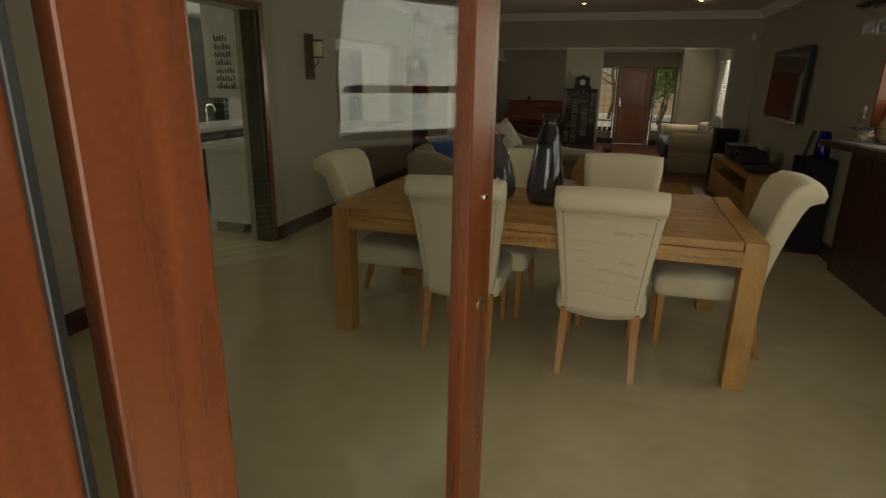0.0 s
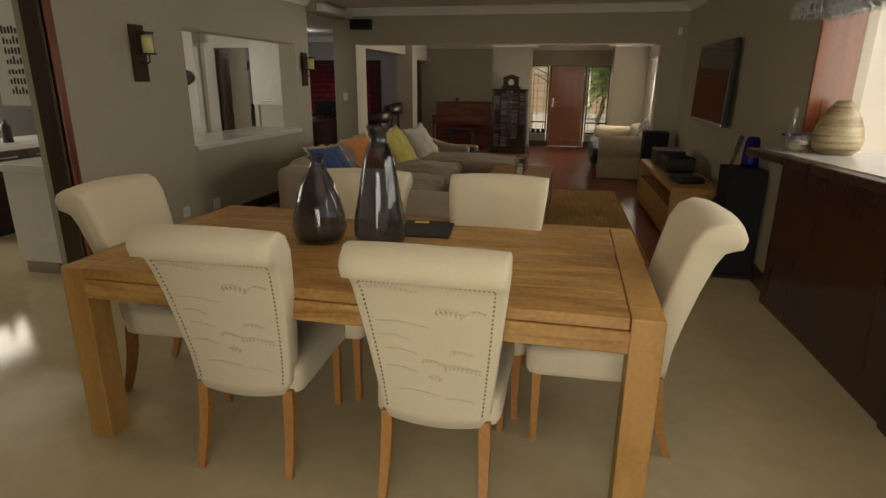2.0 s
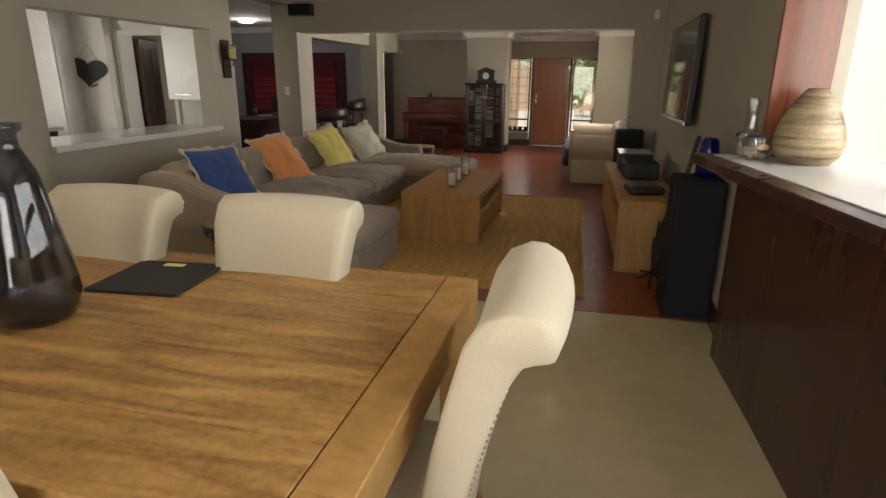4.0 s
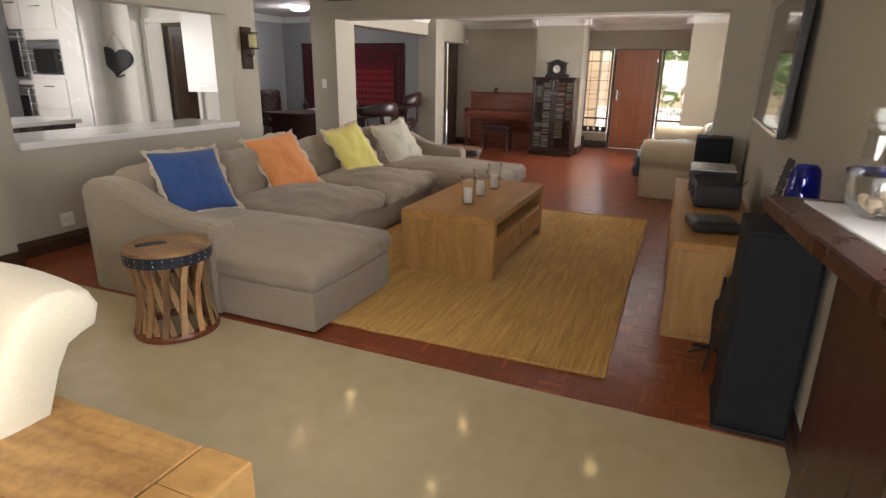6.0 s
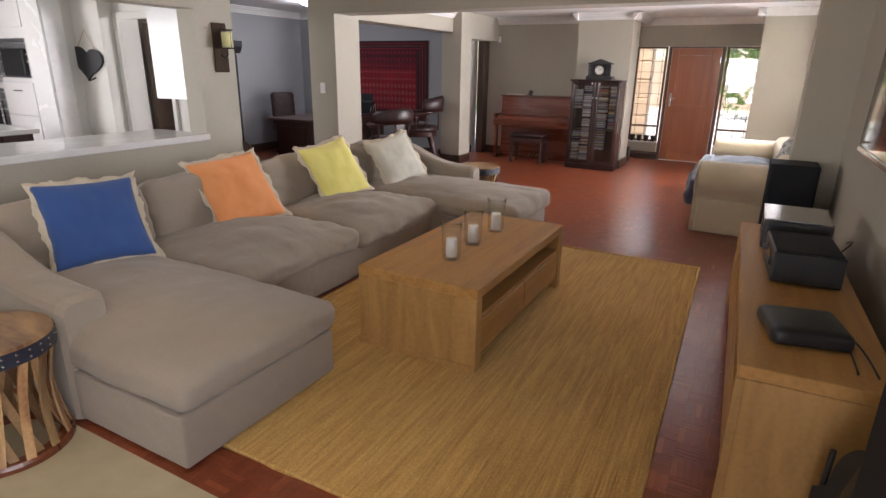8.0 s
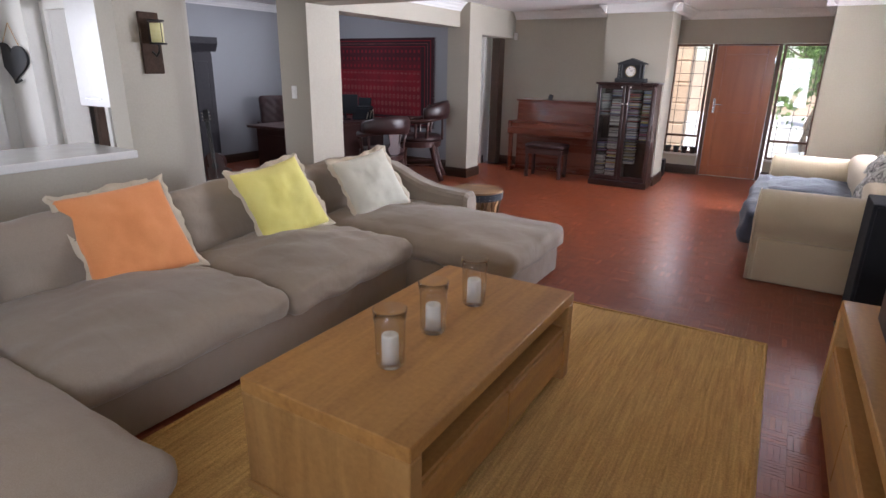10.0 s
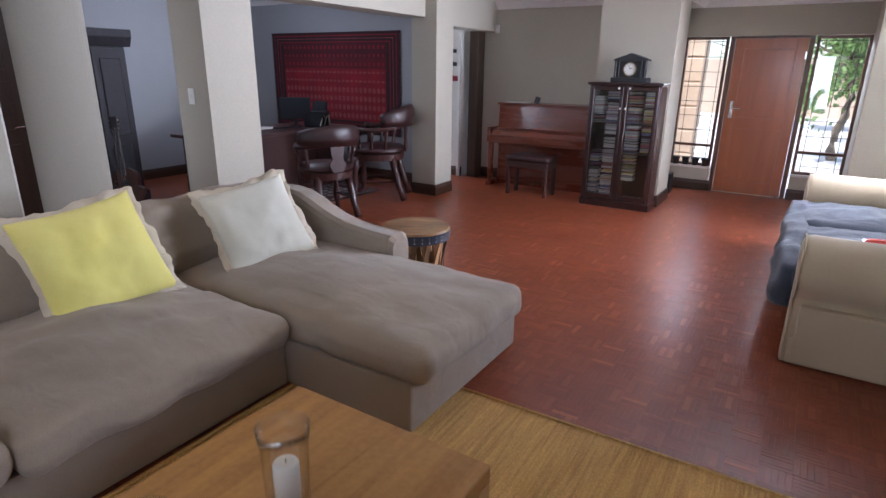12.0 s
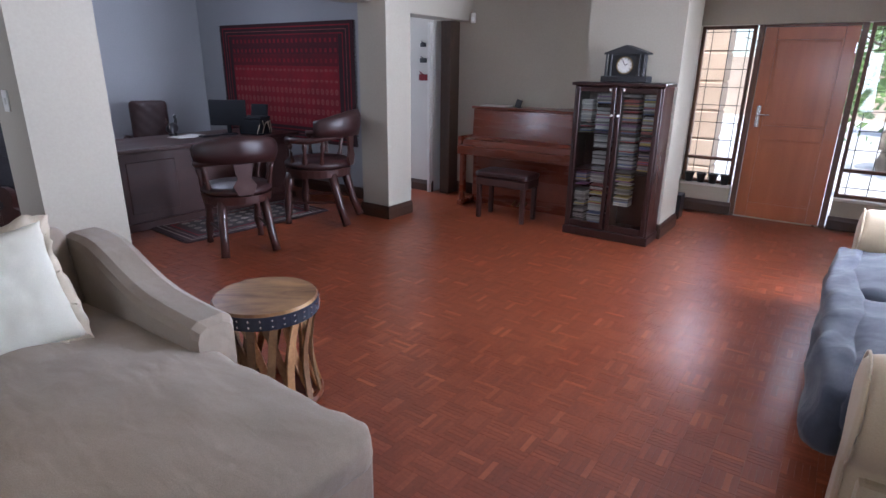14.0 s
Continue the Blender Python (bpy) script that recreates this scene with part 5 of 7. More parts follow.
sc = sconce(pose(-3.22, 5.585, 1.795))
copy_thing(sc, pose(-3.42, 9.14, 1.735))


def plate(name, label, m, w, h, toggles):
    t = thing(name, label, "switch" if "switch" in name else "socket", m)
    part("plate", box(-w / 2, w / 2, -0.010, 0, -h / 2, h / 2, 0.003), M_PLATE, t)
    for k in range(toggles):
        x = (k - (toggles - 1) / 2) * 0.045
        if "switch" in name:
            part("rocker", box(x - 0.012, x + 0.012, -0.015, -0.009, -0.02, 0.02, 0.002), M_PLATE, t)
        else:
            for dx, dz in ((0, 0.012), (-0.011, -0.008), (0.011, -0.008)):
                part("pin_hole", cyl(bmesh.new(), 0.0035, 0.0035, 0, 0.001, 8, pose(x + dx, -0.0098, dz, 90, 0, 0)), M_BLACK, t)


plate("light_switch", "small white plastic light switch on the pillar", pose(-3.405, 10.65, 1.325), 0.075, 0.125, 1)
plate("wall_socket", "white double wall socket above the skirting", pose(-3.42, 6.74, 0.25, 0, 0, 90), 0.12, 0.12, 2)
plate("wall_socket", "white double wall socket in the dining room", pose(-3.22, 5.95, 0.34, 0, 0, 90), 0.10, 0.10, 2)
bs = thing("wall_speaker", "small black loudspeaker mounted high on the beam", "loudspeaker", pose(-3.05, 10.56, 2.47))
part("cabinet", box(-0.175, 0.175, -0.07, 0.07, -0.08, 0.08, 0.008), M_BLACK, bs)
part("grille", box(-0.165, 0.165, -0.075, -0.069, -0.07, 0.07, 0.002), M_SPEAKER, bs)
part("bracket", box(-0.03, 0.03, 0.07, 0.09, -0.03, 0.03), M_IRON, bs)
for m in (pose(1.90, 10.61, 2.33), pose(-3.06, 15.28, 2.09)):
    s = thing("alarm_sensor", "small white alarm sensor high on the wall", "sensor", m, "alarm sensors")
    part("housing", soft_box(0.03, 0.022, 0.055, 0.015, 6, 0, 0, 0), M_PLATE, s, smooth=True)
    part("lens", box(-0.018, 0.018, -0.026, -0.018, -0.03, 0.01, 0.003), M_BLIND, s)

DOWN = [(-2.4, 3.3), (-0.7, 3.3), (0.9, 3.3), (-2.4, 5.9), (-0.7, 5.9), (0.9, 5.9), (-2.4, 8.37), (-0.6, 8.2), (-2.32, 9.37), (-0.7, 9.35), (0.91, 9.25)]
for x, y in DOWN:
    d = thing("downlight", "small lit recessed ceiling downlight with a white ring", "ceiling light", pose(x, y, CEIL_A), "downlights in the ceiling")
    part("ring", lathe([(0.03, -0.002), (0.045, -0.006), (0.048, 0.0), (0.03, 0.0)], 24, close=True), M_PLATE, d)
    part("bulb", cyl(bmesh.new(), 0.029, 0.029, -0.003, -0.001, 20), M_LAMP, d, "glowing warm bulb")
    spot = new("downlight_beam", bpy.data.lights.new("downlight_beam", "SPOT"))
    spot.data.energy, spot.data.color, spot.data.spot_size, spot.data.spot_blend, spot.data.shadow_soft_size = 10 if y < 8 else 6, (1.0, 0.80, 0.52), radians(110 if y < 5 else 62 if y < 8 else 46), 0.7, 0.03
    spot.location = (x, y, CEIL_A - 0.012)
c = thing("ceiling_lamp", "bright round glass ceiling lamp in the study", "ceiling light", pose(-5.2, 12.55, CEIL_B + 0.1))
part("dish", lathe([(0.001, -0.07), (0.10, -0.06), (0.15, -0.03), (0.16, 0.0), (0.001, 0.0)], 32), M_COOL, c, smooth=True)
study_bulb = new("study_bulb", bpy.data.lights.new("study_bulb", "POINT"))
study_bulb.data.energy, study_bulb.data.color, study_bulb.data.shadow_soft_size = 11, (0.88, 0.92, 1.0), 0.12
study_bulb.location = (-5.2, 12.55, CEIL_B - 0.06)
# window beside the patio door, with its blind half way up
w4 = thing("window_2", "wooden window beside the patio door with a white venetian blind", "window")
w4["kind"] = "structure"
for y in (0.78, 1.82):
    part("window_frame", box(2.2, 2.28, y - 0.03, y + 0.03, 0.36, 2.2, 0.004), M_REDWOOD, w4)
for z in (0.39, 2.17):
    part("window_frame", box(2.2, 2.28, 0.81, 1.79, z - 0.03, z + 0.03, 0.004), M_REDWOOD, w4)
for k in range(24):
    part("blind_slat", box(2.10, 2.135, 0.78, 1.82, -0.001, 0.001, 0, pose(0, 0, 0.50 + 0.036 * k)), M_BLIND, w4)
part("blind_rail", box(2.09, 2.145, 0.78, 1.82, 0.44, 0.465, 0.003), M_BLIND, w4)

# ---- kitchen ----


def base_unit(y0, y1):
    t = thing("kitchen_base_unit", "white lacquered kitchen base unit under the hatch counter", "cabinet", group="kitchen base units")
    part("carcass", box(-4.07, -3.68 if y1 > 6.3 else -3.49, y0, y1, 0.10, 0.868, 0.003), M_WHITEGLOSS, t)
    part("door", box(-4.092, -4.072, y0 + 0.004, y1 - 0.004, 0.11, 0.86, 0.003), M_WHITEGLOSS, t)
    part("plinth", box(-4.03, -3.70, y0, y1, 0.0, 0.099), M_STEEL, t)
    part("handle", box(-4.105, -4.093, y0 + 0.1, y1 - 0.1, 0.80, 0.815, 0.002), M_CHROME, t)


for a, b in ((4.90, 5.53), (5.535, 6.19), (6.25, 7.1), (7.105, 8.0), (8.005, 8.88)):
    base_unit(a, b)
tagged(link("kitchen_worktop", box(-4.12, -3.49, 4.84, 6.19, 0.87, 0.93, 0.005), M_QUARTZ), "white quartz worktop end in the kitchen", "worktop")

side = thing("kitchen_wall_unit", "white kitchen wall unit with a printed end panel", "cabinet")
part("carcass", box(-4.06, -3.49, 5.02, 6.1, 1.40, 2.45, 0.003), M_WHITEGLOSS, side)
panel = part("end_panel", box(-4.06, -3.49, 5.0, 5.018, 1.38, 2.45, 0.002), M_WHITEGLOSS, side)
rng = random.Random(8)
for k in range(7):
    z = 1.47 + k * 0.075
    for j in range(7 - k // 3):
        x = -3.93 + j * 0.032
        part("printed_bar", box(x, x + 0.016, 4.997, 4.9995, z, z + rng.uniform(0.03, 0.06)), M_SLATE, panel)

sinkrun = thing("sink_unit", "dark wooden kitchen sink unit with a pale worktop", "cabinet")
part("carcass", box(-5.95, -5.25, 5.45, 8.2, 0.10, 0.87, 0.004), M_BARWOOD, sinkrun)
part("plinth", box(-5.9, -5.30, 5.48, 8.2, 0.0, 0.10), M_BLACK, sinkrun)
part("worktop", box(-6.0, -5.2, 5.40, 8.25, 0.871, 0.92, 0.005), M_QUARTZ, sinkrun)
for k in range(4):
    part("handle", box(-5.248, -5.235, 5.6 + 0.66 * k, 6.05 + 0.66 * k, 0.79, 0.803, 0.002), M_CHROME, sinkrun)
    part("door", box(-5.252, -5.2485, 5.46 + 0.68 * k, 6.12 + 0.68 * k, 0.12, 0.86), M_BARWOOD, sinkrun)
tap = thing("kitchen_tap", "chrome swan-neck kitchen tap over the sink", "tap", pose(-5.5, 6.7, 0.9205))
part("spout", tube([(0, 0, 0), (0, 0, 0.22)] + [(0.075 - 0.075 * math.cos(a), 0, 0.22 + 0.075 * math.sin(a)) for a in (0.5, 1.0, 1.57, 2.1, 2.6, 3.1)] + [(0.15, 0, 0.19)], 0.012, 10), M_CHROME, tap, smooth=True)
part("lever", tube([(0, 0.015, 0.08), (0.0, 0.07, 0.11)], 0.007, 8), M_CHROME, tap)
for k, (x, y, hgt, r, mm, nm, lb) in enumerate(((-5.45, 5.75, 0.26, 0.035, M_PLATE, "soap_bottle", "white plastic soap bottle beside the sink"), (-5.5, 6.0, 0.2, 0.055, M_OAKLEG, "utensil_block", "wooden knife block on the worktop"), (-5.5, 6.2, 0.24, 0.05, M_BLACK, "utensil_pot", "black pot of kitchen utensils on the worktop"))):
    o = tagged(link(nm, lathe([(0.001, 0), (r, 0), (r, hgt * 0.7), (r * 0.8, hgt * 0.8), (r * 0.35, hgt * 0.86), (r * 0.35, hgt), (0.001, hgt)], 20), mm, None, "", True), lb, "kitchenware")
    o.matrix_basis = pose(x, y, 0.9205)

ov = thing("oven_tower", "tall white kitchen unit with built-in steel ovens and a microwave", "oven unit")
part("carcass", box(-6.94, -5.56, 8.67, 8.88, 0.0, 2.49, 0.003), M_WHITEGLOSS, ov)
for x0, x1, z0, z1 in ((-6.93, -6.62, 2.0, 2.45), (-6.62, -5.96, 1.95, 2.45), (-5.95, -5.57, 0.1, 2.45), (-6.62, -5.96, 0.98, 1.35), (-6.62, -5.96, 0.1, 0.97)):
    d = part("door", box(x0 + 0.004, x1 - 0.004, 8.648, 8.669, z0, z1, 0.003), M_WHITEGLOSS, ov)
    part("handle", box((x0 + x1) / 2 - 0.1, (x0 + x1) / 2 + 0.1, 8.636, 8.647, z0 + 0.27, z0 + 0.282, 0.002), M_STEEL, d)
for z0, z1 in ((1.33, 1.96), (0.62, 1.27)):
    o = part("oven", box(-6.93, -6.63, 8.64, 8.669, z0, z1, 0.004), M_STEEL, ov, "stainless steel built-in oven")
    part("glass_front", box(-6.92, -6.70, 8.632, 8.641, z0 + 0.04, z1 - 0.14, 0.002), M_DARKGLASS, o)
    part("bar_handle", tube([(-6.665, 8.60, z0 + 0.05), (-6.665, 8.60, z1 - 0.05)], 0.012, 10), M_STEEL, o)
mw = part("microwave_niche", box(-6.60, -5.98, 8.655, 8.669, 1.40, 1.83, 0.002), M_STEEL, ov)
part("microwave", box(-6.42, -6.0, 8.60, 8.655, 1.42, 1.72, 0.006), M_DARKGLASS, mw, "black glass microwave door")

hb = bmesh.new()
pts = []
for k in range(48):
    a = 2 * math.pi * k / 48
    pts.append((0.0185 * 16 * math.sin(a) ** 3, 0.0125 * (13 * math.cos(a) - 5 * math.cos(2 * a) - 2 * math.cos(3 * a) - math.cos(4 * a))))
heart = thing("heart_board", "black heart-shaped chalkboard hanging on the kitchen wall", "chalkboard", pose(-5.44, 9.004, 1.59, 0, 6, 0))
part("board", prism([(x, z) for x, z in pts], -0.012, 0.010, "y"), M_SLATE, heart)
part("cord", tube([(-0.16, 0, 0.14), (0.0, 0, 0.34), (0.16, 0, 0.14)], 0.004, 5), M_OAKLEG, heart)
part("chalk", tube([(0.05, -0.016, -0.20), (0.15, -0.016, -0.16)], 0.009, 6), M_SLATE, heart)

small_heart = thing("heart_ornament", "small white heart ornament hanging on the dining wall", "ornament", pose(-3.205, 2.82, 0.95, 0, 0, 90))
outline = [(0.0052 * 16 * math.sin(a) ** 3 * 0.62, 0.0033 * (13 * math.cos(a) - 5 * math.cos(2 * a) - 2 * math.cos(3 * a) - math.cos(4 * a))) for a in [2 * math.pi * q / 32 for q in range(32)]]
part("heart", prism(outline, -0.008, 0.008, "y"), M_PLATE, small_heart)
part("cord", tube([(0, 0, -0.05), (0.004, 0, -0.10), (-0.002, 0, -0.17)], 0.003, 6), M_PLATE, small_heart)

kt = thing("kitchen_back_door_frame", "cream painted frame round the kitchen back doorway", "door frame")
kt["kind"] = "structure"
part("jamb", box(-5.11, -5.04, 9.165, 9.2, 0, 2.11, 0.004), M_WALL_WHITE, kt)
part("jamb", box(-4.28, -4.22, 9.165, 9.2, 0, 2.11, 0.004), M_WALL_WHITE, kt)
part("head", box(-5.04, -4.28, 9.165, 9.2, 2.04, 2.11, 0.004), M_WALL_WHITE, kt)
kdoor = thing("door_2", "open dark brown panelled door beyond the kitchen", "door", pose(-5.00, 9.46, 0.005, 0, 0, 113))
part("leaf", box(0, 0.78, -0.02, 0.02, 0, 2.02, 0.003), M_DARKDOOR, kdoor)
for z0, z1 in ((0.15, 0.85), (0.98, 1.4), (1.5, 1.9)):
    for x0, x1 in ((0.1, 0.36), (0.43, 0.69)):
        part("panel", box(x0, x1, -0.026, -0.019, z0, z1, 0.006), M_DARKDOOR, kdoor)
part("door_handle", tube([(0.72, -0.03, 1.0), (0.72, -0.06, 1.0), (0.62, -0.06, 1.0)], 0.008, 8), M_CHROME, kdoor)

wu = thing("kitchen_wall_unit", "plain white lacquered wall unit over the worktop", "cabinet")
part("carcass", box(-4.14, -3.68, 8.92, 9.19, 1.28, 2.3, 0.003), M_WHITEGLOSS, wu)
part("door", box(-4.14, -3.67, 8.898, 8.919, 1.24, 2.3, 0.003), M_WHITEGLOSS, wu)
part("handle", box(-4.02, -3.80, 8.885, 8.897, 1.30, 1.31, 0.002), M_STEEL, wu)

# ---- study ----
arm = thing("armoire", "tall dark blue-black panelled wooden armoire in the study", "armoire", pose(-5.77, 11.14, 0.0045, 0, 0, 90))
part("carcass", box(-0.40, 0.36, 0.02, 0.55, 0.10, 1.80, 0.006), M_ARMOIRE, arm)
part("plinth", box(-0.44, 0.40, -0.02, 0.57, 0.0, 0.12, 0.008), M_ARMOIRE, arm)
part("cornice", prism([(-0.01, 1.74), (-0.06, 1.84), (-0.06, 1.92), (0.58, 1.92), (0.58, 1.74)], -0.46, 0.42, "x", 0.006), M_ARMOIRE, arm)
for x0, x1 in ((-0.39, -0.025), (-0.015, 0.35)):
    d = part("door", box(x0, x1, 0.0, 0.022, 0.14, 1.72, 0.004), M_ARMOIRE, arm)
    for z0, z1 in ((0.22, 0.68), (0.78, 1.62)):
        part("panel", box(x0 + 0.07, x1 - 0.07, -0.008, 0.002, z0, z1, 0.008), M_ARMOIRE, d)

desk = thing("desk", "dark cherry panelled office desk in the study", "desk", pose(-5.0, 12.80, 0.0045) @ Matrix.Diagonal((1, 1.1, 1, 1)))
part("top", box(-0.46, 0.42, -1.0, 0.98, 0.745, 0.785, 0.012, seg=2), M_DESK, desk)
part("front_panel", box(0.33, 0.355, -0.9, 0.88, 0.08, 0.745, 0.003), M_DESK, desk)
for y0, y1 in ((-0.92, -0.36), (0.34, 0.90)):
    pd = part("pedestal", box(-0.36, 0.33, y0, y1, 0.08, 0.744, 0.005), M_DESK, desk)
    part("panel", box(0.352, 0.366, y0 + 0.06, y1 - 0.06, 0.16, 0.66, 0.008), M_DESK, pd)
part("plinth", box(-0.38, 0.375, -0.94, 0.92, 0.0, 0.08, 0.006), M_DESK, desk)
part("end_panel", box(-0.30, 0.27, -0.934, -0.921, 0.16, 0.66, 0.008), M_DESK, desk)
Zd = 0.7905
comp = thing("computer", "black computer monitor on the study desk", "monitor", pose(-4.95, 13.20, Zd, 0, 0, 38))
part("screen", box(-0.20, 0.20, -0.015, 0.015, 0.10, 0.38, 0.006), M_SPEAKER, comp)
part("foot", cyl(bmesh.new(), 0.09, 0.08, 0, 0.015, 20), M_SPEAKER, comp)
part("post", box(-0.02, 0.02, -0.01, 0.02, 0.015, 0.12), M_SPEAKER, comp)
prn = thing("printer", "black desktop printer on the study desk", "printer", pose(-4.78, 13.42, Zd, 0, 0, 20))
part("body", box(-0.14, 0.14, -0.11, 0.11, 0, 0.17, 0.012), M_SPEAKER, prn)
part("lid", box(-0.14, 0.14, -0.11, 0.11, 0.172, 0.20, 0.008), M_SPEAKER, prn)
part("tray", box(-0.10, 0.10, -0.02, 0.02, 0.20, 0.33, 0.004, pose(0, 0.06, 0, -12, 0, 0)), M_SPEAKER, prn)
for k, (dx, dy) in enumerate(((0.14, 0.05), (0.16, -0.02), (0.13, -0.08))):
    cable = [(dx - 0.02, dy - 0.06, 0.02), (dx, dy - 0.02, 0.13), (dx + 0.01, dy + 0.02, 0.15), (dx, dy + 0.06, 0.02)]
    part("cable", tube(cable, 0.005, 5), M_TRIMFAB, prn)
bird = thing("bird_ornament", "dark carved bird ornament with a twig on the desk", "ornament", pose(-5.32, 12.74, Zd, 0, 0, 30))
part("body", soft_box(0.05, 0.075, 0.05, 0.05, 10, 0.01, 0, 0.004, 51, m=pose(0, 0, 0.075, 14, 0, 0)), M_BLACK, bird, smooth=True)
part("neck", tube([(0, 0.05, 0.09), (0, 0.085, 0.15), (0, 0.07, 0.20), (0, 0.10, 0.215)], [0.022, 0.016, 0.015, 0.010], 8), M_BLACK, bird, smooth=True)
part("foot", cyl(bmesh.new(), 0.045, 0.04, 0, 0.03, 18), M_BLACK, bird)
part("twig", tube([(0, -0.05, 0.06), (0.05, -0.13, 0.12), (0.06, -0.20, 0.20)], 0.004, 6), M_BARK, bird)
pap = thing("papers", "white sheets of paper on the study desk", "papers", pose(-5.12, 12.78, Zd, 0, 0, 12))
part("sheet", box(-0.11, 0.11, -0.16, 0.16, 0, 0.003), M_PLATE, pap)
part("sheet", box(-0.10, 0.12, -0.14, 0.15, 0.0035, 0.006, 0, pose(0.02, 0.03, 0, 0, 0, 14)), M_PLATE, pap)
pen = thing("pen_tray", "dark pen tray on the study desk", "tray", pose(-4.95, 12.98, Zd))
part("tray", box(-0.05, 0.05, -0.14, 0.14, 0, 0.018, 0.004), M_BLACK, pen)


def tufted_back(w, h, t):
    b = soft_box(w, t, h, 0.05, 16, 0, 0, 0.003, 40)
    for v in b.verts:
        v.co.y -= 0.012 * math.cos(v.co.x * 42) * math.cos(v.co.z * 42) * (1 if v.co.y < 0 else -1)
        v.co.y += 0.18 * (v.co.x / w) ** 2 * w
    return b


oc = thing("office_chair", "tufted oxblood leather office chair behind the desk", "chair", pose(-6.18, 12.96, 0.0045, 0, 0, 62))
part("seat", soft_box(0.25, 0.25, 0.07, 0.05, 10, 0.03, 0, 0.004, 41, m=pose(0, 0, 0.48)), M_LEATHER, oc, smooth=True)
part("backrest", tufted_back(0.215, 0.30, 0.06), M_LEATHER, oc, smooth=True).matrix_basis = pose(0, 0.26, 0.80, -6, 0, 0)
part("column", cyl(bmesh.new(), 0.03, 0.03, 0.08, 0.42, 14), M_BLACK, oc)
for k in range(5):
    a = 2 * math.pi * k / 5
    part("foot", tube([(0, 0, 0.10), (0.28 * math.cos(a), 0.28 * math.sin(a), 0.03)], [0.03, 0.02], 8), M_DESK, oc)
for sx in (-1, 1):
    part("arm", tube([(sx * 0.26, -0.15, 0.50), (sx * 0.29, -0.14, 0.66), (sx * 0.29, 0.15, 0.68), (sx * 0.25, 0.25, 0.66)], 0.022, 8), M_LEATHER, oc, smooth=True)


def captain_chair(m):
    """Faces -y, its horseshoe back to +y."""
    t = thing("captain_chair", "oxblood leather captain's chair with turned dark wooden legs and arms", "chair", m, "captain's chairs at the desk")
    part("seat", lathe([(0.001, 0.435), (0.24, 0.435), (0.262, 0.455), (0.262, 0.475), (0.235, 0.50), (0.001, 0.512)], 32), M_LEATHER, t, "padded oxblood leather seat", smooth=True)
    part("seat_rail", lathe([(0.20, 0.375), (0.252, 0.375), (0.258, 0.436), (0.20, 0.436)], 32, close=True), M_DESK, t)
    arc = [(0.275 * math.cos(a), 0.275 * math.sin(a) + 0.02, 0.66 + 0.05 * max(0, math.sin(a))) for a in [radians(-42 + 264 * k / 24) for k in range(25)]]
    part("arm_rail", tube(arc, [0.030] + [0.024] * 23 + [0.030], 8), M_DESK, t, smooth=True)
    b = bmesh.new()
    rings = []
    for k in range(17):
        a = radians(10 + 160 * k / 16)
        e = 0.6 + 0.4 * math.sin(math.pi * k / 16)
        d = Vector((math.cos(a), math.sin(a), 0))
        c0 = d * 0.285 + Vector((0, 0.03, 0.70))
        prof = [(-0.03, 0.0), (0.02, -0.01), (0.035, 0.06), (0.035, 0.14), (0.015, 0.185), (-0.02, 0.18), (-0.04, 0.12), (-0.04, 0.05)]
        rings.append([b.verts.new(c0 + d * p * (0.7 + 0.3 * e) + Vector((0, 0, q * e))) for p, q in prof])
    for p, q in zip(rings, rings[1:]):
        for j in range(8):
            b.faces.new((p[j], p[(j + 1) % 8], q[(j + 1) % 8], q[j]))
    b.faces.new(rings[0])
    b.faces.new(rings[-1])
    bmesh.ops.recalc_face_normals(b, faces=b.faces)
    part("back_pad", b, M_LEATHER, t, "buttoned oxblood leather back pad", smooth=True)
    part("splat", prism([(-0.05, 0.45), (-0.085, 0.52), (-0.05, 0.57), (-0.07, 0.68), (0.07, 0.68), (0.05, 0.57), (0.085, 0.52), (0.05, 0.45)], 0.262, 0.28, "y"), M_DESK, t)
    for a in (-35, -5, 25, 155, 185, 215):
        ca, sa = math.cos(radians(a)), math.sin(radians(a))
        part("spindle", tube([(0.235 * ca, 0.235 * sa, 0.45), (0.245 * ca, 0.245 * sa + 0.005, 0.50), (0.255 * ca, 0.255 * sa + 0.01, 0.56), (0.262 * ca, 0.262 * sa + 0.012, 0.61), (0.275 * ca, 0.275 * sa + 0.018, 0.66)], [0.011, 0.02, 0.012, 0.019, 0.011], 8), M_DESK, t, smooth=True)
    for sx in (-1, 1):
        part("leg", tube([(sx * 0.17, -0.17, 0.40), (sx * 0.18, -0.185, 0.32), (sx * 0.185, -0.19, 0.26), (sx * 0.19, -0.195, 0.14), (sx * 0.20, -0.20, 0.05), (sx * 0.20, -0.20, 0.0)], [0.03, 0.04, 0.024, 0.036, 0.022, 0.026], 10), M_DESK, t, smooth=True)
        part("leg", tube([(sx * 0.15, 0.16, 0.40), (sx * 0.165, 0.19, 0.28), (sx * 0.175, 0.225, 0.14), (sx * 0.19, 0.28, 0.0)], [0.038, 0.034, 0.03, 0.032], 8), M_DESK, t, smooth=True)
        part("stretcher", tube([(sx * 0.185, -0.19, 0.16), (sx * 0.172, 0.21, 0.18)], 0.011, 8), M_DESK, t)
    return t


cc = captain_chair(pose(-3.50, 12.22, 0.012, 0, 0, -112) @ Matrix.Scale(1.13, 4))
copy_thing(cc, pose(-3.63, 13.29, 0.012, 0, 0, -62) @ Matrix.Scale(1.13, 4))


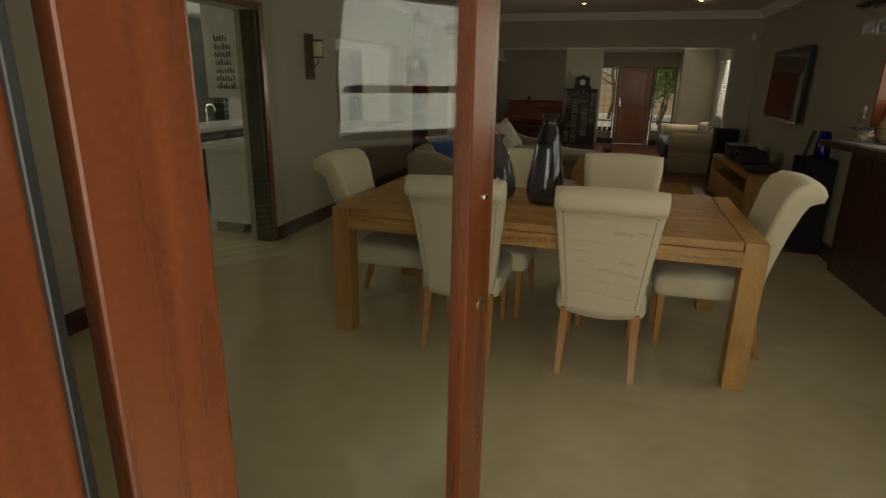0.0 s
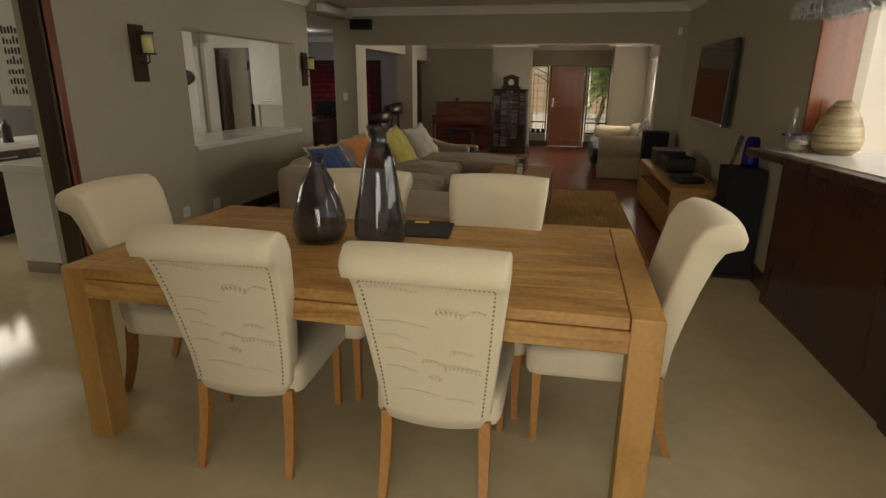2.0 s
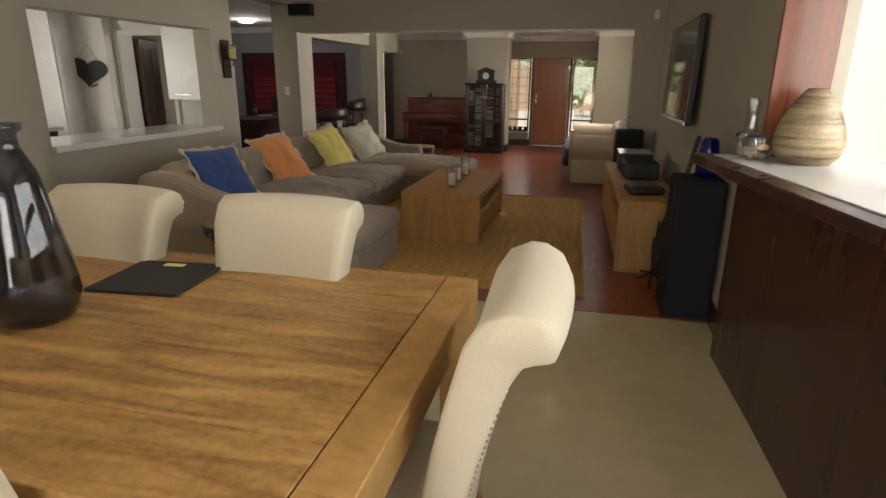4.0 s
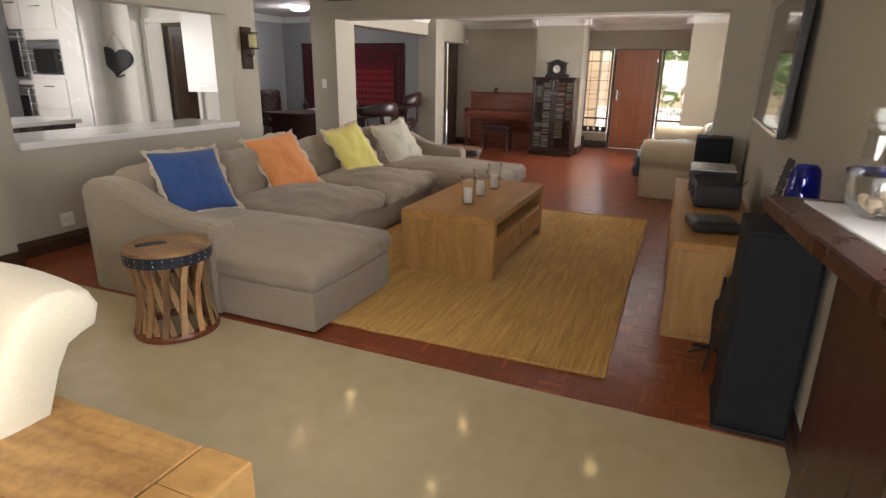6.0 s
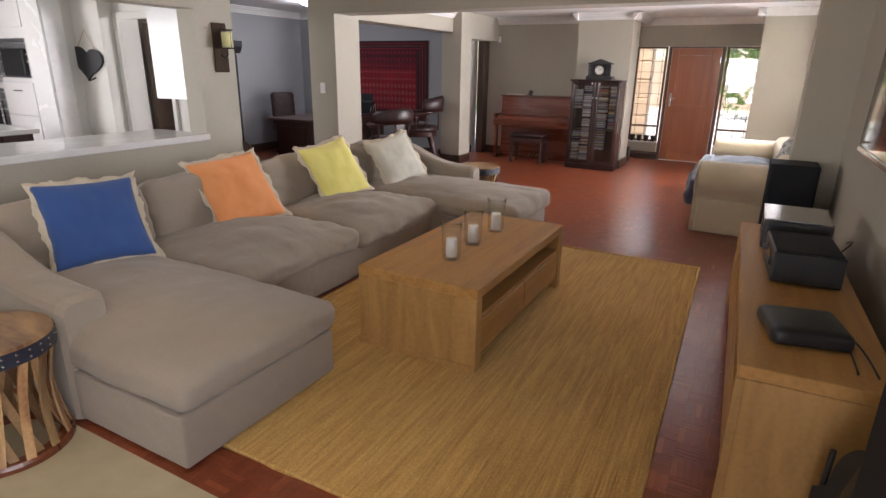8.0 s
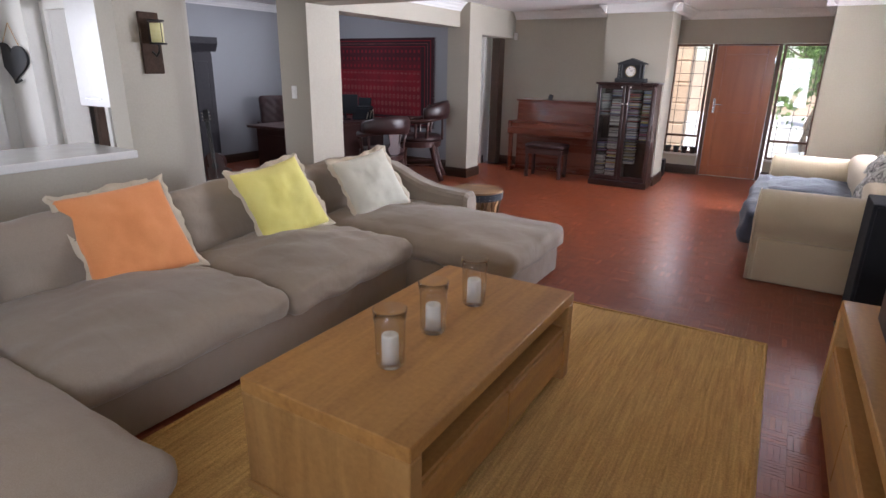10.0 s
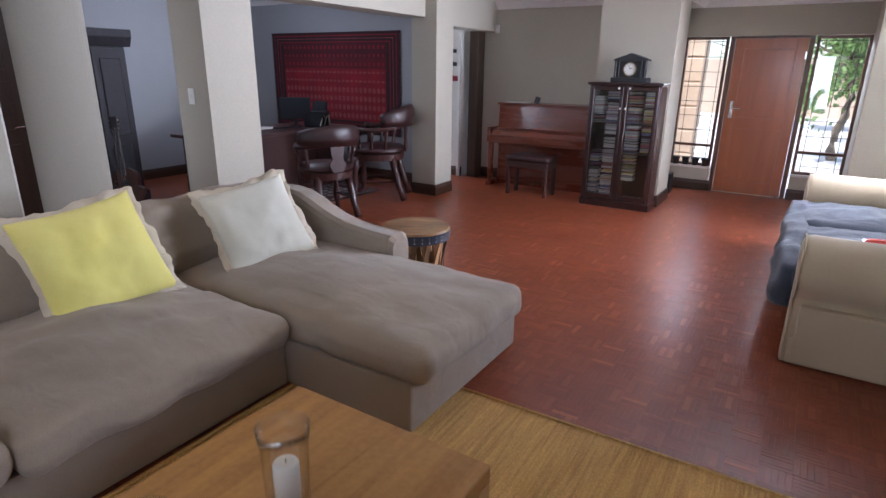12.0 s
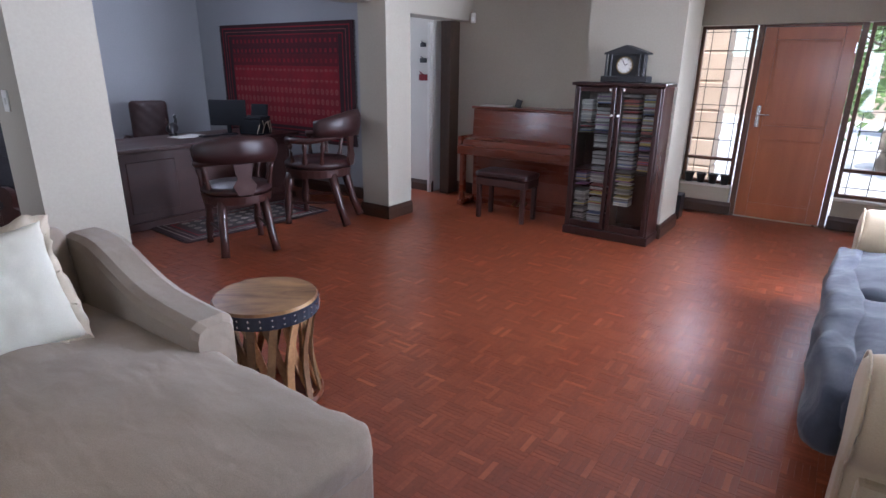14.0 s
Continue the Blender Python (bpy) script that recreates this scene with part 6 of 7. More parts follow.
M_RUGMAROON = mat("maroon_woven_rug", (0.040, 0.006, 0.010), (0.085, 0.009, 0.016), 0.95, grain=(5, 5, 5), fine=300, bump=0.3)


M_RUGDEEP = mat("wine_red_woven_rug", (0.060, 0.005, 0.009), (0.13, 0.008, 0.015), 0.95, grain=(5, 5, 5), fine=300, bump=0.3)
M_RUGGREY = mat("grey_woven_rug", (0.035, 0.030, 0.030), (0.07, 0.06, 0.058), 0.95, grain=(5, 5, 5), fine=300, bump=0.3)
M_RUGCREAM = mat("cream_woven_motif", (0.24, 0.20, 0.18), (0.36, 0.31, 0.28), 0.95, fine=300, bump=0.3)


def woven_rug(name, label, x0, x1, a0, a1, m, floor=False):
    """A bordered rug with rows of medallions, built in its own xz plane."""
    t = thing(name, label, "rug", m)
    part("field", box(x0, x1, -0.006, 0.006, a0, a1, 0.003), M_RUGDARK, t, "dark woven border")
    part("ground", box(x0 + 0.24, x1 - 0.24, -0.0085, -0.0062, a0 + 0.18, a1 - 0.14), M_RUGGREY if floor else M_RUGRED, t, "dark woven ground" if floor else "deep red woven ground")
    # Two strips make the red ground darker towards the top.
    if not floor:
        part("upper_band", box(x0 + 0.24, x1 - 0.24, -0.0100, -0.0087, a1 - 0.36, a1 - 0.14), M_RUGMAROON, t, "maroon strip, the darkest, at the top")
        part("upper_band", box(x0 + 0.24, x1 - 0.24, -0.0100, -0.0087, a1 - 0.50, a1 - 0.361), M_RUGDEEP, t, "wine red strip under the darkest one")
        dim = bmesh.new()
        for q in range(3):
            for c in range(24):
                x = x0 + 0.28 + (x1 - x0 - 0.56) * c / 23
                bx(dim, x - 0.018, x + 0.018, -0.0112, -0.0099, a1 - 0.46 + 0.115 * q, a1 - 0.415 + 0.115 * q, 0.0, None)
        part("dim_motif", dim, M_RUGRED, t, "rows of dim red motifs")["kind"] = "stuff"
    motif = bmesh.new()
    rows, cols = (6, 24) if not floor else (4, 9)
    for r in range(rows):
        z = a0 + 0.25 + (a1 - a0 - (0.80 if not floor else 0.44)) * r / (rows - 1)
        for c in range(cols):
            x = x0 + 0.29 + (x1 - x0 - 0.58) * c / (cols - 1)
            w, hh = ((x1 - x0 - 0.58) / cols * 0.34, 0.036 if r < 4 else 0.016)
            lathe([(w, -0.001), (w, 0.001), (w * 0.62, 0.001), (w * 0.62, -0.001)], 8, motif, pose(x, -0.0094, z, 90, 0, 0) @ Matrix.Diagonal((1, hh / w, 1, 1)), close=True)
            bx(motif, x - w * 0.22, x + w * 0.22, -0.0102, -0.0088, z - hh * 0.3, z + hh * 0.3)
    part("medallion", motif, M_RUGCREAM if floor else M_RUGPALE, t, "rows of small pale medallions")["kind"] = "stuff"
    for k, (mg, mm) in enumerate(((0.05, M_RUGRED), (0.11, M_RUGPALE), (0.16, M_RUGRED))):
        wd = 0.014 if k != 1 else 0.006
        for p in ((x0 + mg, x0 + mg + wd, a0 + mg * 0.8, a1 - mg * 0.8), (x1 - mg - wd, x1 - mg, a0 + mg * 0.8, a1 - mg * 0.8), (x0 + mg + wd, x1 - mg - wd, a0 + mg * 0.8, a0 + mg * 0.8 + wd), (x0 + mg + wd, x1 - mg - wd, a1 - mg * 0.8 - wd, a1 - mg * 0.8)):
            part("border_band", box(p[0], p[1], -0.0085, -0.0062, p[2], p[3]), M_RUGCREAM if floor and k != 2 else mm, t)
    fringe = bmesh.new()
    for k in range(70):
        z = a0 + (a1 - a0) * (k + 0.5) / 70
        for x, s in ((x0, -1), (x1, 1)):
            bx(fringe, x, x + s * (0.018 + 0.008 * math.sin(k * 2.3)), -0.002, 0.002, z - 0.006, z + 0.006)
    part("fringe", fringe, M_RUGDARK, t)["kind"] = "stuff"
    return t


woven_rug("tapestry", "large deep red and black woven tapestry on the study wall", -1.23, 1.23, -0.70, 0.71, pose(-5.21, 14.235, 1.325))
woven_rug("small_rug", "dark patterned woven rug lying before the desk", -0.80, 0.80, -0.40, 0.40, pose(-4.26, 12.78, 0.0125, -90, 0, 86), floor=True)

# ---- piano corner ----
pn = thing("upright_piano", "reddish mahogany upright piano with its lid closed", "piano", pose(-2.16, 14.98, 0.0045))
part("case", box(-0.66, 0.70, 0.0, 0.32, 0.06, 1.09, 0.006), M_PIANO, pn)
part("lid", box(-0.68, 0.72, -0.03, 0.335, 1.091, 1.118, 0.006), M_PIANO, pn)
part("music_panel", prism([(-0.035, 1.085), (-0.055, 0.78), (0.0, 0.78), (0.0, 1.085)], -0.64, 0.68, "x"), M_PIANO, pn)
part("key_lid", prism([(-0.27, 0.70), (-0.25, 0.765), (-0.05, 0.79), (0.0, 0.79), (0.0, 0.70)], -0.64, 0.68, "x", 0.006), M_PIANO, pn)
part("key_bed", box(-0.70, 0.74, -0.29, 0.0, 0.60, 0.70, 0.008), M_PIANO, pn)
for sx in (-0.70, 0.70):
    part("cheek", box(sx, sx + 0.045, -0.28, 0.0, 0.70, 0.80, 0.01), M_PIANO, pn)
    part("leg", box(sx + 0.005, sx + 0.06, -0.24, -0.17, 0.05, 0.60, 0.008), M_PIANO, pn)
    part("toe_block", box(sx, sx + 0.065, -0.28, 0.30, 0.0, 0.06, 0.008), M_PIANO, pn)
part("lower_panel", box(-0.60, 0.64, -0.012, -0.001, 0.12, 0.58, 0.006), M_PIANO, pn)
for k in range(3):
    part("pedal", tube([(-0.06 + 0.07 * k, -0.01, 0.08), (-0.06 + 0.07 * k, -0.10, 0.05)], 0.012, 8), M_BRASS, pn)
part("bottom", box(-0.66, 0.70, 0.0, 0.32, 0.0, 0.06), M_PIANO, pn)
bn = thing("piano_bench", "dark wooden piano bench with a padded top", "bench", pose(-2.10, 14.52, 0.0045))
part("pad", soft_box(0.30, 0.17, 0.035, 0.025, 8, 0.01, 0, 0.002, 50, m=pose(0, 0, 0.475)), M_LEATHER, bn, smooth=True)
part("frame", box(-0.29, 0.29, -0.16, 0.16, 0.36, 0.44, 0.005), M_DESK, bn)
for sx in (-1, 1):
    for sy in (-1, 1):
        part("leg", box(sx * 0.26 - 0.022, sx * 0.26 + 0.022, sy * 0.13 - 0.022, sy * 0.13 + 0.022, 0, 0.36, 0.004), M_DESK, bn)
mt = thing("metronome", "small dark picture stand on top of the piano", "ornament", pose(-2.34, 15.12, 1.1235))
part("frame", box(-0.035, 0.035, -0.008, 0.008, 0, 0.085, 0.003, pose(0, 0, 0, -14, 12, 0)), M_BLACK, mt)
part("foot", box(-0.03, 0.03, 0.0, 0.05, 0, 0.008), M_BLACK, mt)
sheet = tagged(link("sheet_music", box(-0.16, 0.16, -0.11, 0.11, 0, 0.008, 0.002), M_PLATE), "white sheet music lying on the piano", "papers")
sheet.matrix_basis = pose(-2.62, 15.13, 1.1235, 0, 0, 5)

cab = thing("disc_cabinet", "dark mahogany glass-door cabinet full of discs", "cabinet", pose(-0.975, 14.40, 0.0045))
part("back_panel", box(-0.385, 0.385, 0.31, 0.325, 0.06, 1.40), M_CABINET, cab)
for sx in (-1, 1):
    part("side_panel", box(sx * 0.385 - 0.012, sx * 0.385 + 0.012, 0.0, 0.325, 0.06, 1.40, 0.003), M_CABINET, cab)
part("top", box(-0.42, 0.42, -0.035, 0.335, 1.40, 1.43, 0.008), M_CABINET, cab)
part("plinth", box(-0.41, 0.41, -0.02, 0.33, 0.0, 0.08, 0.006), M_CABINET, cab)
part("divider", box(-0.012, 0.012, 0.03, 0.31, 0.08, 1.40), M_CABINET, cab)
for sx in (-1, 1):
    c0 = sx * 0.193
    d = part("door", box(c0 - 0.185, c0 - 0.148, -0.016, 0.004, 0.09, 1.39, 0.003), M_CABINET, cab)
    part("door_stile", box(c0 + 0.148, c0 + 0.185, -0.016, 0.004, 0.09, 1.39, 0.003), M_CABINET, d)
    part("door_rail", box(c0 - 0.147, c0 + 0.147, -0.015, 0.003, 1.35, 1.39, 0.003), M_CABINET, d)
    part("door_rail", box(c0 - 0.147, c0 + 0.147, -0.015, 0.003, 0.09, 0.15, 0.003), M_CABINET, d)
    p = part("pane", box(c0 - 0.147, c0 + 0.147, -0.008, -0.005, 0.15, 1.35), M_PANE, d)
    p.visible_shadow = False
    part("knob", cyl(bmesh.new(), 0.012, 0.010, 0, 0.018, 12, pose(sx * 0.03, -0.016, 1.15, 90, 0, 0)), M_PLATE, d, "small round white knob")
    part("key_plate", cyl(bmesh.new(), 0.012, 0.010, 0, 0.006, 12, pose(sx * 0.06, -0.016, 1.37, 90, 0, 0)), M_PLATE, d)
DISC = [mat("disc_case_" + n, tuple(c * 0.8 for c in col), col, 0.35, fine=80, bump=0, vary=0.4) for n, col in (("pale", (0.62, 0.62, 0.6)), ("grey", (0.30, 0.31, 0.33)), ("black", (0.03, 0.03, 0.035)), ("blue", (0.08, 0.16, 0.42)), ("red", (0.42, 0.06, 0.06)), ("yellow", (0.6, 0.5, 0.12)), ("purple", (0.25, 0.1, 0.3)))]
case = {}
rng = random.Random(12)
COLS = [(-0.29, 0.105, [(0.13, 0.62), (0.98, 1.28)]), (-0.13, 0.135, [(0.13, 1.34)]), (0.115, 0.135, [(0.33, 1.34)]), (0.28, 0.105, [(0.66, 0.98), (1.0, 1.34)])]
n_case = 0
for cx, w, spans in COLS:
    for lo, hi in spans:
        z = lo
        while z < hi - 0.012:
            if rng.random() < 0.12:
                z += 0.02
                continue
            k = rng.choices(range(7), (9, 3, 2, 0.7, 0.7, 0.5, 0.4) if cx < 0 else (6, 2, 2, 1.4, 2, 1.2, 1.2))[0]
            hgt = 0.0062
            key = (k, w)
            if key not in case:
                me_ob = part("disc_case", box(-w / 2, w / 2, 0, 0.125, 0, hgt), DISC[k], cab)
                case[key] = me_ob.data
                ob = me_ob
            else:
                ob = new("disc_case", case[key])
                ob.parent = cab
            ob.matrix_basis = pose(cx + rng.uniform(-0.004, 0.004), 0.05 + rng.uniform(-0.006, 0.006), z)
            z += hgt + 0.0050
            n_case += 1
    for z in (0.10, 0.64, 0.985):
        part("shelf", box(cx - w / 2 - 0.012, cx + w / 2 + 0.012, 0.03, 0.31, z - 0.012, z - 0.002), M_CABINET, cab)

ck = thing("mantel_clock", "black slate mantel clock with a white dial on the cabinet", "clock", pose(-0.965, 14.55, 1.4355))
part("base", box(-0.205, 0.205, -0.085, 0.085, 0, 0.055, 0.006), M_SLATE, ck)
part("body", box(-0.155, 0.155, -0.065, 0.065, 0.055, 0.235, 0.005), M_SLATE, ck)
part("pediment", prism([(-0.19, 0.235), (0.19, 0.235), (0.19, 0.25), (0.0, 0.315), (-0.19, 0.25)], -0.08, 0.08, "y"), M_SLATE, ck)
for sx in (-0.165, -0.125, 0.125, 0.165):
    part("column", cyl(bmesh.new(), 0.011, 0.010, 0.055, 0.235, 12, pose(sx, -0.073, 0)), M_SLATE, ck)
dial = part("dial", cyl(bmesh.new(), 0.066, 0.066, 0, 0.006, 32, pose(0, -0.066, 0.145, 90, 0, 0)), M_PLATE, ck, "round white dial")
part("bezel", lathe([(0.064, 0), (0.074, 0), (0.074, 0.012), (0.064, 0.012)], 32, m=pose(0, -0.066, 0.145, 90, 0, 0), close=True), M_BRASS, ck)
part("hour_hand", box(-0.003, 0.003, -0.0745, -0.073, 0, 0.032, 0, pose(0, 0, 0.145, 0, 60, 0)), M_BLACK, dial)
part("minute_hand", box(-0.002, 0.002, -0.0745, -0.073, 0, 0.05, 0, pose(0, 0, 0.145, 0, -25, 0)), M_BLACK, dial)
for k in range(12):
    part("hour_mark", box(-0.002, 0.002, -0.0735, -0.0722, 0.05, 0.06, 0, pose(0, 0, 0.145, 0, 30 * k, 0)), M_BLACK, dial)

# passage trim and wall ornaments
pf = thing("passage_door_frame", "dark brown wooden door post at the passage", "door frame")
pf["kind"] = "structure"
part("post", box(-3.42, -3.28, 15.14, 15.338, 0, 2.06, 0.004), M_DARKDOOR, pf)
part("white_jamb", box(-3.56, -3.52, 15.06, 15.12, 0, 2.04, 0.004), M_PLATE, pf)
for z, r, mm, lb in ((1.80, 0.045, M_SLATE, "small black bird ornament hanging on the passage wall"), (1.62, 0.05, M_SLATE, "small black bird ornament hanging on the passage wall"), (1.42, 0.07, M_ORANGE, "small red bird ornament hanging on the passage wall")):
    o = thing("wall_ornament", lb, "ornament", pose(-3.66, 15.115, z), "ornaments on the passage wall")
    part("body", soft_box(r, 0.008, r * 0.55, 0.007, 6, 0, 0, 0.004, int(z * 10)), M_RUGRED if z < 1.5 else mm, o, smooth=True)
    part("wing", prism([(0, 0), (-r, r * 1.1), (r * 0.4, r * 0.3)], -0.006, 0.002, "y"), M_RUGRED if z < 1.5 else mm, o)

# ---- entrance ----
ent = thing("door_1", "closed red-brown panelled wooden front door with a chrome handle", "door", pose(0.27, 16.2, 0.0))
ent["kind"] = "structure"
part("stile", box(-0.40, -0.285, 0.03, 0.075, 0.01, 1.97, 0.004), M_DOORWOOD, ent)
part("stile", box(0.285, 0.40, 0.03, 0.075, 0.01, 1.97, 0.004), M_DOORWOOD, ent)
for z0, z1 in ((0.01, 0.17), (0.86, 1.0), (1.85, 1.97)):
    part("rail", box(-0.284, 0.284, 0.031, 0.074, z0, z1, 0.004), M_DOORWOOD, ent)
for z0, z1 in ((0.171, 0.859), (1.001, 1.849)):
    part("panel", box(-0.284, 0.284, 0.044, 0.062, z0, z1), M_DOORWOOD, ent)
    for q in ((-0.284, -0.262, z0, z1), (0.262, 0.284, z0, z1), (-0.262, 0.262, z0, z0 + 0.022), (-0.262, 0.262, z1 - 0.022, z1)):
        part("bead", box(q[0], q[1], 0.037, 0.045, q[2], q[3], 0.003), M_DOORWOOD, ent)
h = part("handle_plate", box(-0.355, -0.315, 0.022, 0.031, 0.98, 1.20, 0.003), M_CHROME, ent, "long chrome handle plate")
part("lever", tube([(-0.335, 0.025, 1.11), (-0.335, -0.03, 1.11), (-0.225, -0.03, 1.11)], 0.009, 8), M_CHROME, h)
part("hinge", box(0.385, 0.398, 0.018, 0.031, 1.72, 1.82, 0.002), M_CHROME, ent)
for sx in (-1, 1):
    part("door_frame", box(sx * 0.432 - 0.027, sx * 0.432 + 0.027, 0.01, 0.12, 0, 1.995, 0.004), M_FRAMEWOOD, ent)
part("door_head", box(-0.404, 0.404, 0.012, 0.118, 1.972, 1.995, 0.003), M_FRAMEWOOD, ent)
for sx, w in ((-0.42, 0.01), (0.36, 0.01)):
    part("floor_stop", cyl(bmesh.new(), 0.012, 0.012, 0.0, 0.02, 10, pose(sx, 0.0, 0)), M_CHROME, ent)


def sidelight(name, x0, x1):
    t = thing(name, "dark-framed entrance sidelight with iron burglar bars", "window")
    t["kind"] = "structure"
    y = 16.2
    for a, b in ((x0, x0 + 0.035), (x1 - 0.035, x1)):
        part("window_frame", box(a, b, y + 0.04, y + 0.10, 0.33, 1.995, 0.003), M_FRAMEWOOD, t)
    for z in (0.345, 0.605, 1.978):
        part("window_frame", box(x0 + 0.035, x1 - 0.035, y + 0.042, y + 0.098, z - 0.017, z + 0.017, 0.003), M_FRAMEWOOD, t)
    for z0, z1 in ((0.362, 0.588), (0.622, 1.961)):
        p = part("pane", box(x0 + 0.03, x1 - 0.03, y + 0.068, y + 0.072, z0, z1), M_PANE, t)
        p.visible_shadow = False
    part("window_sill", box(x0, x1, y - 0.02, y + 0.20, 0.30, 0.328, 0.004), M_WALL_WHITE, t)
    part("wall", box(x0, x1, y + 0.002, y + 0.20, 0, 0.299), M_WALL, t)
    n = 3 if x1 - x0 > 0.5 else 2
    for k in range(n):
        x = x0 + (x1 - x0) * (k + 0.5) / n
        part("burglar_bar", tube([(x, y + 0.15, 0.35), (x, y + 0.15, 1.99)], 0.0045, 6), M_IRON, t)
    for k in range(9):
        z = 0.42 + 0.19 * k
        part("burglar_bar", tube([(x0 + 0.01, y + 0.16, z), (x1 - 0.01, y + 0.16, z)], 0.0045, 6), M_IRON, t)


sidelight("window_3", -0.735, -0.21)
sidelight("window_4", 0.75, 1.295)
for k in range(4):
    p = thing("flower_pot", "small black pot on the window sill", "pot", pose(-0.65 + 0.125 * k, 16.225, 0.3285), "black pots on the sill")
    part("pot", lathe([(0.001, 0), (0.036, 0), (0.048, 0.085), (0.054, 0.085), (0.054, 0.105), (0.046, 0.105), (0.042, 0.088), (0.001, 0.08)], 20), M_BLACK, p)
    part("soil", cyl(bmesh.new(), 0.042, 0.042, 0.086, 0.092, 16), M_BARK, p)
bxo = tagged(link("black_box", box(-0.72, -0.58, 15.62, 15.80, 0.0045, 0.27, 0.006), M_BLACK), "small black box standing against the recess wall", "box")

# side window with a blind
w5 = thing("window_5", "living room side window behind a white venetian blind", "window")
w5["kind"] = "structure"
for y in (12.23, 13.32, 14.42):
    part("window_frame", box(2.10, 2.16, y - 0.03, y + 0.03, 0.66, 2.1, 0.004), M_DARKDOOR, w5)
for z in (0.69, 2.07):
    part("window_frame", box(2.10, 2.16, 12.26, 14.39, z - 0.03, z + 0.03, 0.004), M_DARKDOOR, w5)
for k in range(34):
    part("blind_slat", box(1.985, 2.032, 12.22, 14.43, -0.0012, 0.0012, 0, pose(0, 0, 0.71 + 0.0405 * k) @ pose(2.0, 0, 0, 0, 28, 0) @ pose(-2.0, 0, 0)), M_BLIND, w5)
part("head_rail", box(1.98, 2.04, 12.22, 14.43, 2.06, 2.098, 0.003), M_BLIND, w5)

# ---- outdoors ----
structure("ground", box(-300, 300, -300, 300, -0.6, -0.155), M_GRASS, "green garden ground around the house", "ground")
structure("pavement_entrance", box(-8, 10, 16.42, 33.0, -0.15, -0.02), M_PAVE, "pale paved yard before the entrance", "paving")
structure("pavement_side", box(2.34, 5.6, 4.2, 16.42, -0.15, -0.03), M_PAVE, "pale paved side yard", "paving")
pil = thing("porch_pillar", "sand plaster porch pillar with raised blocks", "pillar", pose(-0.86, 17.6, -0.021))
for k in range(8):
    part("block", box(-0.21, 0.21, -0.2, 0.2, 0.36 * k, 0.36 * k + 0.34, 0.012), M_STONE, pil)
    part("joint", box(-0.19, 0.19, -0.18, 0.18, 0.36 * k + 0.34, 0.36 * k + 0.36), M_STONE, pil)


def leaf_cloud(n, spread, seed, size=0.09):
    """Many small folded leaves in uneven clumps."""
    rng = random.Random(seed)
    clumps = [(Vector((rng.gauss(0, 0.42), rng.gauss(0, 0.42), rng.gauss(0, 0.36))), rng.uniform(0.18, 0.42)) for _ in range(26)]
    vs, fs = [], []
    for _ in range(n):
        c, r = rng.choice(clumps)
        p = c + Vector((rng.gauss(0, r), rng.gauss(0, r), rng.gauss(0, r * 0.8))) * 0.6
        p = Vector((p.x * spread[0], p.y * spread[1], p.z * spread[2]))
        q = Euler((rng.uniform(0, 6.3), rng.uniform(0, 6.3), rng.uniform(0, 6.3))).to_matrix()
        s = size * rng.uniform(0.6, 1.3)
        b = len(vs)
        for d in ((0, -1, 0), (0.45, 0, 0.15), (0, 1, 0), (-0.45, 0, 0.15)):
            vs.append(p + q @ (Vector(d) * s))
        fs.append((b, b + 1, b + 2, b + 3))
    me = bpy.data.meshes.new("crown")
    me.from_pydata(vs, [], fs)
    bm = bmesh.new()
    bm.from_mesh(me)
    bpy.data.meshes.remove(me)
    return bm


def tree(x, y, h, spread, seed, leaves=5200):
    t = thing("tree", "leafy green garden tree with a slim grey trunk", "tree", pose(x, y, -0.16), "garden trees")
    rng = random.Random(seed)
    pts = [(0.08 * math.sin(k * 1.3 + seed), 0.06 * math.cos(k * 1.7 + seed), h * k / 7) for k in range(8)]
    part("trunk", tube(pts, [0.09 * (1 - 0.09 * k) for k in range(8)], 8), M_BARK, t, smooth=True)
    for k in range(7):
        a, z0 = rng.uniform(0, 6.3), h * rng.uniform(0.45, 0.85)
        ln = spread[0] * rng.uniform(0.5, 0.9)
        part("limb", tube([(0, 0, z0), (ln * 0.5 * math.cos(a), ln * 0.5 * math.sin(a), z0 + 0.35), (ln * math.cos(a), ln * math.sin(a), z0 + 0.6)], [0.035, 0.022, 0.01], 6), M_BARK, t)
    crown = leaf_cloud(leaves, spread, seed)
    bmesh.ops.translate(crown, vec=(0, 0, h), verts=crown.verts)
    part("crown", crown, M_LEAF, t)


# Last three trees are added in place of foliage mirrored in the door pane.
for k, (x, y, hh, sp) in enumerate(((1.35, 20.8, 2.3, (1.0, 1.0, 1.5)), (1.5, 24.5, 3.2, (1.8, 1.5, 1.4)), (-0.5, 27.5, 3.6, (2.2, 1.8, 1.5)), (3.6, 28.0, 3.6, (2.2, 1.8, 1.5)), (6.8, 3.4, 2.5, (1.8, 1.8, 1.6)), (7.4, 1.0, 2.7, (2.2, 2.0, 1.7)), (-9.6, 6.6, 1.7, (1.3, 1.5, 1.3)), (-9.9, 8.6, 1.9, (1.3, 1.5, 1.4)), (-9.4, 4.6, 1.6, (1.3, 1.5, 1.2)))):
    tree(x, y, hh, sp, k + 3, 2600)
structure("garden_wall", box(-14, 16, 33.0, 33.3, -0.16, 2.0), M_STONE, "sand plaster garden wall", "wall")
# White wall added so the view past the serving window turns bright white.
structure("wall_side_yard", box(5.2, 5.45, 5.0, 16.4, -0.16, 3.2), M_CEIL, "added white backdrop wall past the serving window", "wall")

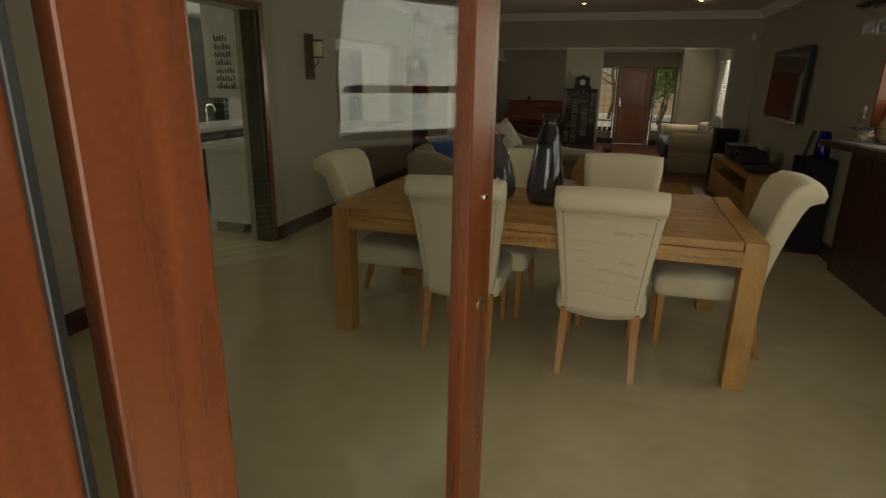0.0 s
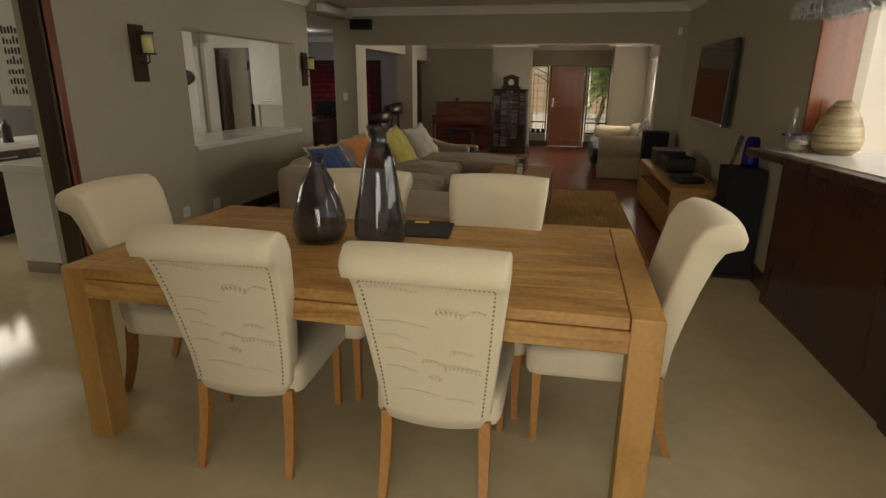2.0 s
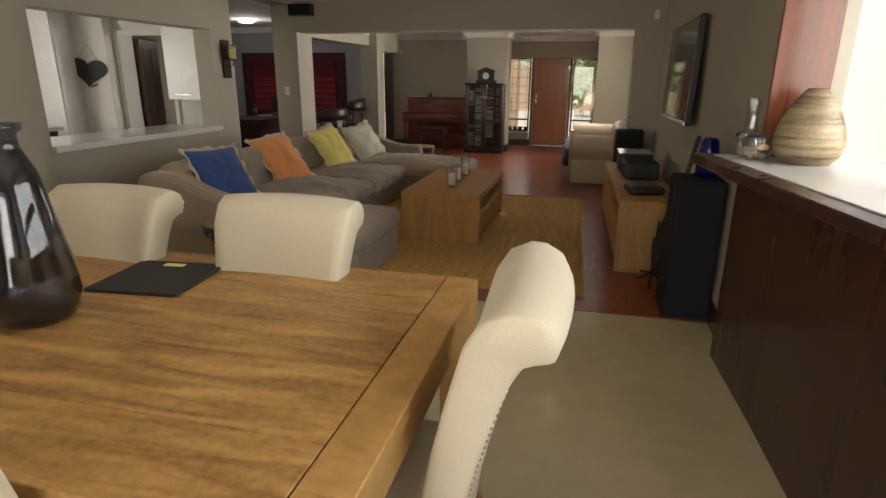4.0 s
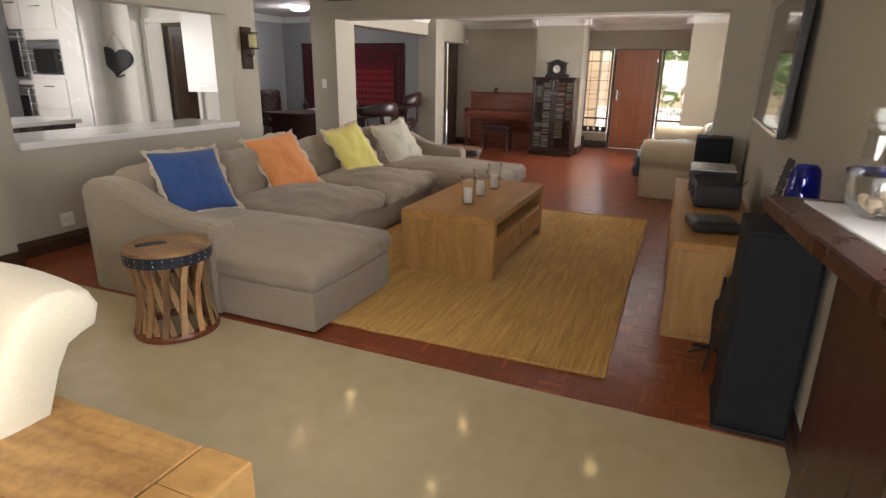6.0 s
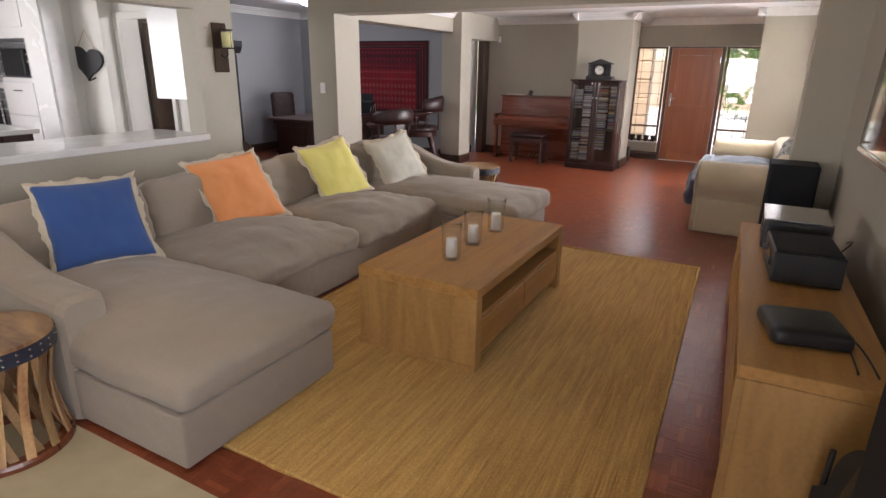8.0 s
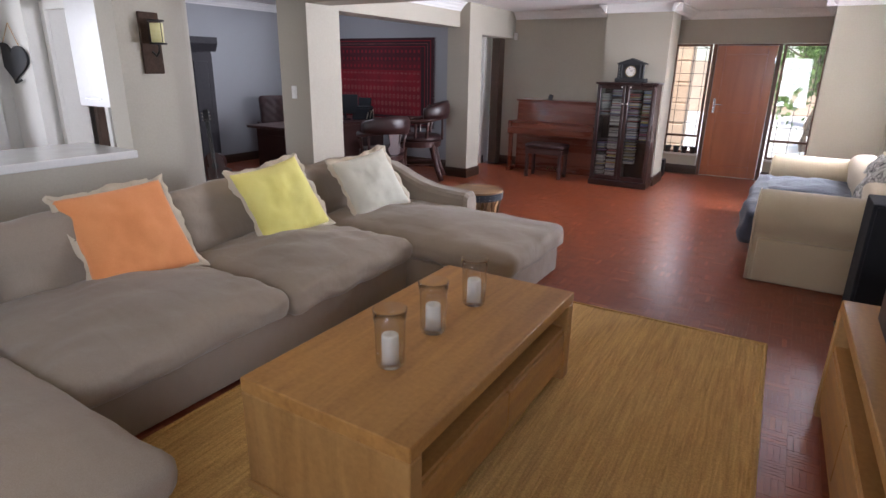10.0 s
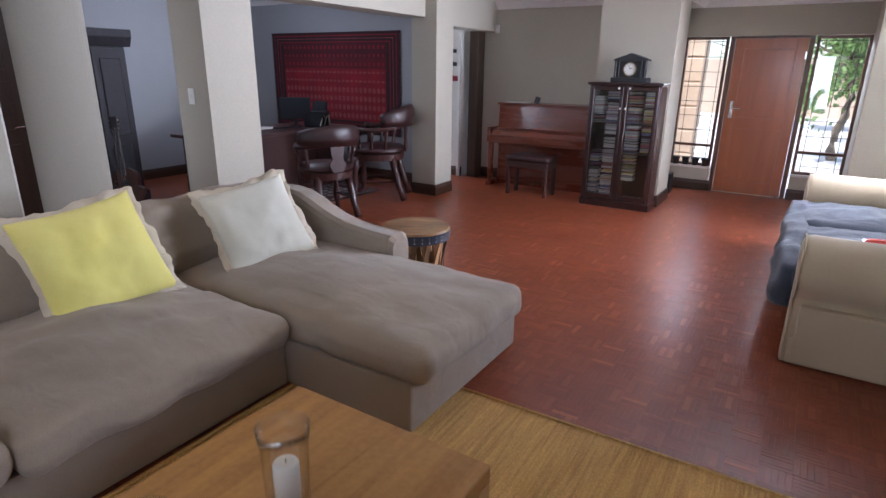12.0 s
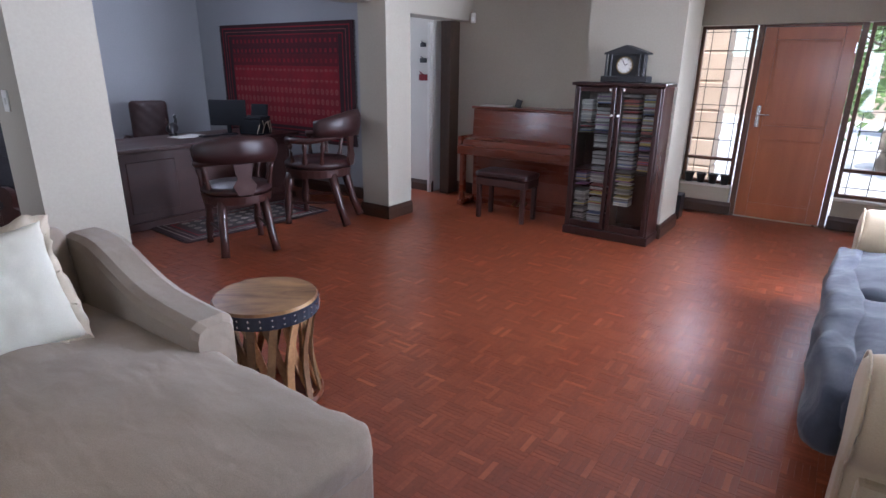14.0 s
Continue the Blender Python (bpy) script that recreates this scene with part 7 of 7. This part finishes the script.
# ---- parquet ----
# mosaic squares of five fingers each, alternately turned
M_PARQ = Mat("red_brown_parquet", (0.175, 0.038, 0.015), (0.255, 0.062, 0.025), 0.29, grain=(2, 2, 2), fine=70, mix=0.5, bump=0.0, spread=0.03)
_n, _l = M_PARQ.n, M_PARQ.l
geo, inf, sm = _n.new("ShaderNodeNewGeometry"), _n.new("ShaderNodeObjectInfo"), _n.new("ShaderNodeMath")
sm.operation = "ADD"
_l.new(geo.outputs["Random Per Island"], sm.inputs[0])
_l.new(inf.outputs["Random"], sm.inputs[1])
fr = _n.new("ShaderNodeMath")
fr.operation = "FRACT"
_l.new(sm.outputs[0], fr.inputs[0])
cr = _n.new("ShaderNodeValToRGB")
cr.color_ramp.elements[0].position, cr.color_ramp.elements[0].color = 0.0, (0.86, 0.84, 0.82, 1)
cr.color_ramp.elements[1].position, cr.color_ramp.elements[1].color = 1.0, (1.7, 2.0, 2.1, 1)
for p_, c_ in ((0.35, (0.95, 0.93, 0.93, 1)), (0.85, (1.10, 1.13, 1.13, 1)), (0.965, (1.3, 1.42, 1.5, 1))):
    e_ = cr.color_ramp.elements.new(p_)
    e_.color = c_
_l.new(fr.outputs[0], cr.inputs[0])
mx = _n.new("ShaderNodeMix")
mx.data_type, mx.blend_type = "RGBA", "MULTIPLY"
mx.inputs[0].default_value = 1.0
_l.new(M_PARQ.color, mx.inputs[6])
_l.new(cr.outputs[0], mx.inputs[7])
_l.new(mx.outputs[2], M_PARQ.b.inputs["Base Color"])

parquet = structure("floor_living", box(-6.95, 2.02, 6.16, 16.2, -0.12, 0.0024), M_GROUT, "red-brown mosaic parquet floor", "floor")
SQ, NF = 0.125, 5
W = SQ / NF


def finger_mesh(lx, ly):
    g, c, z0, z1 = 0.0002, 0.0003, 0.0025, 0.004
    x, y = lx / 2 - g, ly / 2 - g
    vs = [(sx * x, sy * y, z0) for sx, sy in ((-1, -1), (1, -1), (1, 1), (-1, 1))] + [(sx * (x - c), sy * (y - c), z1) for sx, sy in ((-1, -1), (1, -1), (1, 1), (-1, 1))]
    fs = [(4, 5, 6, 7)] + [(k, (k + 1) % 4, 4 + (k + 1) % 4, 4 + k) for k in range(4)]
    return vs, fs


shapes = [finger_mesh(SQ, W), finger_mesh(W, SQ)]
shared = []
for vs, fs in shapes:
    me = bpy.data.meshes.new("parquet_finger")
    me.from_pydata(vs, [], fs)
    me.materials.append(M_PARQ.m)
    shared.append(me)
verts, faces, count = [], [], 0
rng = random.Random(2)
for i in range(int(8.97 / SQ)):
    for j in range(int(10.04 / SQ)):
        x0, y0 = 2.02 - SQ * (i + 1), 6.16 + SQ * j
        cx, cy = x0 + SQ / 2, y0 + SQ / 2
        if (cy > 15.4 and cx < -0.76) or (cx < -3.6 and cy < 9.3):
            continue
        turned = (i + j) % 2
        near = -0.3 < cx < 0.9 and 10.6 < cy < 11.75
        for k in range(NF):
            off = -SQ / 2 + W * (k + 0.5)
            px, py = (cx, cy + off) if not turned else (cx + off, cy)
            if near and count < 300:
                ob = new("parquet_finger", shared[turned])
                ob.parent = parquet
                ob.location = (px, py, 0)
                count += 1
            else:
                b, dz = len(verts), rng.uniform(-0.0004, 0.0003)
                vs, fs = shapes[turned]
                verts += [(px + v[0], py + v[1], v[2] + dz) for v in vs]
                faces += [tuple(b + q for q in f) for f in fs]
me = bpy.data.meshes.new("parquet_field")
me.from_pydata(verts, [], faces)
me.materials.append(M_PARQ.m)
field = new("parquet_field", me)
field.parent = parquet
field["kind"] = "stuff"
